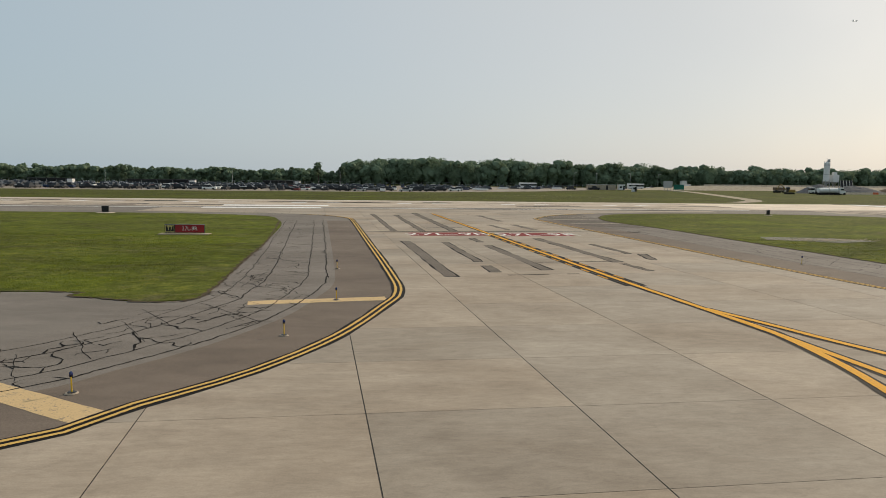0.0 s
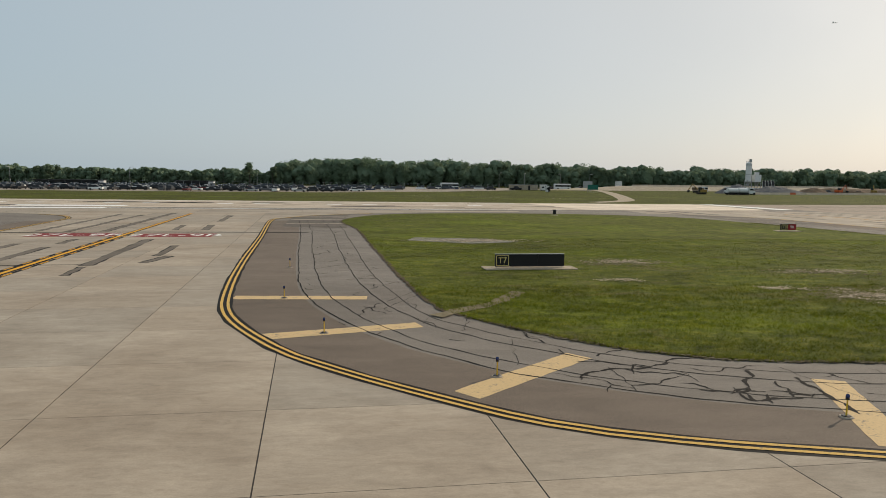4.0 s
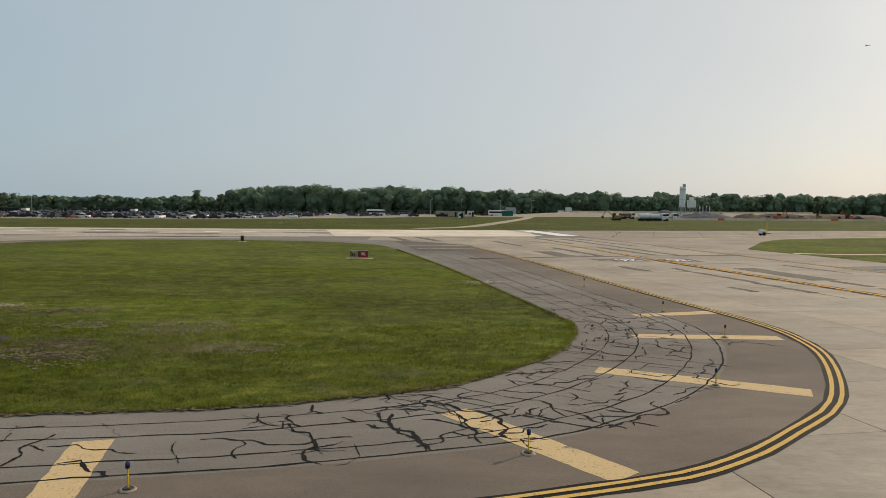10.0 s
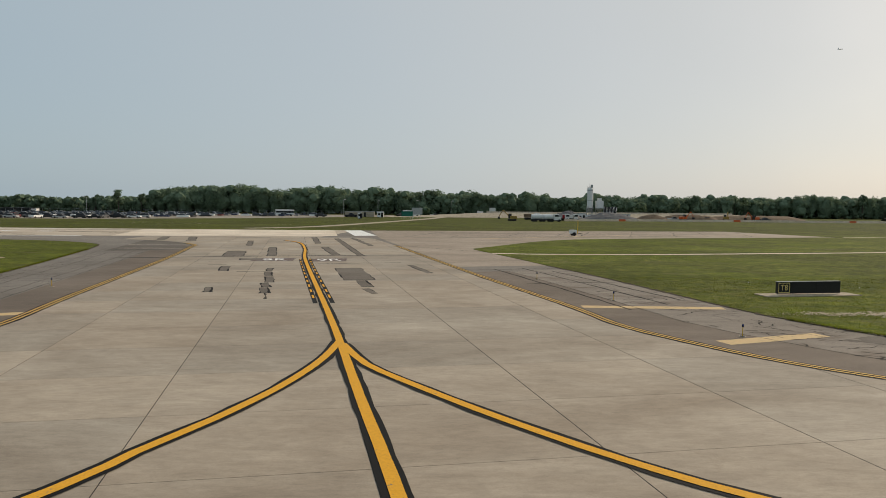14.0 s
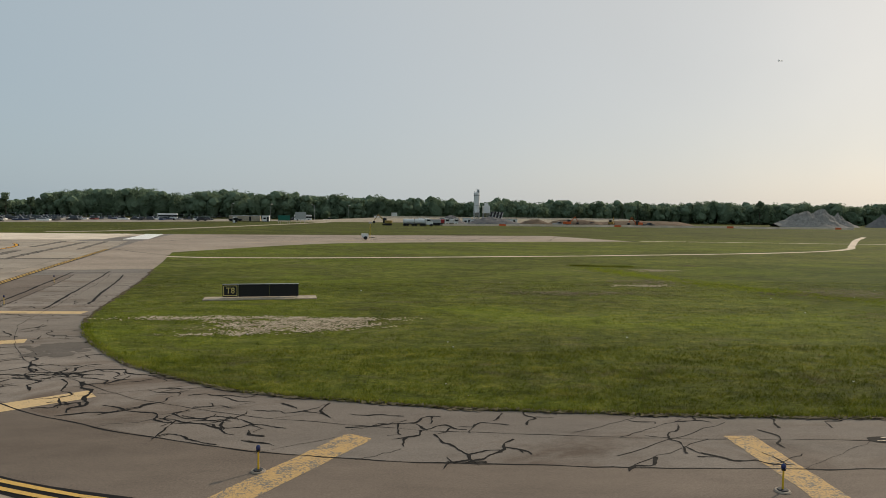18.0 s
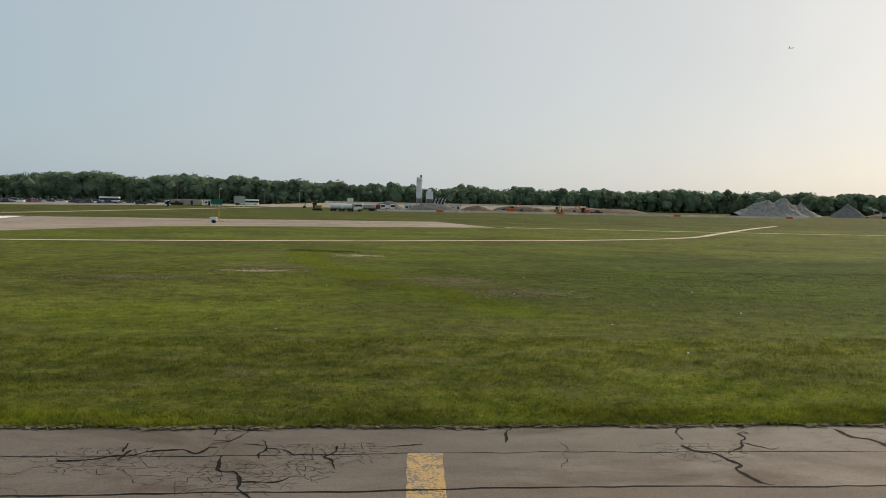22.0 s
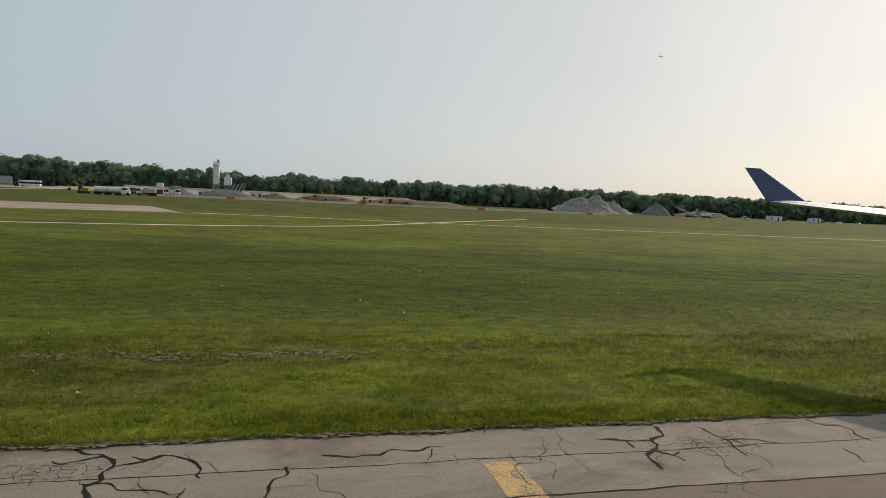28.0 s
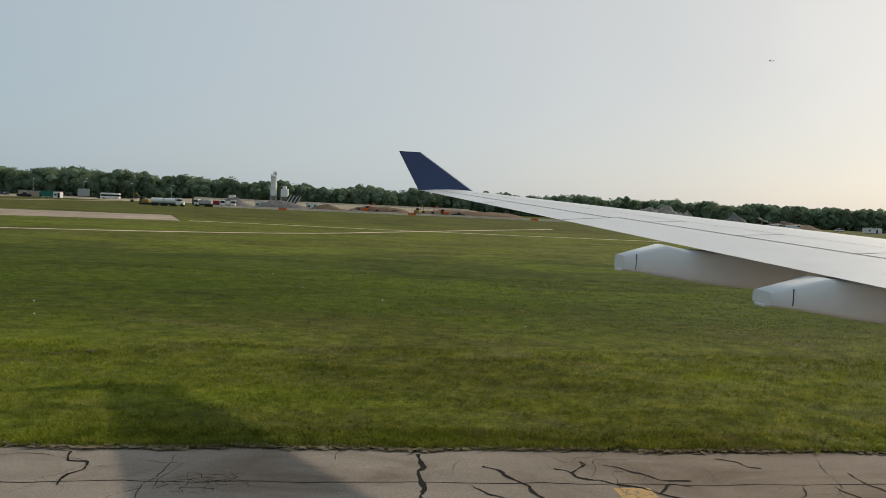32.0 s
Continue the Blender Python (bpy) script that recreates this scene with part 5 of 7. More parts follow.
B_LINE, C_LINE, A_LINE = ([(p.x, p.y) for p in smooth_line(pts, True, 1.0)] for pts in (ISLAND_B, ISLAND_C, ISLAND_A))
for label, blocks in (
    ("rough grass blades on the island", (tufts(B_LINE, 40, 100, 16, 32, 70000, 0.04, 0.13), tufts(B_LINE, 36, 100, 32, 60, 50000, 0.04, 0.11, 3), edge_blades(ISLAND_B[:18], 260, 0.04, 0.15))),
    ("rough grass blades on the infield", (tufts(C_LINE, 145, 275, 17, 28, 110000, 0.04, 0.13), tufts(C_LINE, 150, 275, 17.2, 18.6, 16000, 0.06, 0.17, 5), tufts(C_LINE, 140, 300, 28, 55, 90000, 0.04, 0.11, 3), edge_blades(ISLAND_C[:12] + [(276, 17.5)], 320, 0.04, 0.16))),
    ("grass blades beside the connecting taxiway", (tufts(A_LINE, -50, -8, 27, 60, 30000, 0.04, 0.11, 3),)),
):
    me = quads_mesh("grass_blades", np.concatenate(blocks), 3, BLADE)
    tagged(new("grass_blades", me), label, "grass", kind="stuff")
# brown dead turf crumbling over the edge of the pavement
for points, per_metre in ((ISLAND_B[:18], 50), (ISLAND_C[:12] + [(276, 17.5)], 90)):
    run = np.array([(p.x, p.y) for p in smooth_line(points, False, 0.5)])
    n = int(np.linalg.norm(np.diff(run, axis=0), axis=1).sum() * per_metre)
    at = grng.uniform(0, len(run) - 1, n)
    drift = 0.13 * np.sin(at * 0.9) * np.sin(at * 0.37 + 1.0)
    x = np.interp(at, np.arange(len(run)), run[:, 0]) + grng.normal(0, 0.07, n)
    y = np.interp(at, np.arange(len(run)), run[:, 1]) + grng.normal(0, 0.06, n) - 0.10 + drift
    size = grng.uniform(0.025, 0.07, (n, 4))
    z = grng.uniform(0.012, 0.05, n)
    v = np.empty((n, 4, 3), np.float32)
    for k, (sx, sy) in enumerate(((-1, -1), (1, -1), (1, 1), (-1, 1))):
        v[:, k] = np.stack([x + sx * size[:, k] * 1.3, y + sy * size[:, k] * 0.7, z + grng.normal(0, 0.012, n)], 1)
    tagged(new("dead_turf", quads_mesh("dead_turf", v, 4, WORN_TURF)), "brown crumbs of dead turf along the pavement edge", "soil", kind="stuff")
litter = bmesh.new()
for k in range(40):
    x, y = rng.uniform(150, 275), rng.uniform(18.5, 55)
    add_box(litter, x, y, 0.05, x + rng.uniform(0.03, 0.08), y + 0.05, 0.05 + rng.uniform(0.02, 0.05))
tagged(mesh_object("litter", litter, WHITE), "small pale specks lying in the grass", "litter", kind="stuff")

stain = bmesh.new()
srng = random.Random(3)
for _ in range(70):
    px, py, r = 148.6 + srng.gauss(0, 0.55), 28.8 + srng.gauss(0, 0.75), srng.uniform(0.12, 0.5)
    stain.faces.new([stain.verts.new((px + math.cos(k * 0.785) * r * srng.uniform(0.6, 1.2), py + math.sin(k * 0.785) * r * srng.uniform(0.6, 1.2), 0.009 + _ * 0.00004)) for k in range(8)])
part("oil_stain", stain, PATCH_GREY, shoulder, "dark stain")



def blade_cloud(x, y, low, high, material, label):
    """Loose blades at the given spots, three to a tuft."""
    x, y = np.repeat(x, 3) + grng.normal(0, 0.05, len(x) * 3), np.repeat(y, 3) + grng.normal(0, 0.05, len(y) * 3)
    n = len(x)
    h, a = grng.uniform(low, high, n), grng.uniform(0, 6.283, n)
    lean = grng.normal(0, 0.8, (n, 2)) * h[:, None]
    v = np.empty((n, 3, 3), np.float32)
    v[:, 0] = np.stack([x - np.cos(a) * h * 0.14, y - np.sin(a) * h * 0.14, np.full(n, 0.03)], 1)
    v[:, 1] = np.stack([x + np.cos(a) * h * 0.14, y + np.sin(a) * h * 0.14, np.full(n, 0.03)], 1)
    v[:, 2] = np.stack([x + lean[:, 0], y + lean[:, 1], 0.03 + h], 1)
    tagged(new("grass_blades", quads_mesh("grass_blades", v, 3, material)), label, "grass", kind="stuff")


line = resampled(smooth_line([(184.4, 69), (186.5, 60), (189.5, 52), (193.5, 46), (197, 40), (200, 34)], False, 1.0), 400)
run = np.array([(p.x, p.y) for p in line])[grng.integers(0, 400, 5600)]
blade_cloud(run[:, 0] + grng.normal(0, 1.0, 5600), run[:, 1] + grng.normal(0, 1.3, 5600), 0.05, 0.12, LUSH, "bright green damp strip of longer grass")
run = np.array([(p.x, p.y) for p in resampled(smooth_line([(183.6, 71.5), (186, 70.6), (189.5, 70.2)], False, 1.0), 100)])[grng.integers(0, 100, 700)]
blade_cloud(run[:, 0] + grng.normal(0, 0.4, 700), run[:, 1] + grng.normal(0, 0.5, 700), 0.08, 0.22, BLADE, "tall green weeds round a drain")
for x, y, sx, sy, count in ((80.0, 28.4, 2.6, 1.6, 2600), (77.2, 27.4, 1.2, 0.9, 900), (63.0, 28.4, 2.0, 1.2, 1500), (62.4, 21.0, 2.6, 0.5, 800), (80.5, 26.2, 2.4, 0.8, 1500), (83.5, 27.2, 1.6, 0.7, 700), (64, 29.4, 1.8, 0.8, 700), (67.5, 31, 2.0, 0.6, 600), (63, 20.6, 2.6, 0.6, 900), (89.7, 49.3, 2.2, 1.2, 700), (57, 39, 3.0, 0.8, 700), (66, 36.6, 2.6, 1.0, 700), (198, 45, 3.6, 1.6, 1400), (176, 47, 4.0, 1.2, 900), (184.5, 54, 2.6, 1.2, 700), (192, 36, 2.5, 0.8, 700), (200, 31.4, 3.5, 0.8, 900), (232, 25.0, 9.0, 0.8, 1500), (246, 23.0, 6.0, 0.6, 900), (215, 36, 5.0, 1.4, 900), (158, 33.8, 3.5, 1.4, 700), (46, 58, 3.0, 1.0, 500)):
    blade_cloud(x + grng.normal(0, sx, count), y + grng.normal(0, sy, count), 0.03, 0.085, STRAW, "dry straw-coloured thin grass")


# ---- far things ----
lot = tagged(mesh_object("car_park", sheet([(-700, 226), (-50, 222), (20, 230), (60, 260), (120, 330), (120, 372), (-700, 372)], 0.02), PARKING), "pale grey asphalt car park", "car park", kind="structure")
GRID_X = 209.0


def car(kind):
    """A parked car 4.5 m long along local x: body, glass, four wheels."""
    long, high, hood, boot = {"sedan": (4.7, 1.45, 1.25, 0.95), "suv": (4.7, 1.75, 1.15, 0.25), "pickup": (5.6, 1.85, 1.45, 1.9)}[kind]
    thing = empty("car")
    h, wd, belt = long / 2, 0.9, high * 0.58
    bm = bmesh.new()
    add_box(bm, -h, -wd, 0.28, h, wd, belt, 0.12)
    a, b = -h + boot + 0.55, h - hood - 0.75
    add_box(bm, a + 0.1, -wd * 0.78, high - 0.07, b - 0.05, wd * 0.78, high, 0.03)
    part("body", bm, CAR_PAINT, thing)
    bm = bmesh.new()
    low = [(-h + boot, -wd * 0.94, belt - 0.03), (h - hood, -wd * 0.94, belt - 0.03), (h - hood, wd * 0.94, belt - 0.03), (-h + boot, wd * 0.94, belt - 0.03)]
    top = [(a, -wd * 0.8, high - 0.05), (b, -wd * 0.8, high - 0.05), (b, wd * 0.8, high - 0.05), (a, wd * 0.8, high - 0.05)]
    vs = [bm.verts.new(p) for p in low + top]
    for q in ((0, 1, 5, 4), (1, 2, 6, 5), (2, 3, 7, 6), (3, 0, 4, 7), (4, 5, 6, 7)):
        bm.faces.new([vs[i] for i in q])
    part("window_glass", bm, CAR_GLASS, thing)
    for sx in (-h + 0.85, h - 0.9):
        for sy in (-1, 1):
            part("wheel", rod((sx, sy * (wd - 0.2), 0.33), (sx, sy * (wd + 0.01), 0.33), 0.33, None, 12), RUBBER, thing)
    return thing


LABELS = {"sedan": "parked saloon car among rows of cars", "suv": "parked sport utility car among rows of cars", "pickup": "parked pickup truck among rows of cars"}
protos = {k: tagged(car(k), LABELS[k], "car", "parked cars") for k in LABELS}
rng, placed, used = random.Random(21), 0, set()


def lot_end(y):
    return 12 + (y - 236) * 0.85


far_boxes = []
for row, y in enumerate((236, 241, 250, 255.5, 265, 270.5, 281, 287, 298, 304, 316, 322)):
    x = -255 if row < 4 else -330
    while x < min(lot_end(y), 95):
        x += 2.75
        if rng.random() < (0.62 if row == 0 else 0.34 if row < 4 else 0.4) or (x % 47 < 9 and row % 3):
            continue
        kind = rng.choice(("sedan", "sedan", "suv", "suv", "pickup"))
        turn = 90 + rng.choice((0, 180)) + rng.uniform(-2, 2)
        if rng.random() < 0.45:
            x += 2.6
            turn += 90
        if row < 4 and placed < 292 and x > -190:
            m = pose(x, y + rng.uniform(-0.4, 0.4), 0.02, 0, 0, turn)
            if kind not in used:
                used.add(kind)
                protos[kind].matrix_world = m
            else:
                copy_thing(protos[kind], m)
            placed += 1
        else:
            far_boxes.append((x, y, turn, kind))
verts = []
for x, y, turn, kind in far_boxes:
    c, s = math.cos(radians(turn)), math.sin(radians(turn))
    hi = 1.45 if kind == "sedan" else 1.8
    long = 2.75 if kind == "pickup" else 2.3
    rings = [[(-long, -0.9, 0.3), (long, -0.9, 0.3), (long, 0.9, 0.3), (-long, 0.9, 0.3)], [(-long, -0.9, 0.92), (long, -0.88, 0.86), (long, 0.88, 0.86), (-long, 0.9, 0.92)], [(-1.9 if kind != "pickup" else -0.4, -0.82, 0.94), (1.15, -0.82, 0.92), (1.15, 0.82, 0.92), (-1.9 if kind != "pickup" else -0.4, 0.82, 0.94)], [(-1.55 if kind != "pickup" else -0.2, -0.7, hi), (0.5, -0.7, hi), (0.5, 0.7, hi), (-1.55 if kind != "pickup" else -0.2, 0.7, hi)]]
    rings = [[(x + p * c - q * s, y + p * s + q * c, r) for p, q, r in ring] for ring in rings]
    verts.append(rings)
me = bpy.data.meshes.new("parked_cars")
flat, faces, glazed = [], [], []
for rings in verts:
    o = len(flat)
    for ring in rings:
        flat += ring
    for lv in (0, 4, 8):
        for k in range(4):
            faces.append((o + lv + k, o + lv + (k + 1) % 4, o + lv + 4 + (k + 1) % 4, o + lv + 4 + k))
            glazed.append(lv == 8)
    faces.append((o + 12, o + 13, o + 14, o + 15))
    glazed.append(False)
me.from_pydata(flat, [], faces)
me.materials.append(FAR_CARS)
me.materials.append(GLASS)
me.polygons.foreach_set("material_index", np.array(glazed, np.int32))
tagged(new("parked_cars", me), "dense rows of parked cars far across the lot", "cars", kind="stuff")


def shelter(at, long, label):
    thing = tagged(empty("bus_shelter", (*at, 0.02)), label, "shelter")
    part("roof", box(-long / 2, -1.6, 2.5, long / 2, 1.6, 2.8, 0.05), DARK, thing, "flat dark roof")
    part("end_wall", box(long / 2 - 2.4, -1.4, 0, long / 2 - 0.1, 1.4, 2.5, 0.03), WHITE, thing, "white end wall")
    part("rear_wall", box(-long / 2, 1.2, 0, long / 2 - 2.4, 1.35, 2.5), GLASS, thing)
    for k in range(5):
        x = -long / 2 + 0.3 + k * (long - 3.2) / 4
        part("post", rod((x, -1.3, 0), (x, -1.3, 2.5), 0.06), GREY_STEEL, thing)


for at, long in (((-46, 310), 17), ((-98, 305), 30), ((-150, 315), 20), ((-190, 300), 16)):
    shelter(at, long, "long shelter with dark roof in the car park")


def lamp_post(at, high, label="tall grey lamp post in the car park"):
    thing = tagged(empty("lamp_post", (*at, 0.02)), label, "lamp post", "car park lamp posts")
    part("pole", rod((0, 0, 0), (0, 0, high), 0.08, 0.05), GREY_STEEL, thing)
    part("arm", rod((0, 0, high - 0.1), (1.1, 0, high + 0.1), 0.04), GREY_STEEL, thing)
    part("lamp_head", box(0.7, -0.2, high + 0.02, 1.6, 0.2, high + 0.2, 0.04), WHITE, thing)
    return thing


post = lamp_post((-57, 262), 8.0)
for x, y, k in ((-120, 300, 1), (-170, 300, 1), (-20, 318, 1), (-210, 280, 1), (96, 330, 1), (112, 345, 0.8), (133, 352, 0.8), (150, 356, 0.8)):
    copy_thing(post, pose(x, y, 0.02, 0, 0, x * 7 % 360))


# woods
def crown_leaves(g, cx, cy, base, top, radius, count, size):
    """Leaf clumps as small tilted quads in several lobes."""
    lobes = max(9, int((top - base) * 1.9))
    lz = g.uniform(base + (top - base) * 0.12, top - radius * 0.38, lobes)
    up = (lz - base) / (top - base)
    la, lr = g.uniform(0, 6.283, lobes), g.uniform(0.2, 0.72, lobes) * radius * np.sqrt(np.clip(1.15 - up * up, 0.05, 1.0))
    lobe = g.integers(0, lobes, count)
    d = g.normal(0, 1, (count, 3))
    d /= np.linalg.norm(d, axis=1)[:, None]
    d[:, 2] = np.abs(d[:, 2]) * np.where(g.random(count) < 0.8, 1, -1)
    r = g.uniform(0.74, 1.0, count) * radius * g.uniform(0.26, 0.46, lobes)[lobe]
    p = np.stack([cx + np.cos(la[lobe]) * lr[lobe] + d[:, 0] * r, cy + np.sin(la[lobe]) * lr[lobe] + d[:, 1] * r, lz[lobe] + d[:, 2] * r * 0.9], 1)
    face = d + 0.28 * g.normal(0, 1, (count, 3))
    u = np.cross(face, g.normal(0, 1, (count, 3)))
    u /= np.linalg.norm(u, axis=1)[:, None] + 1e-6
    w = np.cross(face, u)
    w /= np.linalg.norm(w, axis=1)[:, None] + 1e-6
    s = g.uniform(0.6, 1.3, count)[:, None] * size
    return np.stack([p - u * s - w * s * 0.6, p + u * s * 0.8 - w * s, p + u * s + w * s * 0.7, p - u * s * 0.7 + w * s], 1)


g = np.random.default_rng(9)
WOOD_X = [-900, -330, -172, -140, -105, -60, -46, -38, -26, -16, 55, 112, 162, 193, 232, 300, 405, 518, 584, 900, 1500]
WOOD_Z = [10, 10, 9.8, 9.3, 9.0, 9.2, 9.0, 9.0, 9.2, 15.8, 16.6, 15.6, 14.2, 12.8, 13.0, 13.2, 13.6, 14.4, 13.9, 13, 13]
ball = bmesh.new()
bmesh.ops.create_icosphere(ball, subdivisions=2, radius=1.0)
BALL = np.array([v.co for v in ball.verts])
BALL_FACES = np.array([[v.index for v in f.verts] for f in ball.faces])
ball.free()
cores = []


def leafy_core(g, cx, cy, base, top, rad):
    """A lumpy closed filler crown as loose triangles."""
    lump = 1 + 0.16 * np.sin(BALL[:, 0] * 5 + g.uniform(0, 6)) * np.sin(BALL[:, 2] * 6 + g.uniform(0, 6)) + g.normal(0, 0.05, len(BALL))
    pts = BALL * lump[:, None] * np.array([rad * 0.92, rad * 0.92, (top - base) * 0.48]) + np.array([cx, cy, (top + base) * 0.5 - 0.2])
    return pts[BALL_FACES]


blocks, trunks = [], bmesh.new()
for depth, y0 in enumerate((404, 410, 418, 428)):
    x = -420.0
    while x < 760:
        top = float(np.interp(x, WOOD_X, WOOD_Z)) * g.uniform(0.84, 1.08) * (1 + depth * 0.012) * (0.985 + 0.075 * math.sin(x * 0.19 + 1.7 * math.sin(x * 0.043)) + 0.05 * math.sin(x * 0.071 + depth))
        rad = top * g.uniform(0.36, 0.52)
        near = -220 < x < 620
        at_y = y0 + g.uniform(-3, 3)
        # closed cores added behind the leaves so the gaps come out paler
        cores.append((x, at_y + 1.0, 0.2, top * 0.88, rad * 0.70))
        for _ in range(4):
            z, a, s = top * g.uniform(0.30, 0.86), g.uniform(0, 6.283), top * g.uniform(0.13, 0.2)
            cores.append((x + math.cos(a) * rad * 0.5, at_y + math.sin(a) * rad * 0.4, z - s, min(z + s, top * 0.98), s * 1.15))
        blocks.append(crown_leaves(g, x, at_y, top * g.uniform(0.05, 0.16), top, rad, (1500 if depth < 2 else 700) if near else 160, 0.30 if near else 0.7))
        if depth == 0:
            add_rod(trunks, (x, y0, 0), (x + g.uniform(-0.4, 0.4), y0, top * 0.6), 0.22, 0.08, 5)
        x += rad * g.uniform(0.85, 1.35)
x = -420.0
while x < 760:
    blocks.append(crown_leaves(g, x, 398 + g.uniform(-3, 3), 0.2, g.uniform(1.6, 4.2), g.uniform(1.6, 3.0), 90, 0.35))
    x += g.uniform(3.0, 7.5)
tagged(new("woods", quads_mesh("woods", np.concatenate(blocks), 4, HAZY_LEAVES)), "dense line of dark green deciduous woods", "woods", kind="stuff")
tagged(new("woods", quads_mesh("woods", np.concatenate([leafy_core(g, *c) for c in cores]), 3, HAZY_CORE_LEAVES)), "rounded filler crowns added inside the woods", "woods", kind="stuff")
tagged(mesh_object("woodland_trunks", trunks, BARK), "brown trunks at the edge of the woods", "trunks", kind="stuff")
wall = bmesh.new()
last = None
for x in range(-1400, 1700, 9):
    z = float(np.interp(x, WOOD_X, WOOD_Z)) * 0.80 * g.uniform(0.88, 1.05)
    pair = (wall.verts.new((x, 440, 0)), wall.verts.new((x, 440 + g.uniform(-2, 2), z)))
    if last:
        wall.faces.new((last[0], pair[0], pair[1], last[1]))
    last = pair
tagged(mesh_object("backdrop", wall, HAZY_DEEP_WOOD), "shaded depth of the woods", "woods", kind="structure")


def tree(at, high, radius, label, seed):
    gg, rr = np.random.default_rng(seed), random.Random(seed)
    thing = tagged(empty("tree", (*at, 0)), label, "tree", "trees before the woods")
    bm = rod((0, 0, 0), (0.15, 0, high * 0.55), high * 0.022, high * 0.012, 9)
    for k in range(7):
        a, z = rr.uniform(0, 6.28), high * rr.uniform(0.3, 0.62)
        add_rod(bm, (0.1, 0, z), (math.cos(a) * radius * 0.7, math.sin(a) * radius * 0.7, z + high * rr.uniform(0.12, 0.26)), high * 0.008, high * 0.003, 5)
    part("trunk", bm, BARK, thing)
    ob = new("crown", quads_mesh("crown", crown_leaves(gg, 0, 0, high * 0.3, high, radius, 900, 0.34), 4, HAZY_LEAVES))
    ob.parent = thing
    return thing


for k, (x, y, h, r) in enumerate(((-38.5, 396, 13.4, 4.2), (-25.5, 396, 11.4, 3.2), (404, 398, 15.4, 3.4), (516, 398, 14.4, 3.8), (330, 398, 12.8, 3.6), (562, 396, 13.8, 3.6), (137, 380, 5.0, 3.6), (262, 385, 9.5, 4.2), (285, 392, 10.5, 4.6), (-150, 396, 10.5, 3.2))):
    tree((x, y), h, r, "single leafy tree standing before dark woods", 40 + k)


# ---- construction plant ----
def heap(at, rx, ry, high, material, label, seed, sharp=1.0, rough=0.25):
    """A mound of loose material with an uneven crest."""
    bm = bmesh.new()
    bmesh.ops.create_grid(bm, x_segments=56, y_segments=30, size=1)
    for v in bm.verts:
        x, y = v.co.x, v.co.y
        r = math.hypot(x * (1 + 0.25 * noise.noise(Vector((x * 1.4, y * 1.4, seed)))), y)
        lump = noise.noise(Vector((x * 2.2 + seed * 3.1, y * 1.6, 0))) * 0.55 + noise.noise(Vector((x * 6 + seed, y * 5, 3))) * 0.30 + noise.noise(Vector((x * 17 + seed, y * 13, 7))) * 0.16
        body = max(0.0, 1 - min(1.0, r) ** (sharp + 0.35))
        v.co = Vector((x * rx, y * ry, max(-0.1, high * body * (1 + lump * rough * 2.0) - 0.1)))
    ob = tagged(mesh_object("mound", bm, material), label, "mound")
    ob.matrix_world = pose(*at, -0.06)
    return ob


heap((195, 285), 9, 7, 4.0, CRUSHED, "grey gravel heap beside the batching plant", 1)
heap((214, 286), 13.5, 7, 3.4, CRUSHED, "long grey gravel heap before a silo", 2, 1.4)
heap((233, 288), 10, 7, 2.9, BROWN_SOIL, "brown earth heap beside gravel", 3)
heap((255, 300), 16, 6, 2.6, BROWN_SOIL, "dark brown earth bank", 4, 2.5)
heap((400, 342), 21, 13, 9.2, GRAVEL, "great heap of grey broken rubble", 5, 0.9, 0.5)
heap((416, 346), 13, 10, 7.6, GRAVEL, "smaller shoulder of grey broken rubble", 6, 0.9, 0.5)
heap((444.5, 345), 10, 8, 6.4, CRUSHED, "steep cone of fine grey gravel", 7)
heap((480, 352), 20, 10, 3.4, BROWN_SOIL, "long brown spoil heap", 8, 2.0)
heap((300, 330), 30, 12, 2.3, BROWN_SOIL, "long low brown spoil bank", 9, 3.0)


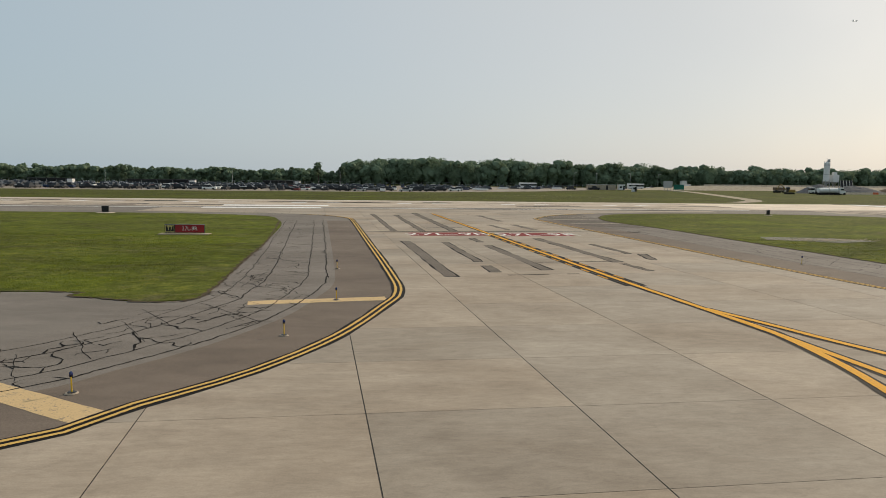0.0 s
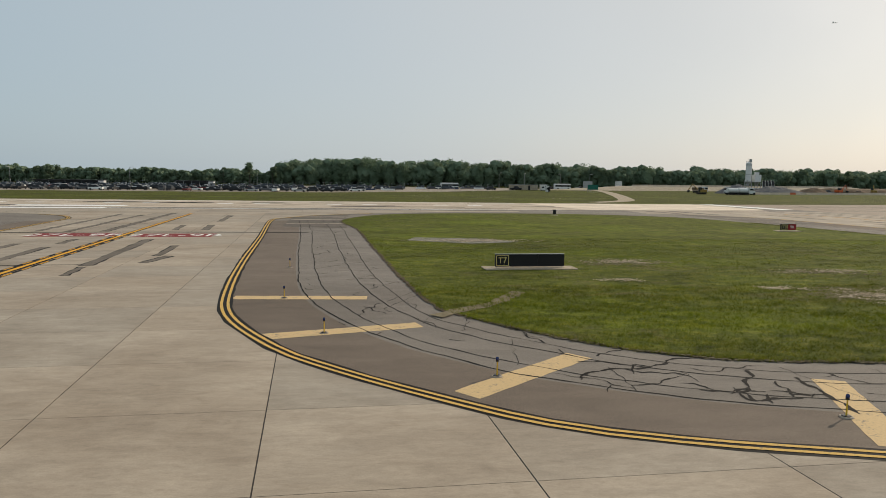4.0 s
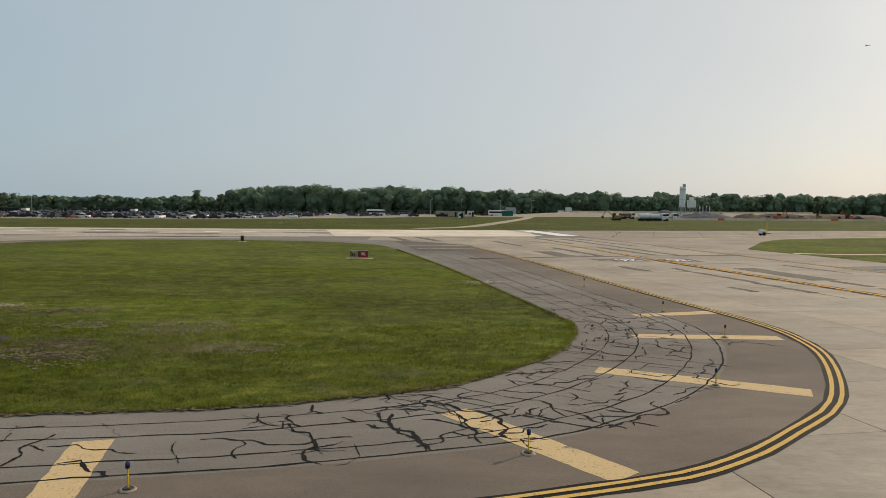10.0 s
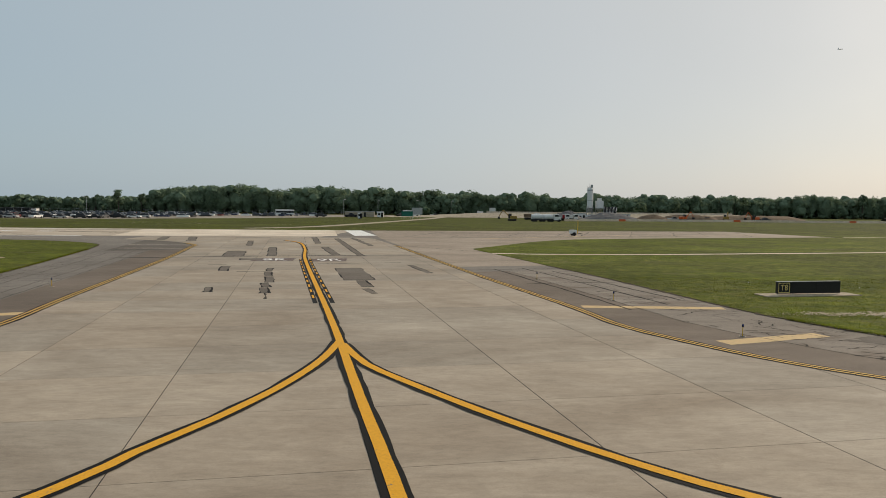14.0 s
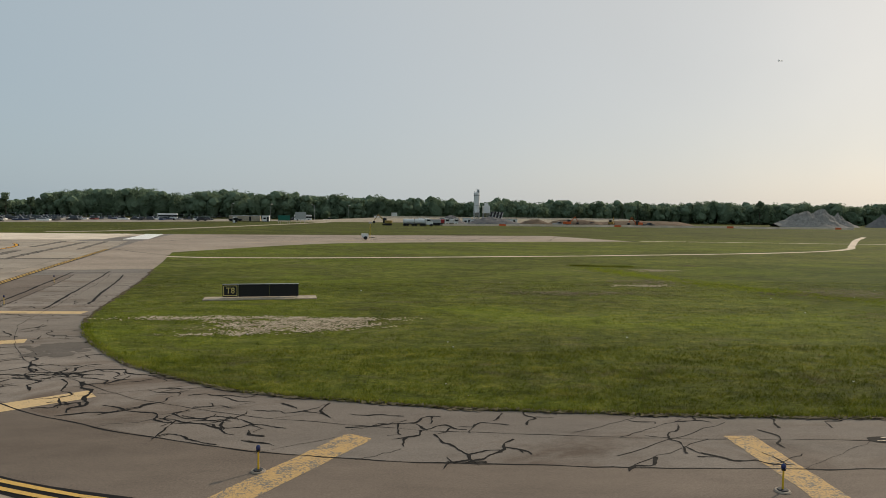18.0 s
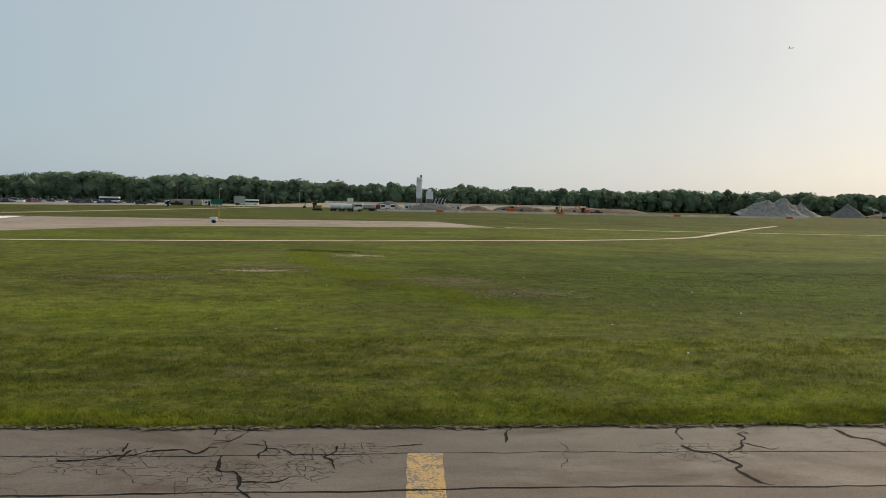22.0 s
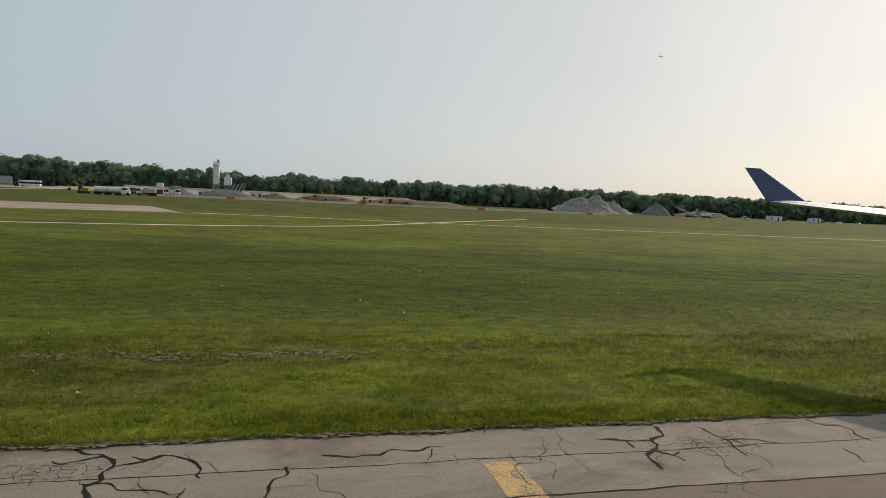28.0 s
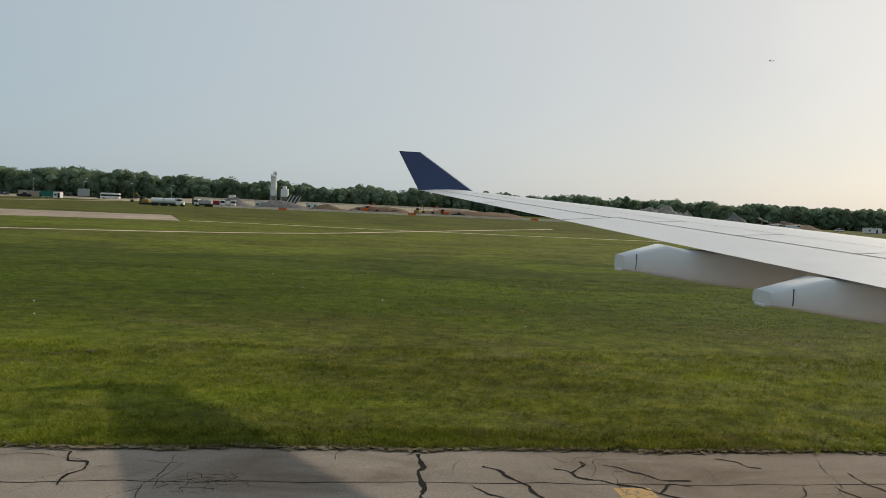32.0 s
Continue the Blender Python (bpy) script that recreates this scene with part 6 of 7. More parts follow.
def silo(at):
    thing = tagged(empty("silo", (*at, -0.06)), "tall white cement silo on a steel frame", "silo")
    part("barrel", rod((0, 0, 5.4), (0, 0, 14.0), 1.32, 1.32, 24), WHITE, thing)
    part("hopper", rod((0, 0, 3.6), (0, 0, 5.4), 0.35, 1.32, 24), GREY_STEEL, thing)
    part("roof", rod((0, 0, 14.0), (0, 0, 14.5), 1.34, 0.5, 24), WHITE, thing)
    bm = bmesh.new()
    for k in range(20):
        a = k * 6.283 / 20
        add_rod(bm, (1.2 * math.cos(a), 1.2 * math.sin(a), 14.0), (1.2 * math.cos(a), 1.2 * math.sin(a), 15.0), 0.03, None, 4)
    part("guard_rail", bm, GREY_STEEL, thing)
    part("dust_filter", box(0.2, -0.5, 14.4, 1.1, 0.4, 15.8, 0.05), GREY_STEEL, thing)
    part("mast", rod((-0.3, 0, 14.4), (-0.3, 0, 16.3), 0.05), GREY_STEEL, thing)
    for sx in (-1, 1):
        for sy in (-1, 1):
            part("leg", box(sx * 1.1 - 0.12, sy * 1.1 - 0.12, 0, sx * 1.1 + 0.12, sy * 1.1 + 0.12, 6.0), GREY_STEEL, thing)
    for z in (1.6, 3.4, 5.2):
        bm = bmesh.new()
        for a, b in (((-1.1, -1.1), (1.1, -1.1)), ((1.1, -1.1), (1.1, 1.1)), ((-1.1, 1.1), (1.1, 1.1)), ((-1.1, -1.1), (-1.1, 1.1))):
            add_rod(bm, (*a, z), (*b, z), 0.07, None, 5)
            add_rod(bm, (*a, z - 1.6), (*b, z), 0.05, None, 5)
        part("brace", bm, GREY_STEEL, thing)
    part("band", rod((0, 0, 8.6), (0, 0, 8.75), 1.345, None, 24), GREY_STEEL, thing)
    part("band", rod((0, 0, 12.9), (0, 0, 13.3), 1.345, None, 24), GREY_STEEL, thing)


silo((GRID_X, 300))


def batch_bin(at):
    thing = tagged(empty("batching_bin", (*at, -0.06)), "pale square batching bin on steel legs", "bin")
    part("bin", box(-1.5, -1.5, 5.2, 1.5, 1.5, 8.6, 0.08), WHITE, thing)
    part("cone", rod((0, 0, 3.4), (0, 0, 5.2), 0.4, 1.9, 4), GREY_STEEL, thing)
    part("head_house", box(-0.8, -0.8, 8.6, 0.8, 0.8, 9.8, 0.05), WHITE, thing)
    for sx in (-1, 1):
        for sy in (-1, 1):
            part("leg", box(sx * 1.4 - 0.12, sy * 1.4 - 0.12, 0, sx * 1.4 + 0.12, sy * 1.4 + 0.12, 5.2), GREY_STEEL, thing)


batch_bin((213.6, 301))


def conveyor(a, b):
    thing = tagged(empty("conveyor"), "inclined grey steel belt conveyor", "conveyor", "plant conveyors")
    a, b = Vector(a), Vector(b)
    q = (b - a).cross(Vector((0, 0, 1))).normalized() * 0.5
    for s in (-1, 1):
        bm = rod(a + q * s, b + q * s, 0.06, None, 5)
        add_rod(bm, a + q * s + Vector((0, 0, 0.5)), b + q * s + Vector((0, 0, 0.5)), 0.06, None, 5)
        for k in range(9):
            p0, p1 = a.lerp(b, k / 9), a.lerp(b, (k + 1) / 9)
            add_rod(bm, p0 + q * s, p1 + q * s + Vector((0, 0, 0.5)), 0.035, None, 4)
        part("truss", bm, GREY_STEEL, thing)
    bm = bmesh.new()
    vs = [bm.verts.new(p + Vector((0, 0, 0.5))) for p in (a - q, a + q, b + q, b - q)]
    bm.faces.new(vs)
    part("belt", bm, RUBBER, thing)
    m = a.lerp(b, 0.75)
    for s in (-1, 1):
        part("leg", rod(m + q * s, (m.x + q.x * s, m.y + q.y * s, 0), 0.08, None, 5), GREY_STEEL, thing)


for k in range(4):
    conveyor((213.6 + k * 1.5, 294, 0.4), (216.0 + k * 1.5, 299, 5.4))
conveyor((470, 344, 0.5), (457, 346, 5.6))
conveyor((484, 348, 0.4), (474, 350, 4.2))


def cabin(at, w, d, h, material, label, turn=0.0):
    thing = tagged(empty("site_cabin", (*at, -0.06), turn), label, "cabin")
    part("shell", box(-w / 2, -d / 2, 0.15, w / 2, d / 2, h, 0.05), material, thing)
    part("roof", box(-w / 2 - 0.1, -d / 2 - 0.1, h, w / 2 + 0.1, d / 2 + 0.1, h + 0.15), GREY_STEEL, thing)
    part("door", box(w * 0.15, -d / 2 - 0.03, 0.2, w * 0.15 + 0.9, -d / 2 + 0.02, 2.2), DARK, thing)
    part("window", box(-w * 0.35, -d / 2 - 0.03, 1.1, -w * 0.35 + 1.1, -d / 2 + 0.02, 1.9), GLASS, thing)
    part("skid", box(-w / 2 + 0.2, -d / 2 + 0.1, 0, w / 2 - 0.2, d / 2 - 0.1, 0.15), DARK, thing)


cabin((204.0, 296), 3.4, 2.5, 2.9, WHITE, "small white site cabin by the silo")
cabin((207.5, 292), 5.0, 2.5, 2.4, WHITE, "white site office before the silo")
cabin((225.5, 303), 5.5, 2.5, 2.6, WHITE, "white container behind gravel heaps")
cabin((175, 380), 3.2, 2.6, 4.6, WHITE, "tall white kiosk on the haul road")
cabin((165, 352), 3.0, 2.4, 2.9, WHITE, "white site cabin beside the haul road")
cabin((107.6, 277), 1.4, 1.3, 2.5, WHITE, "narrow white guard booth on grass")
cabin((114.5, 313), 3.0, 3.0, 2.7, WHITE, "white gatehouse with dark door")
cabin((105, 314), 13.5, 3.0, 2.5, SAND, "long low beige wall building near the gate")
cabin((520, 340), 9, 3, 2.8, WHITE, "long white site trailer far off")
cabin((545, 336), 7, 3, 2.6, WHITE, "white container by spoil heaps")
screen_thing = tagged(empty("fabric_screen", (127, 276, -0.06)), "green fabric screen on posts", "screen")
part("fabric", box(-2.3, -0.04, 1.2, 2.3, 0.04, 3.3), GREEN_MESH, screen_thing)
for k in range(6):
    part("post", rod((-2.2 + k * 0.88, 0.1, 0), (-2.2 + k * 0.88, 0.1, 3.4), 0.06), GREY_STEEL, screen_thing)


def billboard(at, turn):
    thing = tagged(empty("notice_board", (*at, 0), turn), "large pale grey notice board on posts", "board")
    part("board", box(-2.3, -0.06, 1.6, 2.3, 0.06, 4.6, 0.03), GREY_STEEL, thing)
    for s in (-1.6, 0, 1.6):
        part("post", rod((s, 0.12, 0), (s, 0.12, 4.5), 0.08), GREY_STEEL, thing)


billboard((131.4, 298), 8)


def bus(at, turn, label):
    thing = tagged(empty("shuttle_bus", (*at, 0.05), turn), label, "bus", "shuttle buses")
    part("body", box(-4.2, -1.2, 0.4, 4.2, 1.2, 3.0, 0.18), WHITE, thing)
    part("window_band", box(-4.0, -1.22, 1.5, 4.22, 1.22, 2.35, 0.05), GLASS, thing)
    for sx in (-2.6, 2.8):
        for sy in (-1, 1):
            part("wheel", rod((sx, sy * 0.95, 0.45), (sx, sy * 1.22, 0.45), 0.45, None, 14), RUBBER, thing)


for x, y, a in ((129, 333, 4), (70, 318, 5)):
    bus((x, y), a, "white shuttle bus with dark windows")


def tanker(at, turn):
    thing = tagged(empty("tanker_truck", (*at, 0.03), turn), "white tanker truck with two barrels and a cab", "truck")
    for a, b in ((-5.6, -1.5), (-1.2, 2.4)):
        part("barrel", rod((a, 0, 1.85), (b, 0, 1.85), 0.95, None, 18), WHITE, thing)
    part("chassis", box(-5.6, -0.5, 0.7, 5.2, 0.5, 0.95), DARK, thing)
    cab = part("cab", box(2.8, -1.15, 0.6, 4.5, 1.15, 2.9, 0.15), WHITE, thing)
    part("hood", box(4.4, -0.95, 0.6, 5.5, 0.95, 1.8, 0.15), WHITE, thing)
    part("windscreen", box(3.1, -1.17, 1.9, 4.52, 1.17, 2.6, 0.05), GLASS, cab)
    for x in (-5.1, -4.0, -2.0, -0.9, 1.2, 2.3, 4.9):
        for sy in (-1, 1):
            part("wheel", rod((x, sy * 0.85, 0.5), (x, sy * 1.2, 0.5), 0.5, None, 14), RUBBER, thing)


tanker((179.3, 252), 2)


def excavator(at, turn, material, label):
    thing = tagged(empty("excavator", (*at, -0.06), turn), label, "excavator")
    for s in (-1, 1):
        part("track", box(-1.7, s * 1.0 - 0.28, 0, 1.7, s * 1.0 + 0.28, 0.8, 0.2), RUBBER, thing)
    part("house", box(-1.9, -1.2, 0.9, 0.8, 1.2, 2.0, 0.12), material, thing)
    part("cab", box(0.2, 0.1, 1.0, 1.5, 1.15, 2.9, 0.1), GLASS, thing)
    part("boom", rod((0.9, -0.3, 1.6), (3.6, -0.3, 4.2), 0.24, 0.18, 6), material, thing)
    part("stick", rod((3.6, -0.3, 4.2), (5.2, -0.3, 1.8), 0.18, 0.12, 6), material, thing)
    part("bucket", box(4.7, -0.8, 0.8, 5.6, 0.2, 1.7, 0.15), DARK, thing)


excavator((168.0, 262), 170, MACHINE_YELLOW, "yellow excavator with lowered arm")
excavator((249, 292), 20, ORANGE, "orange excavator beside an earth bank")
excavator((283, 296), 200, ORANGE, "orange excavator among barriers")
excavator((272, 300), 60, MACHINE_YELLOW, "yellow excavator on brown spoil")


def dump_truck(at, turn, material, label):
    thing = tagged(empty("dump_truck", (*at, -0.06), turn), label, "truck", "site trucks")
    part("bed", box(-3.4, -1.2, 1.1, 1.2, 1.2, 2.5, 0.08), material, thing)
    part("cab", box(1.4, -1.15, 0.6, 3.2, 1.15, 2.8, 0.12), WHITE, thing)
    part("windscreen", box(1.7, -1.17, 1.7, 3.22, 1.17, 2.5, 0.04), GLASS, thing)
    part("chassis", box(-3.3, -0.5, 0.6, 3.2, 0.5, 1.0), DARK, thing)
    for x in (-2.6, -1.4, 2.3):
        for sy in (-1, 1):
            part("wheel", rod((x, sy * 0.85, 0.5), (x, sy * 1.2, 0.5), 0.5, None, 14), RUBBER, thing)


dump_truck((190.5, 276), 5, SIGN_RED, "white truck with dark red bed")
dump_truck((194.5, 277.5), 0, WHITE, "white truck by gravel")
dump_truck((186.5, 272), 175, GREY_STEEL, "white truck with grey steel bed")
dump_truck((181, 290), 12, BROWN_SOIL, "truck with a brown bed by gravel")
dump_truck((463, 338), 8, GREY_STEEL, "grey truck below a conveyor")
dump_truck((472, 336), 3, WHITE, "white truck by spoil heaps")
for k, (x, y) in enumerate(((141, 342), (158, 350), (101, 312), (88, 305), (124, 338), (510, 352), (530, 345), (552, 338), (562, 335), (574, 333), (246, 296), (262, 297), (290, 300))):
    copy_thing(protos["suv" if k % 2 else "pickup"], pose(x, y, -0.06 if x > 125 else 0.02, 0, 0, 8 * k % 40))

# haul road on its bank, with a pale barrier wall
bank = bmesh.new()
last = None
for k in range(60):
    x = 118 + k * 3.2
    h = 0.1 + 2.1 * min(1, max(0, (x - 122) / 45)) + 0.12 * noise.noise(Vector((x * 0.2, 0, 0)))
    y = 330 + max(0, (x - 118)) * 0.16
    row = [bank.verts.new(p) for p in ((x, y - 10, 0.0), (x, y - 3, h), (x, y + 8, h), (x, y + 18, 0.0))]
    if last:
        for i in range(3):
            bank.faces.new((last[i], row[i], row[i + 1], last[i + 1]))
    last = row
tagged(mesh_object("haul_road", bank, SAND), "sandy haul road rising on a bank", "road", kind="structure")
road = bmesh.new()
ribbon(road, smooth_line([(90, 158), (103, 172), (114, 205), (124, 240), (136, 285), (146, 335)], False, 4), 4.5, 0.045)
tagged(mesh_object("service_road", road, SAND), "pale dusty service road crossing the grass", "road", kind="structure")
barrier_base = bmesh.new()
f = [(-1.5, -0.3, 0), (1.5, -0.3, 0), (1.5, 0.3, 0), (-1.5, 0.3, 0), (-1.5, -0.22, 0.3), (1.5, -0.22, 0.3), (1.5, 0.22, 0.3), (-1.5, 0.22, 0.3), (-1.5, -0.1, 0.85), (1.5, -0.1, 0.85), (1.5, 0.1, 0.85), (-1.5, 0.1, 0.85)]
vs = [barrier_base.verts.new(p) for p in f]
for o in (0, 4):
    for k in range(4):
        barrier_base.faces.new((vs[o + k], vs[o + (k + 1) % 4], vs[o + 4 + (k + 1) % 4], vs[o + 4 + k]))
barrier_base.faces.new(vs[8:])
barrier_mesh = bpy.data.meshes.new("barrier")
barrier_base.to_mesh(barrier_mesh)
barrier_orange = barrier_mesh.copy()
barrier_mesh.materials.append(CONCRETE_PALE)
barrier_orange.materials.append(ORANGE)
line = resampled(smooth_line([(192, 271), (215, 276), (240, 281), (300, 284), (380, 286)], False, 3), 62)
for k, p in enumerate(line):
    q = line[min(k + 1, 61)] - line[max(k - 1, 0)]
    o = k % 17 == 8
    ob = tagged(new("barrier", barrier_orange if o else barrier_mesh), "orange plastic road barrier in a long row" if o else "white concrete road barrier in a long row", "barrier", "barriers along the site")
    ob.matrix_world = pose(p.x, p.y, -0.06, 0, 0, math.degrees(math.atan2(q.y, q.x)))
for k in range(44):
    x = 168 + k * 3.1
    ob = tagged(new("barrier", barrier_mesh), "white concrete barrier along the haul road", "barrier", "barriers along the haul road")
    ob.matrix_world = pose(x, 330 + (x - 118) * 0.16 - 2.2, 2.15, 0, 0, 9)

# light trailer at the runway's end
trailer = tagged(empty("light_tower_trailer", (160.4, 133.5, 0.0), 5), "white light tower trailer with raised yellow mast", "trailer")
part("housing", box(-0.75, -0.5, 0.42, 0.55, 0.5, 1.18, 0.08), WHITE, trailer)
part("drawbar", rod((0.7, 0, 0.45), (1.9, 0, 0.4), 0.05), DARK, trailer)
part("mast", box(0.86, -0.05, 0.4, 0.97, 0.05, 3.3), SIGN_YELLOW, trailer, "yellow mast")
part("lamp_bar", box(0.66, -0.10, 3.2, 1.18, 0.10, 3.4, 0.03), GREY_STEEL, trailer)
for s in (-1, 1):
    part("wheel", rod((0, s * 0.5, 0.35), (0, s * 0.72, 0.35), 0.35, None, 16), RUBBER, trailer)

# fence between airfield and car park
fence = tagged(empty("fence", (0, 0, 0)), "grey chain-link perimeter fence on steel posts", "fence")
fence_line = resampled(smooth_line([(-260, 332), (-40, 336), (60, 345), (110, 352)], False, 4), 110)
post_bm = rod((0, 0, 0), (0, 0, 2.4), 0.05, None, 5)
pm = bpy.data.meshes.new("post")
post_bm.to_mesh(pm)
post_bm.free()
pm.materials.append(GREY_STEEL)
for p in fence_line:
    ob = new("post", pm)
    ob.parent, ob.location = fence, p
for z in (0.15, 0.8, 1.5, 2.35):
    bm = bmesh.new()
    for a, b in zip(fence_line, fence_line[1:]):
        add_rod(bm, (a.x, a.y, z), (b.x, b.y, z), 0.014, None, 3)
    part("rail", bm, GREY_STEEL, fence)


# ---- the aeroplane's wing ----
wing = tagged(empty("aircraft_wing", (253.43, 1.93, 0)), "white airliner wing with navy winglet and flap fairings", "wing")
TIP, ROOT = 27.0, 2.4


def trailing(s):
    return 1.7 + (TIP - s) * 0.306 if s > 6.6 else 1.7 + (TIP - 6.6) * 0.306 + (6.6 - s) * 0.05


def leading(s):
    return 3.8 + (TIP - s) * 0.60


def rise(s):
    return 6.26 - (TIP - s) * 0.0760


def section(s, u, upper):
    """Height of the wing's skin over its chord line at the share u from the leading edge."""
    chord = leading(s) - trailing(s)
    t = chord * 0.105 * (2.969 * math.sqrt(u) - 1.26 * u - 3.516 * u * u + 2.843 * u**3 - 1.036 * u**4)
    return t * (0.40 if upper else -0.6)


us = [0, 0.01, 0.03, 0.07, 0.13, 0.2, 0.3, 0.42, 0.54, 0.64, 0.72, 0.8, 0.9, 1.0]
ss = [ROOT + (TIP - ROOT) * k / 40 for k in range(41)]
for upper, name, mat in ((True, "upper_skin", WING_TOP), (False, "lower_skin", WING_GREY)):
    bm = bmesh.new()
    grid = []
    for s in ss:
        le, te = leading(s), trailing(s)
        grid.append([bm.verts.new((le + (te - le) * u, s, rise(s) + section(s, u, upper))) for u in us])
    for a, b in zip(grid, grid[1:]):
        for k in range(len(us) - 1):
            bm.faces.new((a[k], b[k], b[k + 1], a[k + 1]) if upper else (a[k], a[k + 1], b[k + 1], b[k]))
    bmesh.ops.recalc_face_normals(bm, faces=bm.faces)
    for f in bm.faces:
        f.smooth = True
    part(name, bm, mat, wing)


def skin_point(s, u, lift=0.004):
    le, te = leading(s), trailing(s)
    return Vector((le + (te - le) * u, s, rise(s) + section(s, u, True) + lift))


def seam(name, run, width, material, label=""):
    """A thin dark gap drawn along the upper skin."""
    bm, last = bmesh.new(), None
    for i, p in enumerate(run):
        d = run[min(i + 1, len(run) - 1)] - run[max(i - 1, 0)]
        q = d.cross(Vector((0, 0, 1))).normalized() * width / 2
        pair = (bm.verts.new(p + q), bm.verts.new(p - q))
        if last:
            bm.faces.new((last[0], last[1], pair[1], pair[0]))
        last = pair
    return part(name, bm, material, wing, label)


seam("flap_gap", [skin_point(s, 0.70) for s in np.linspace(ROOT, 17.0, 30)], 0.05, SEAM, "dark gap before the flaps")
seam("aileron_gap", [skin_point(s, 0.74) for s in np.linspace(17.0, 26.2, 24)], 0.05, SEAM, "dark gap before the aileron")
seam("spoiler_gap", [skin_point(s, 0.52) for s in np.linspace(ROOT, 25.5, 40)], 0.018, SEAM)
seam("slat_gap", [skin_point(s, 0.16) for s in np.linspace(ROOT, 26.2, 40)], 0.02, SEAM)
for s in (17.0, 21.6, 26.2):
    seam("control_joint", [skin_point(s, u) for u in np.linspace(0.72, 1.0, 8)], 0.04, SEAM)
for s in (6.6, 8.8, 11.2, 13.6, 16.0):
    seam("spoiler_joint", [skin_point(s, u) for u in np.linspace(0.52, 0.70, 6)], 0.03, SEAM)
for s in (5, 9.5, 14.5, 19.5, 23.5):
    seam("panel_joint", [skin_point(s, u) for u in np.linspace(0.16, 0.52, 8)], 0.012, SEAM)


def fairing(s, aft, top, low, front, slope, seam_at, name_label):
    """A flap track fairing: its top climbs from the blunt aft end to the trailing edge, its belly sags."""
    bm, rings = bmesh.new(), []
    z_wing = rise(s)
    for k in range(15):
        u = k / 14
        x = aft + (front - aft) * u
        half = 0.16 + 0.20 * math.sin(math.pi * min(1, 0.15 + u * 0.8))
        zt = top + (z_wing + 0.01 - top) * (x - aft) / slope if x < aft + slope else z_wing - 0.02 - 0.06 * min(1, (x - aft - slope) * 2)
        zb = low - 0.30 * math.sin(math.pi * min(1, u * 0.9)) + max(0, u - 0.55) * 1.2
        zm, zh = (zt + zb) / 2, max(0.05, (zt - zb) / 2)
        ring = []
        for j in range(16):
            a = j * 6.283 / 16
            ca, sa = math.cos(a), math.sin(a)
            ring.append(bm.verts.new((x, s + half * math.copysign(abs(ca) ** 0.35, ca), zm + zh * math.copysign(abs(sa) ** 0.35, sa))))
        rings.append(ring)
    for a, b in zip(rings, rings[1:]):
        for j in range(16):
            bm.faces.new((a[j], a[(j + 1) % 16], b[(j + 1) % 16], b[j]))
    bm.faces.new(rings[0])
    bm.faces.new(list(reversed(rings[-1])))
    bmesh.ops.recalc_face_normals(bm, faces=bm.faces)
    for f in bm.faces:
        f.smooth = len(f.verts) == 4
    ob = part("flap_fairing", bm, WING_GREY, wing, name_label)
    x = aft + seam_at
    z = top + (z_wing - top) * seam_at / slope
    side = s - 0.16 - 0.20 * math.sin(math.pi * (0.15 + 0.8 * seam_at / (front - aft)))
    part("hinge_seam", box(x, side - 0.004, low + 0.02, x + 0.014, side + 0.02, z - 0.03), SEAM, ob)
    part("drain_lip", box(aft - 0.04, s - 0.12, low - 0.03, aft + 0.30, s + 0.12, low + 0.01, 0.015), WING_GREY, ob)


fairing(12.8, 4.8, 4.94, 4.66, 10.6, 0.85, 0.24, "pale grey flap track fairing")
fairing(9.85, 6.02, 4.67, 4.46, 12.2, 1.05, 0.34, "pale grey flap track fairing with dark seam")
fairing(6.0, 6.6, 4.45, 4.2, 13.0, 1.2, 0.34, "pale grey flap track fairing")
bm = bmesh.new()
low = [(1.66, TIP + 0.02, 6.27), (3.85, TIP + 0.02, 6.29)]
high = [(0.84, TIP + 0.75, 7.82), (1.66, TIP + 0.75, 7.82)]
outer = []
for (x, y, z), off in zip(low + high[::-1], (0.05, 0.05, 0.02, 0.02)):
    outer.append((bm.verts.new((x, y - off, z)), bm.verts.new((x, y + off, z))))
bm.faces.new([o[0] for o in outer])
bm.faces.new([o[1] for o in reversed(outer)])
for k in range(4):
    a, b = outer[k], outer[(k + 1) % 4]
    bm.faces.new((a[0], a[1], b[1], b[0]))
bmesh.ops.recalc_face_normals(bm, faces=bm.faces)
winglet = part("winglet", bm, NAVY, wing, "navy blue winglet")
part("leading_edge", rod((3.87, TIP + 0.02, 6.29), (1.69, TIP + 0.75, 7.82), 0.045, 0.03, 8), WING_GREY, winglet, "pale metal edge")
for s, dx in ((26.4, 0), (24.8, 0), (23.2, 0)):
    part("static_wick", rod((trailing(s), s, rise(s)), (trailing(s) - 0.32, s, rise(s) - 0.03), 0.006, None, 4), DARK, wing)

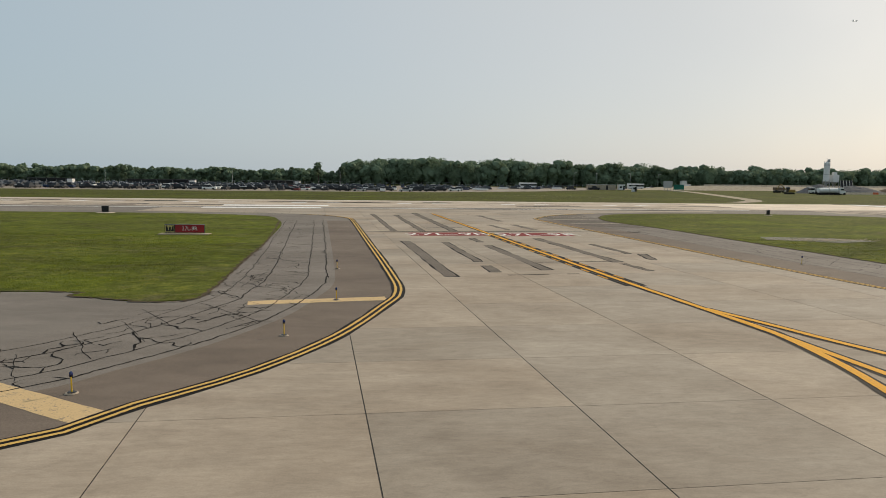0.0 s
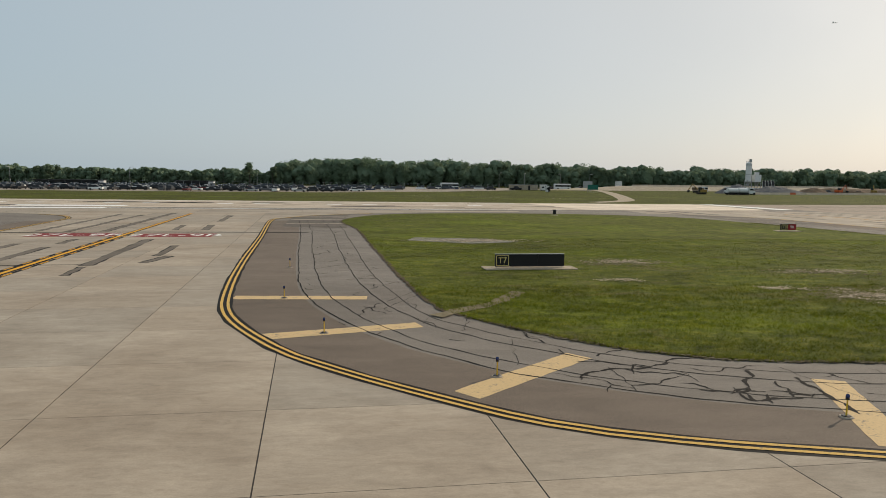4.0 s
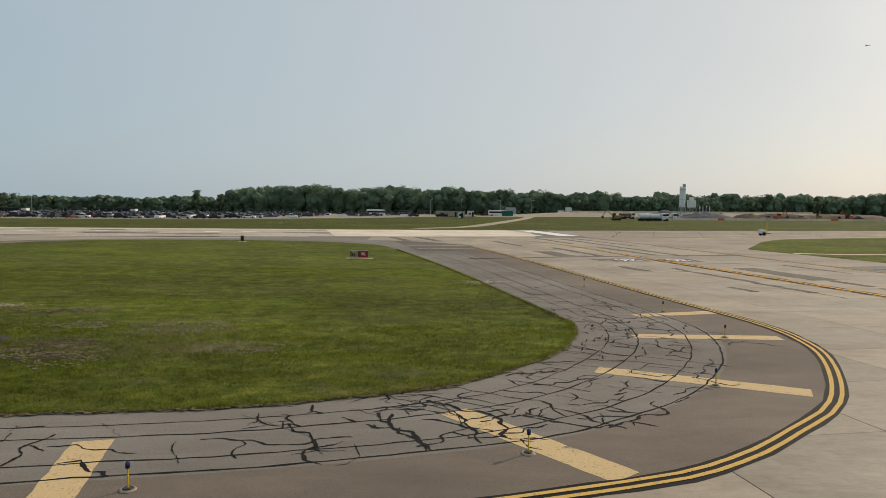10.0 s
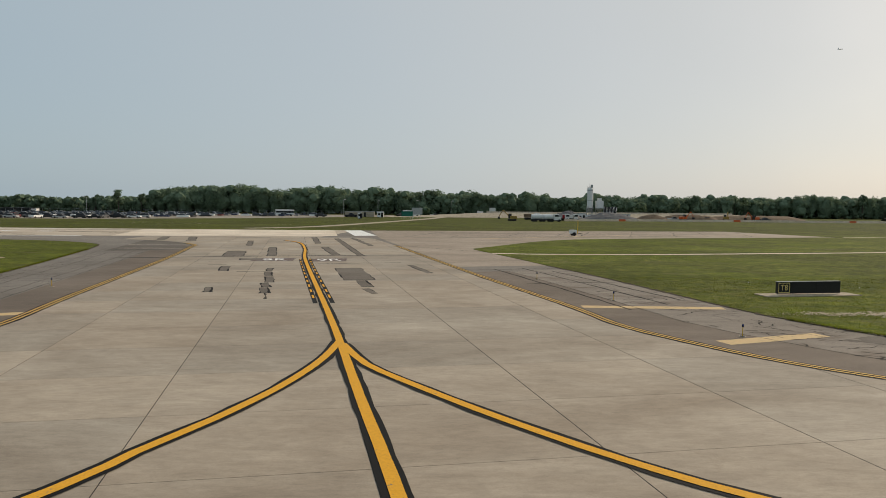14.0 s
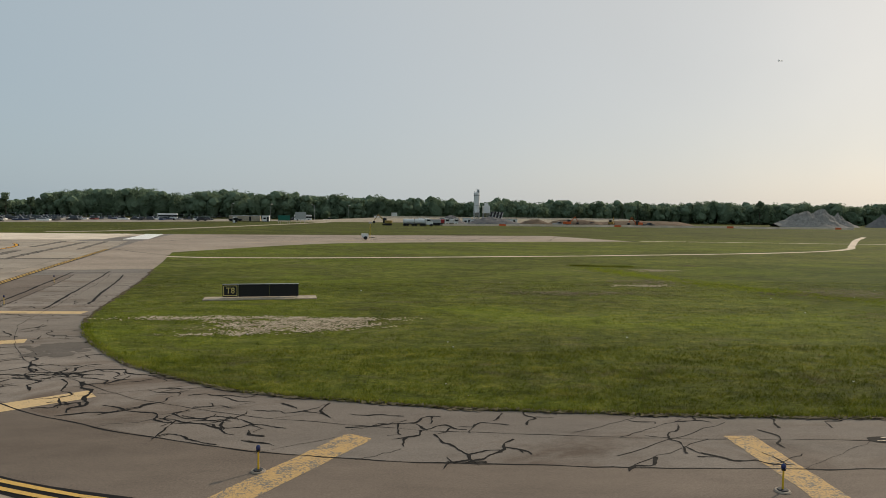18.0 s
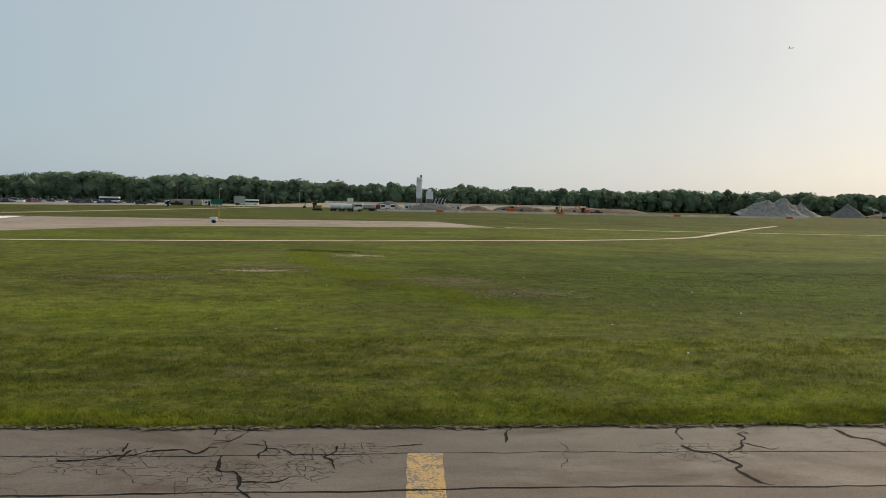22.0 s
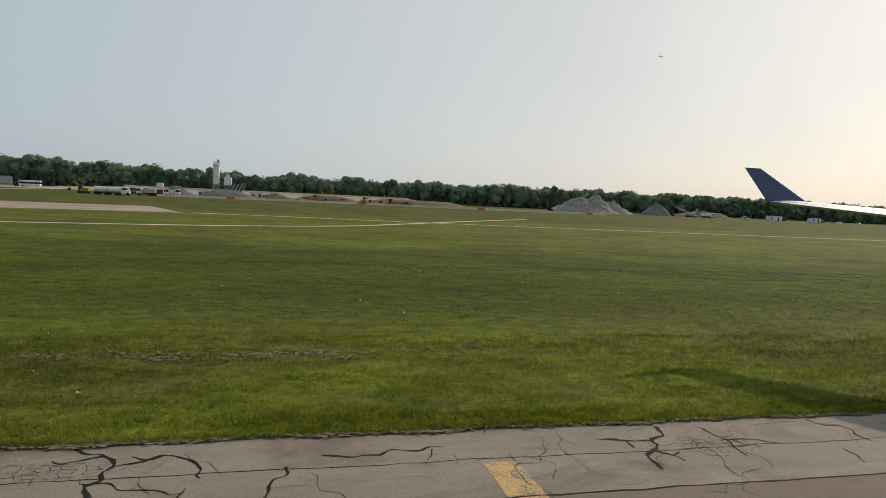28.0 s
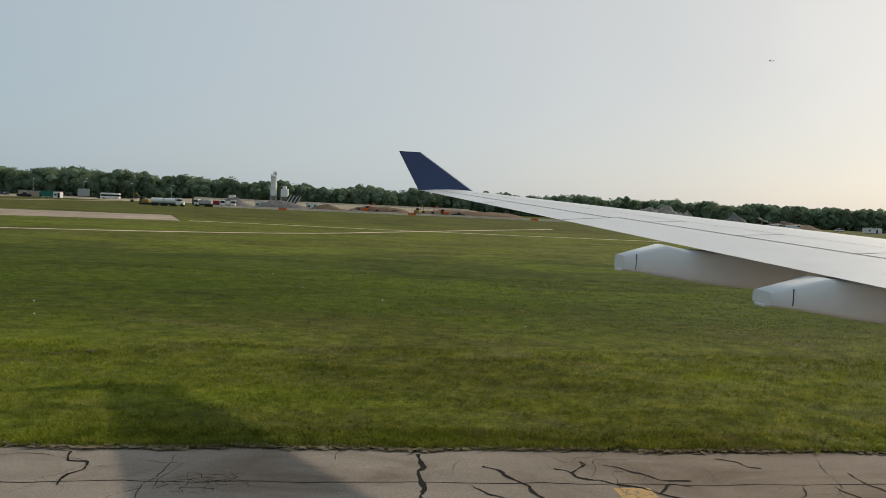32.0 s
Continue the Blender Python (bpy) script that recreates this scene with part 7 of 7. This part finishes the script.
# far airliner in the haze
jet = tagged(empty("airliner", (248.79 + 1450, 1.95 + 2420, 590), 20), "tiny far-off airliner in the hazy sky", "aeroplane")
part("fuselage", rod((-11, 0, 0), (11, 0, 0), 1.3, 1.0, 10), WING_GREY, jet)
part("main_wing", box(-2, -10, -0.5, 1.5, 10, 0.1), WING_GREY, jet)
part("tail_fin", box(-11, -0.2, 0.8, -8.4, 0.2, 4.4), WING_GREY, jet)
part("tailplane", box(-11, -4, 0.4, -9, 4, 0.7), WING_GREY, jet)

# ---- slabs of the taxiway ----
def slabs(origin, angle, cross, su, sv, u_range, v_range, x_low, x_high):
    """Concrete slabs cut to the taxiway's outline, proud of the dark joints."""
    a = radians(angle)
    eu, ev = Vector((math.cos(a), math.sin(a), 0)), Vector((-math.sin(radians(cross)), math.cos(radians(cross)), 0))
    o = Vector((*origin, 0))
    far = bmesh.new()
    made = 0
    local = [p for p in outline]
    for i in range(*u_range):
        for j in range(*v_range):
            c = o + eu * (i + 0.5) * su + ev * (j + 0.5) * sv
            if not x_low - 8 < c.x < x_high + 8 or c.y < -20 or c.y > 122:
                continue
            gu, gv = 0.016, 0.009
            sides = [(o + eu * (i * su + gu), eu), (o + eu * ((i + 1) * su - gu), -eu), (o + ev * (j * sv + gv), ev), (o + ev * ((j + 1) * sv - gv), -ev), (Vector((x_low, 0, 0)), Vector((1, 0, 0))), (Vector((x_high, 0, 0)), Vector((-1, 0, 0)))]
            poly = clipped(local, sides)
            if not poly:
                continue
            if 2 < c.y < 62 and c.x < 170 and made < 290:
                bm = bmesh.new()
                f = bm.faces.new([bm.verts.new((p.x, p.y, 0.012)) for p in poly])
                bmesh.ops.recalc_face_normals(bm, faces=bm.faces)
                bm.normal_update()
                if f.normal.z < 0:
                    f.normal_flip()
                r = bmesh.ops.extrude_edge_only(bm, edges=list(f.edges))
                bmesh.ops.translate(bm, vec=(0, 0, -0.012), verts=[v for v in r["geom"] if isinstance(v, bmesh.types.BMVert)])
                part("concrete_slab", bm, CONCRETE, taxiway)
                made += 1
            else:
                f = far.faces.new([far.verts.new((p.x, p.y, 0.012)) for p in poly])
                f.normal_update()
                if f.normal.z < 0:
                    f.normal_flip()
    tagged(part("far_slabs", far, CONCRETE, taxiway), kind="stuff")


slabs((24.65, 17.1), 6.2, 3.4, 5.33, 4.6, (-24, 12), (-10, 25), -100.0, 72.0)
slabs((120.42, 19.0), 9.5, 7.4, 5.60, 4.57, (-16, 44), (-18, 24), 72.0, 310.0)
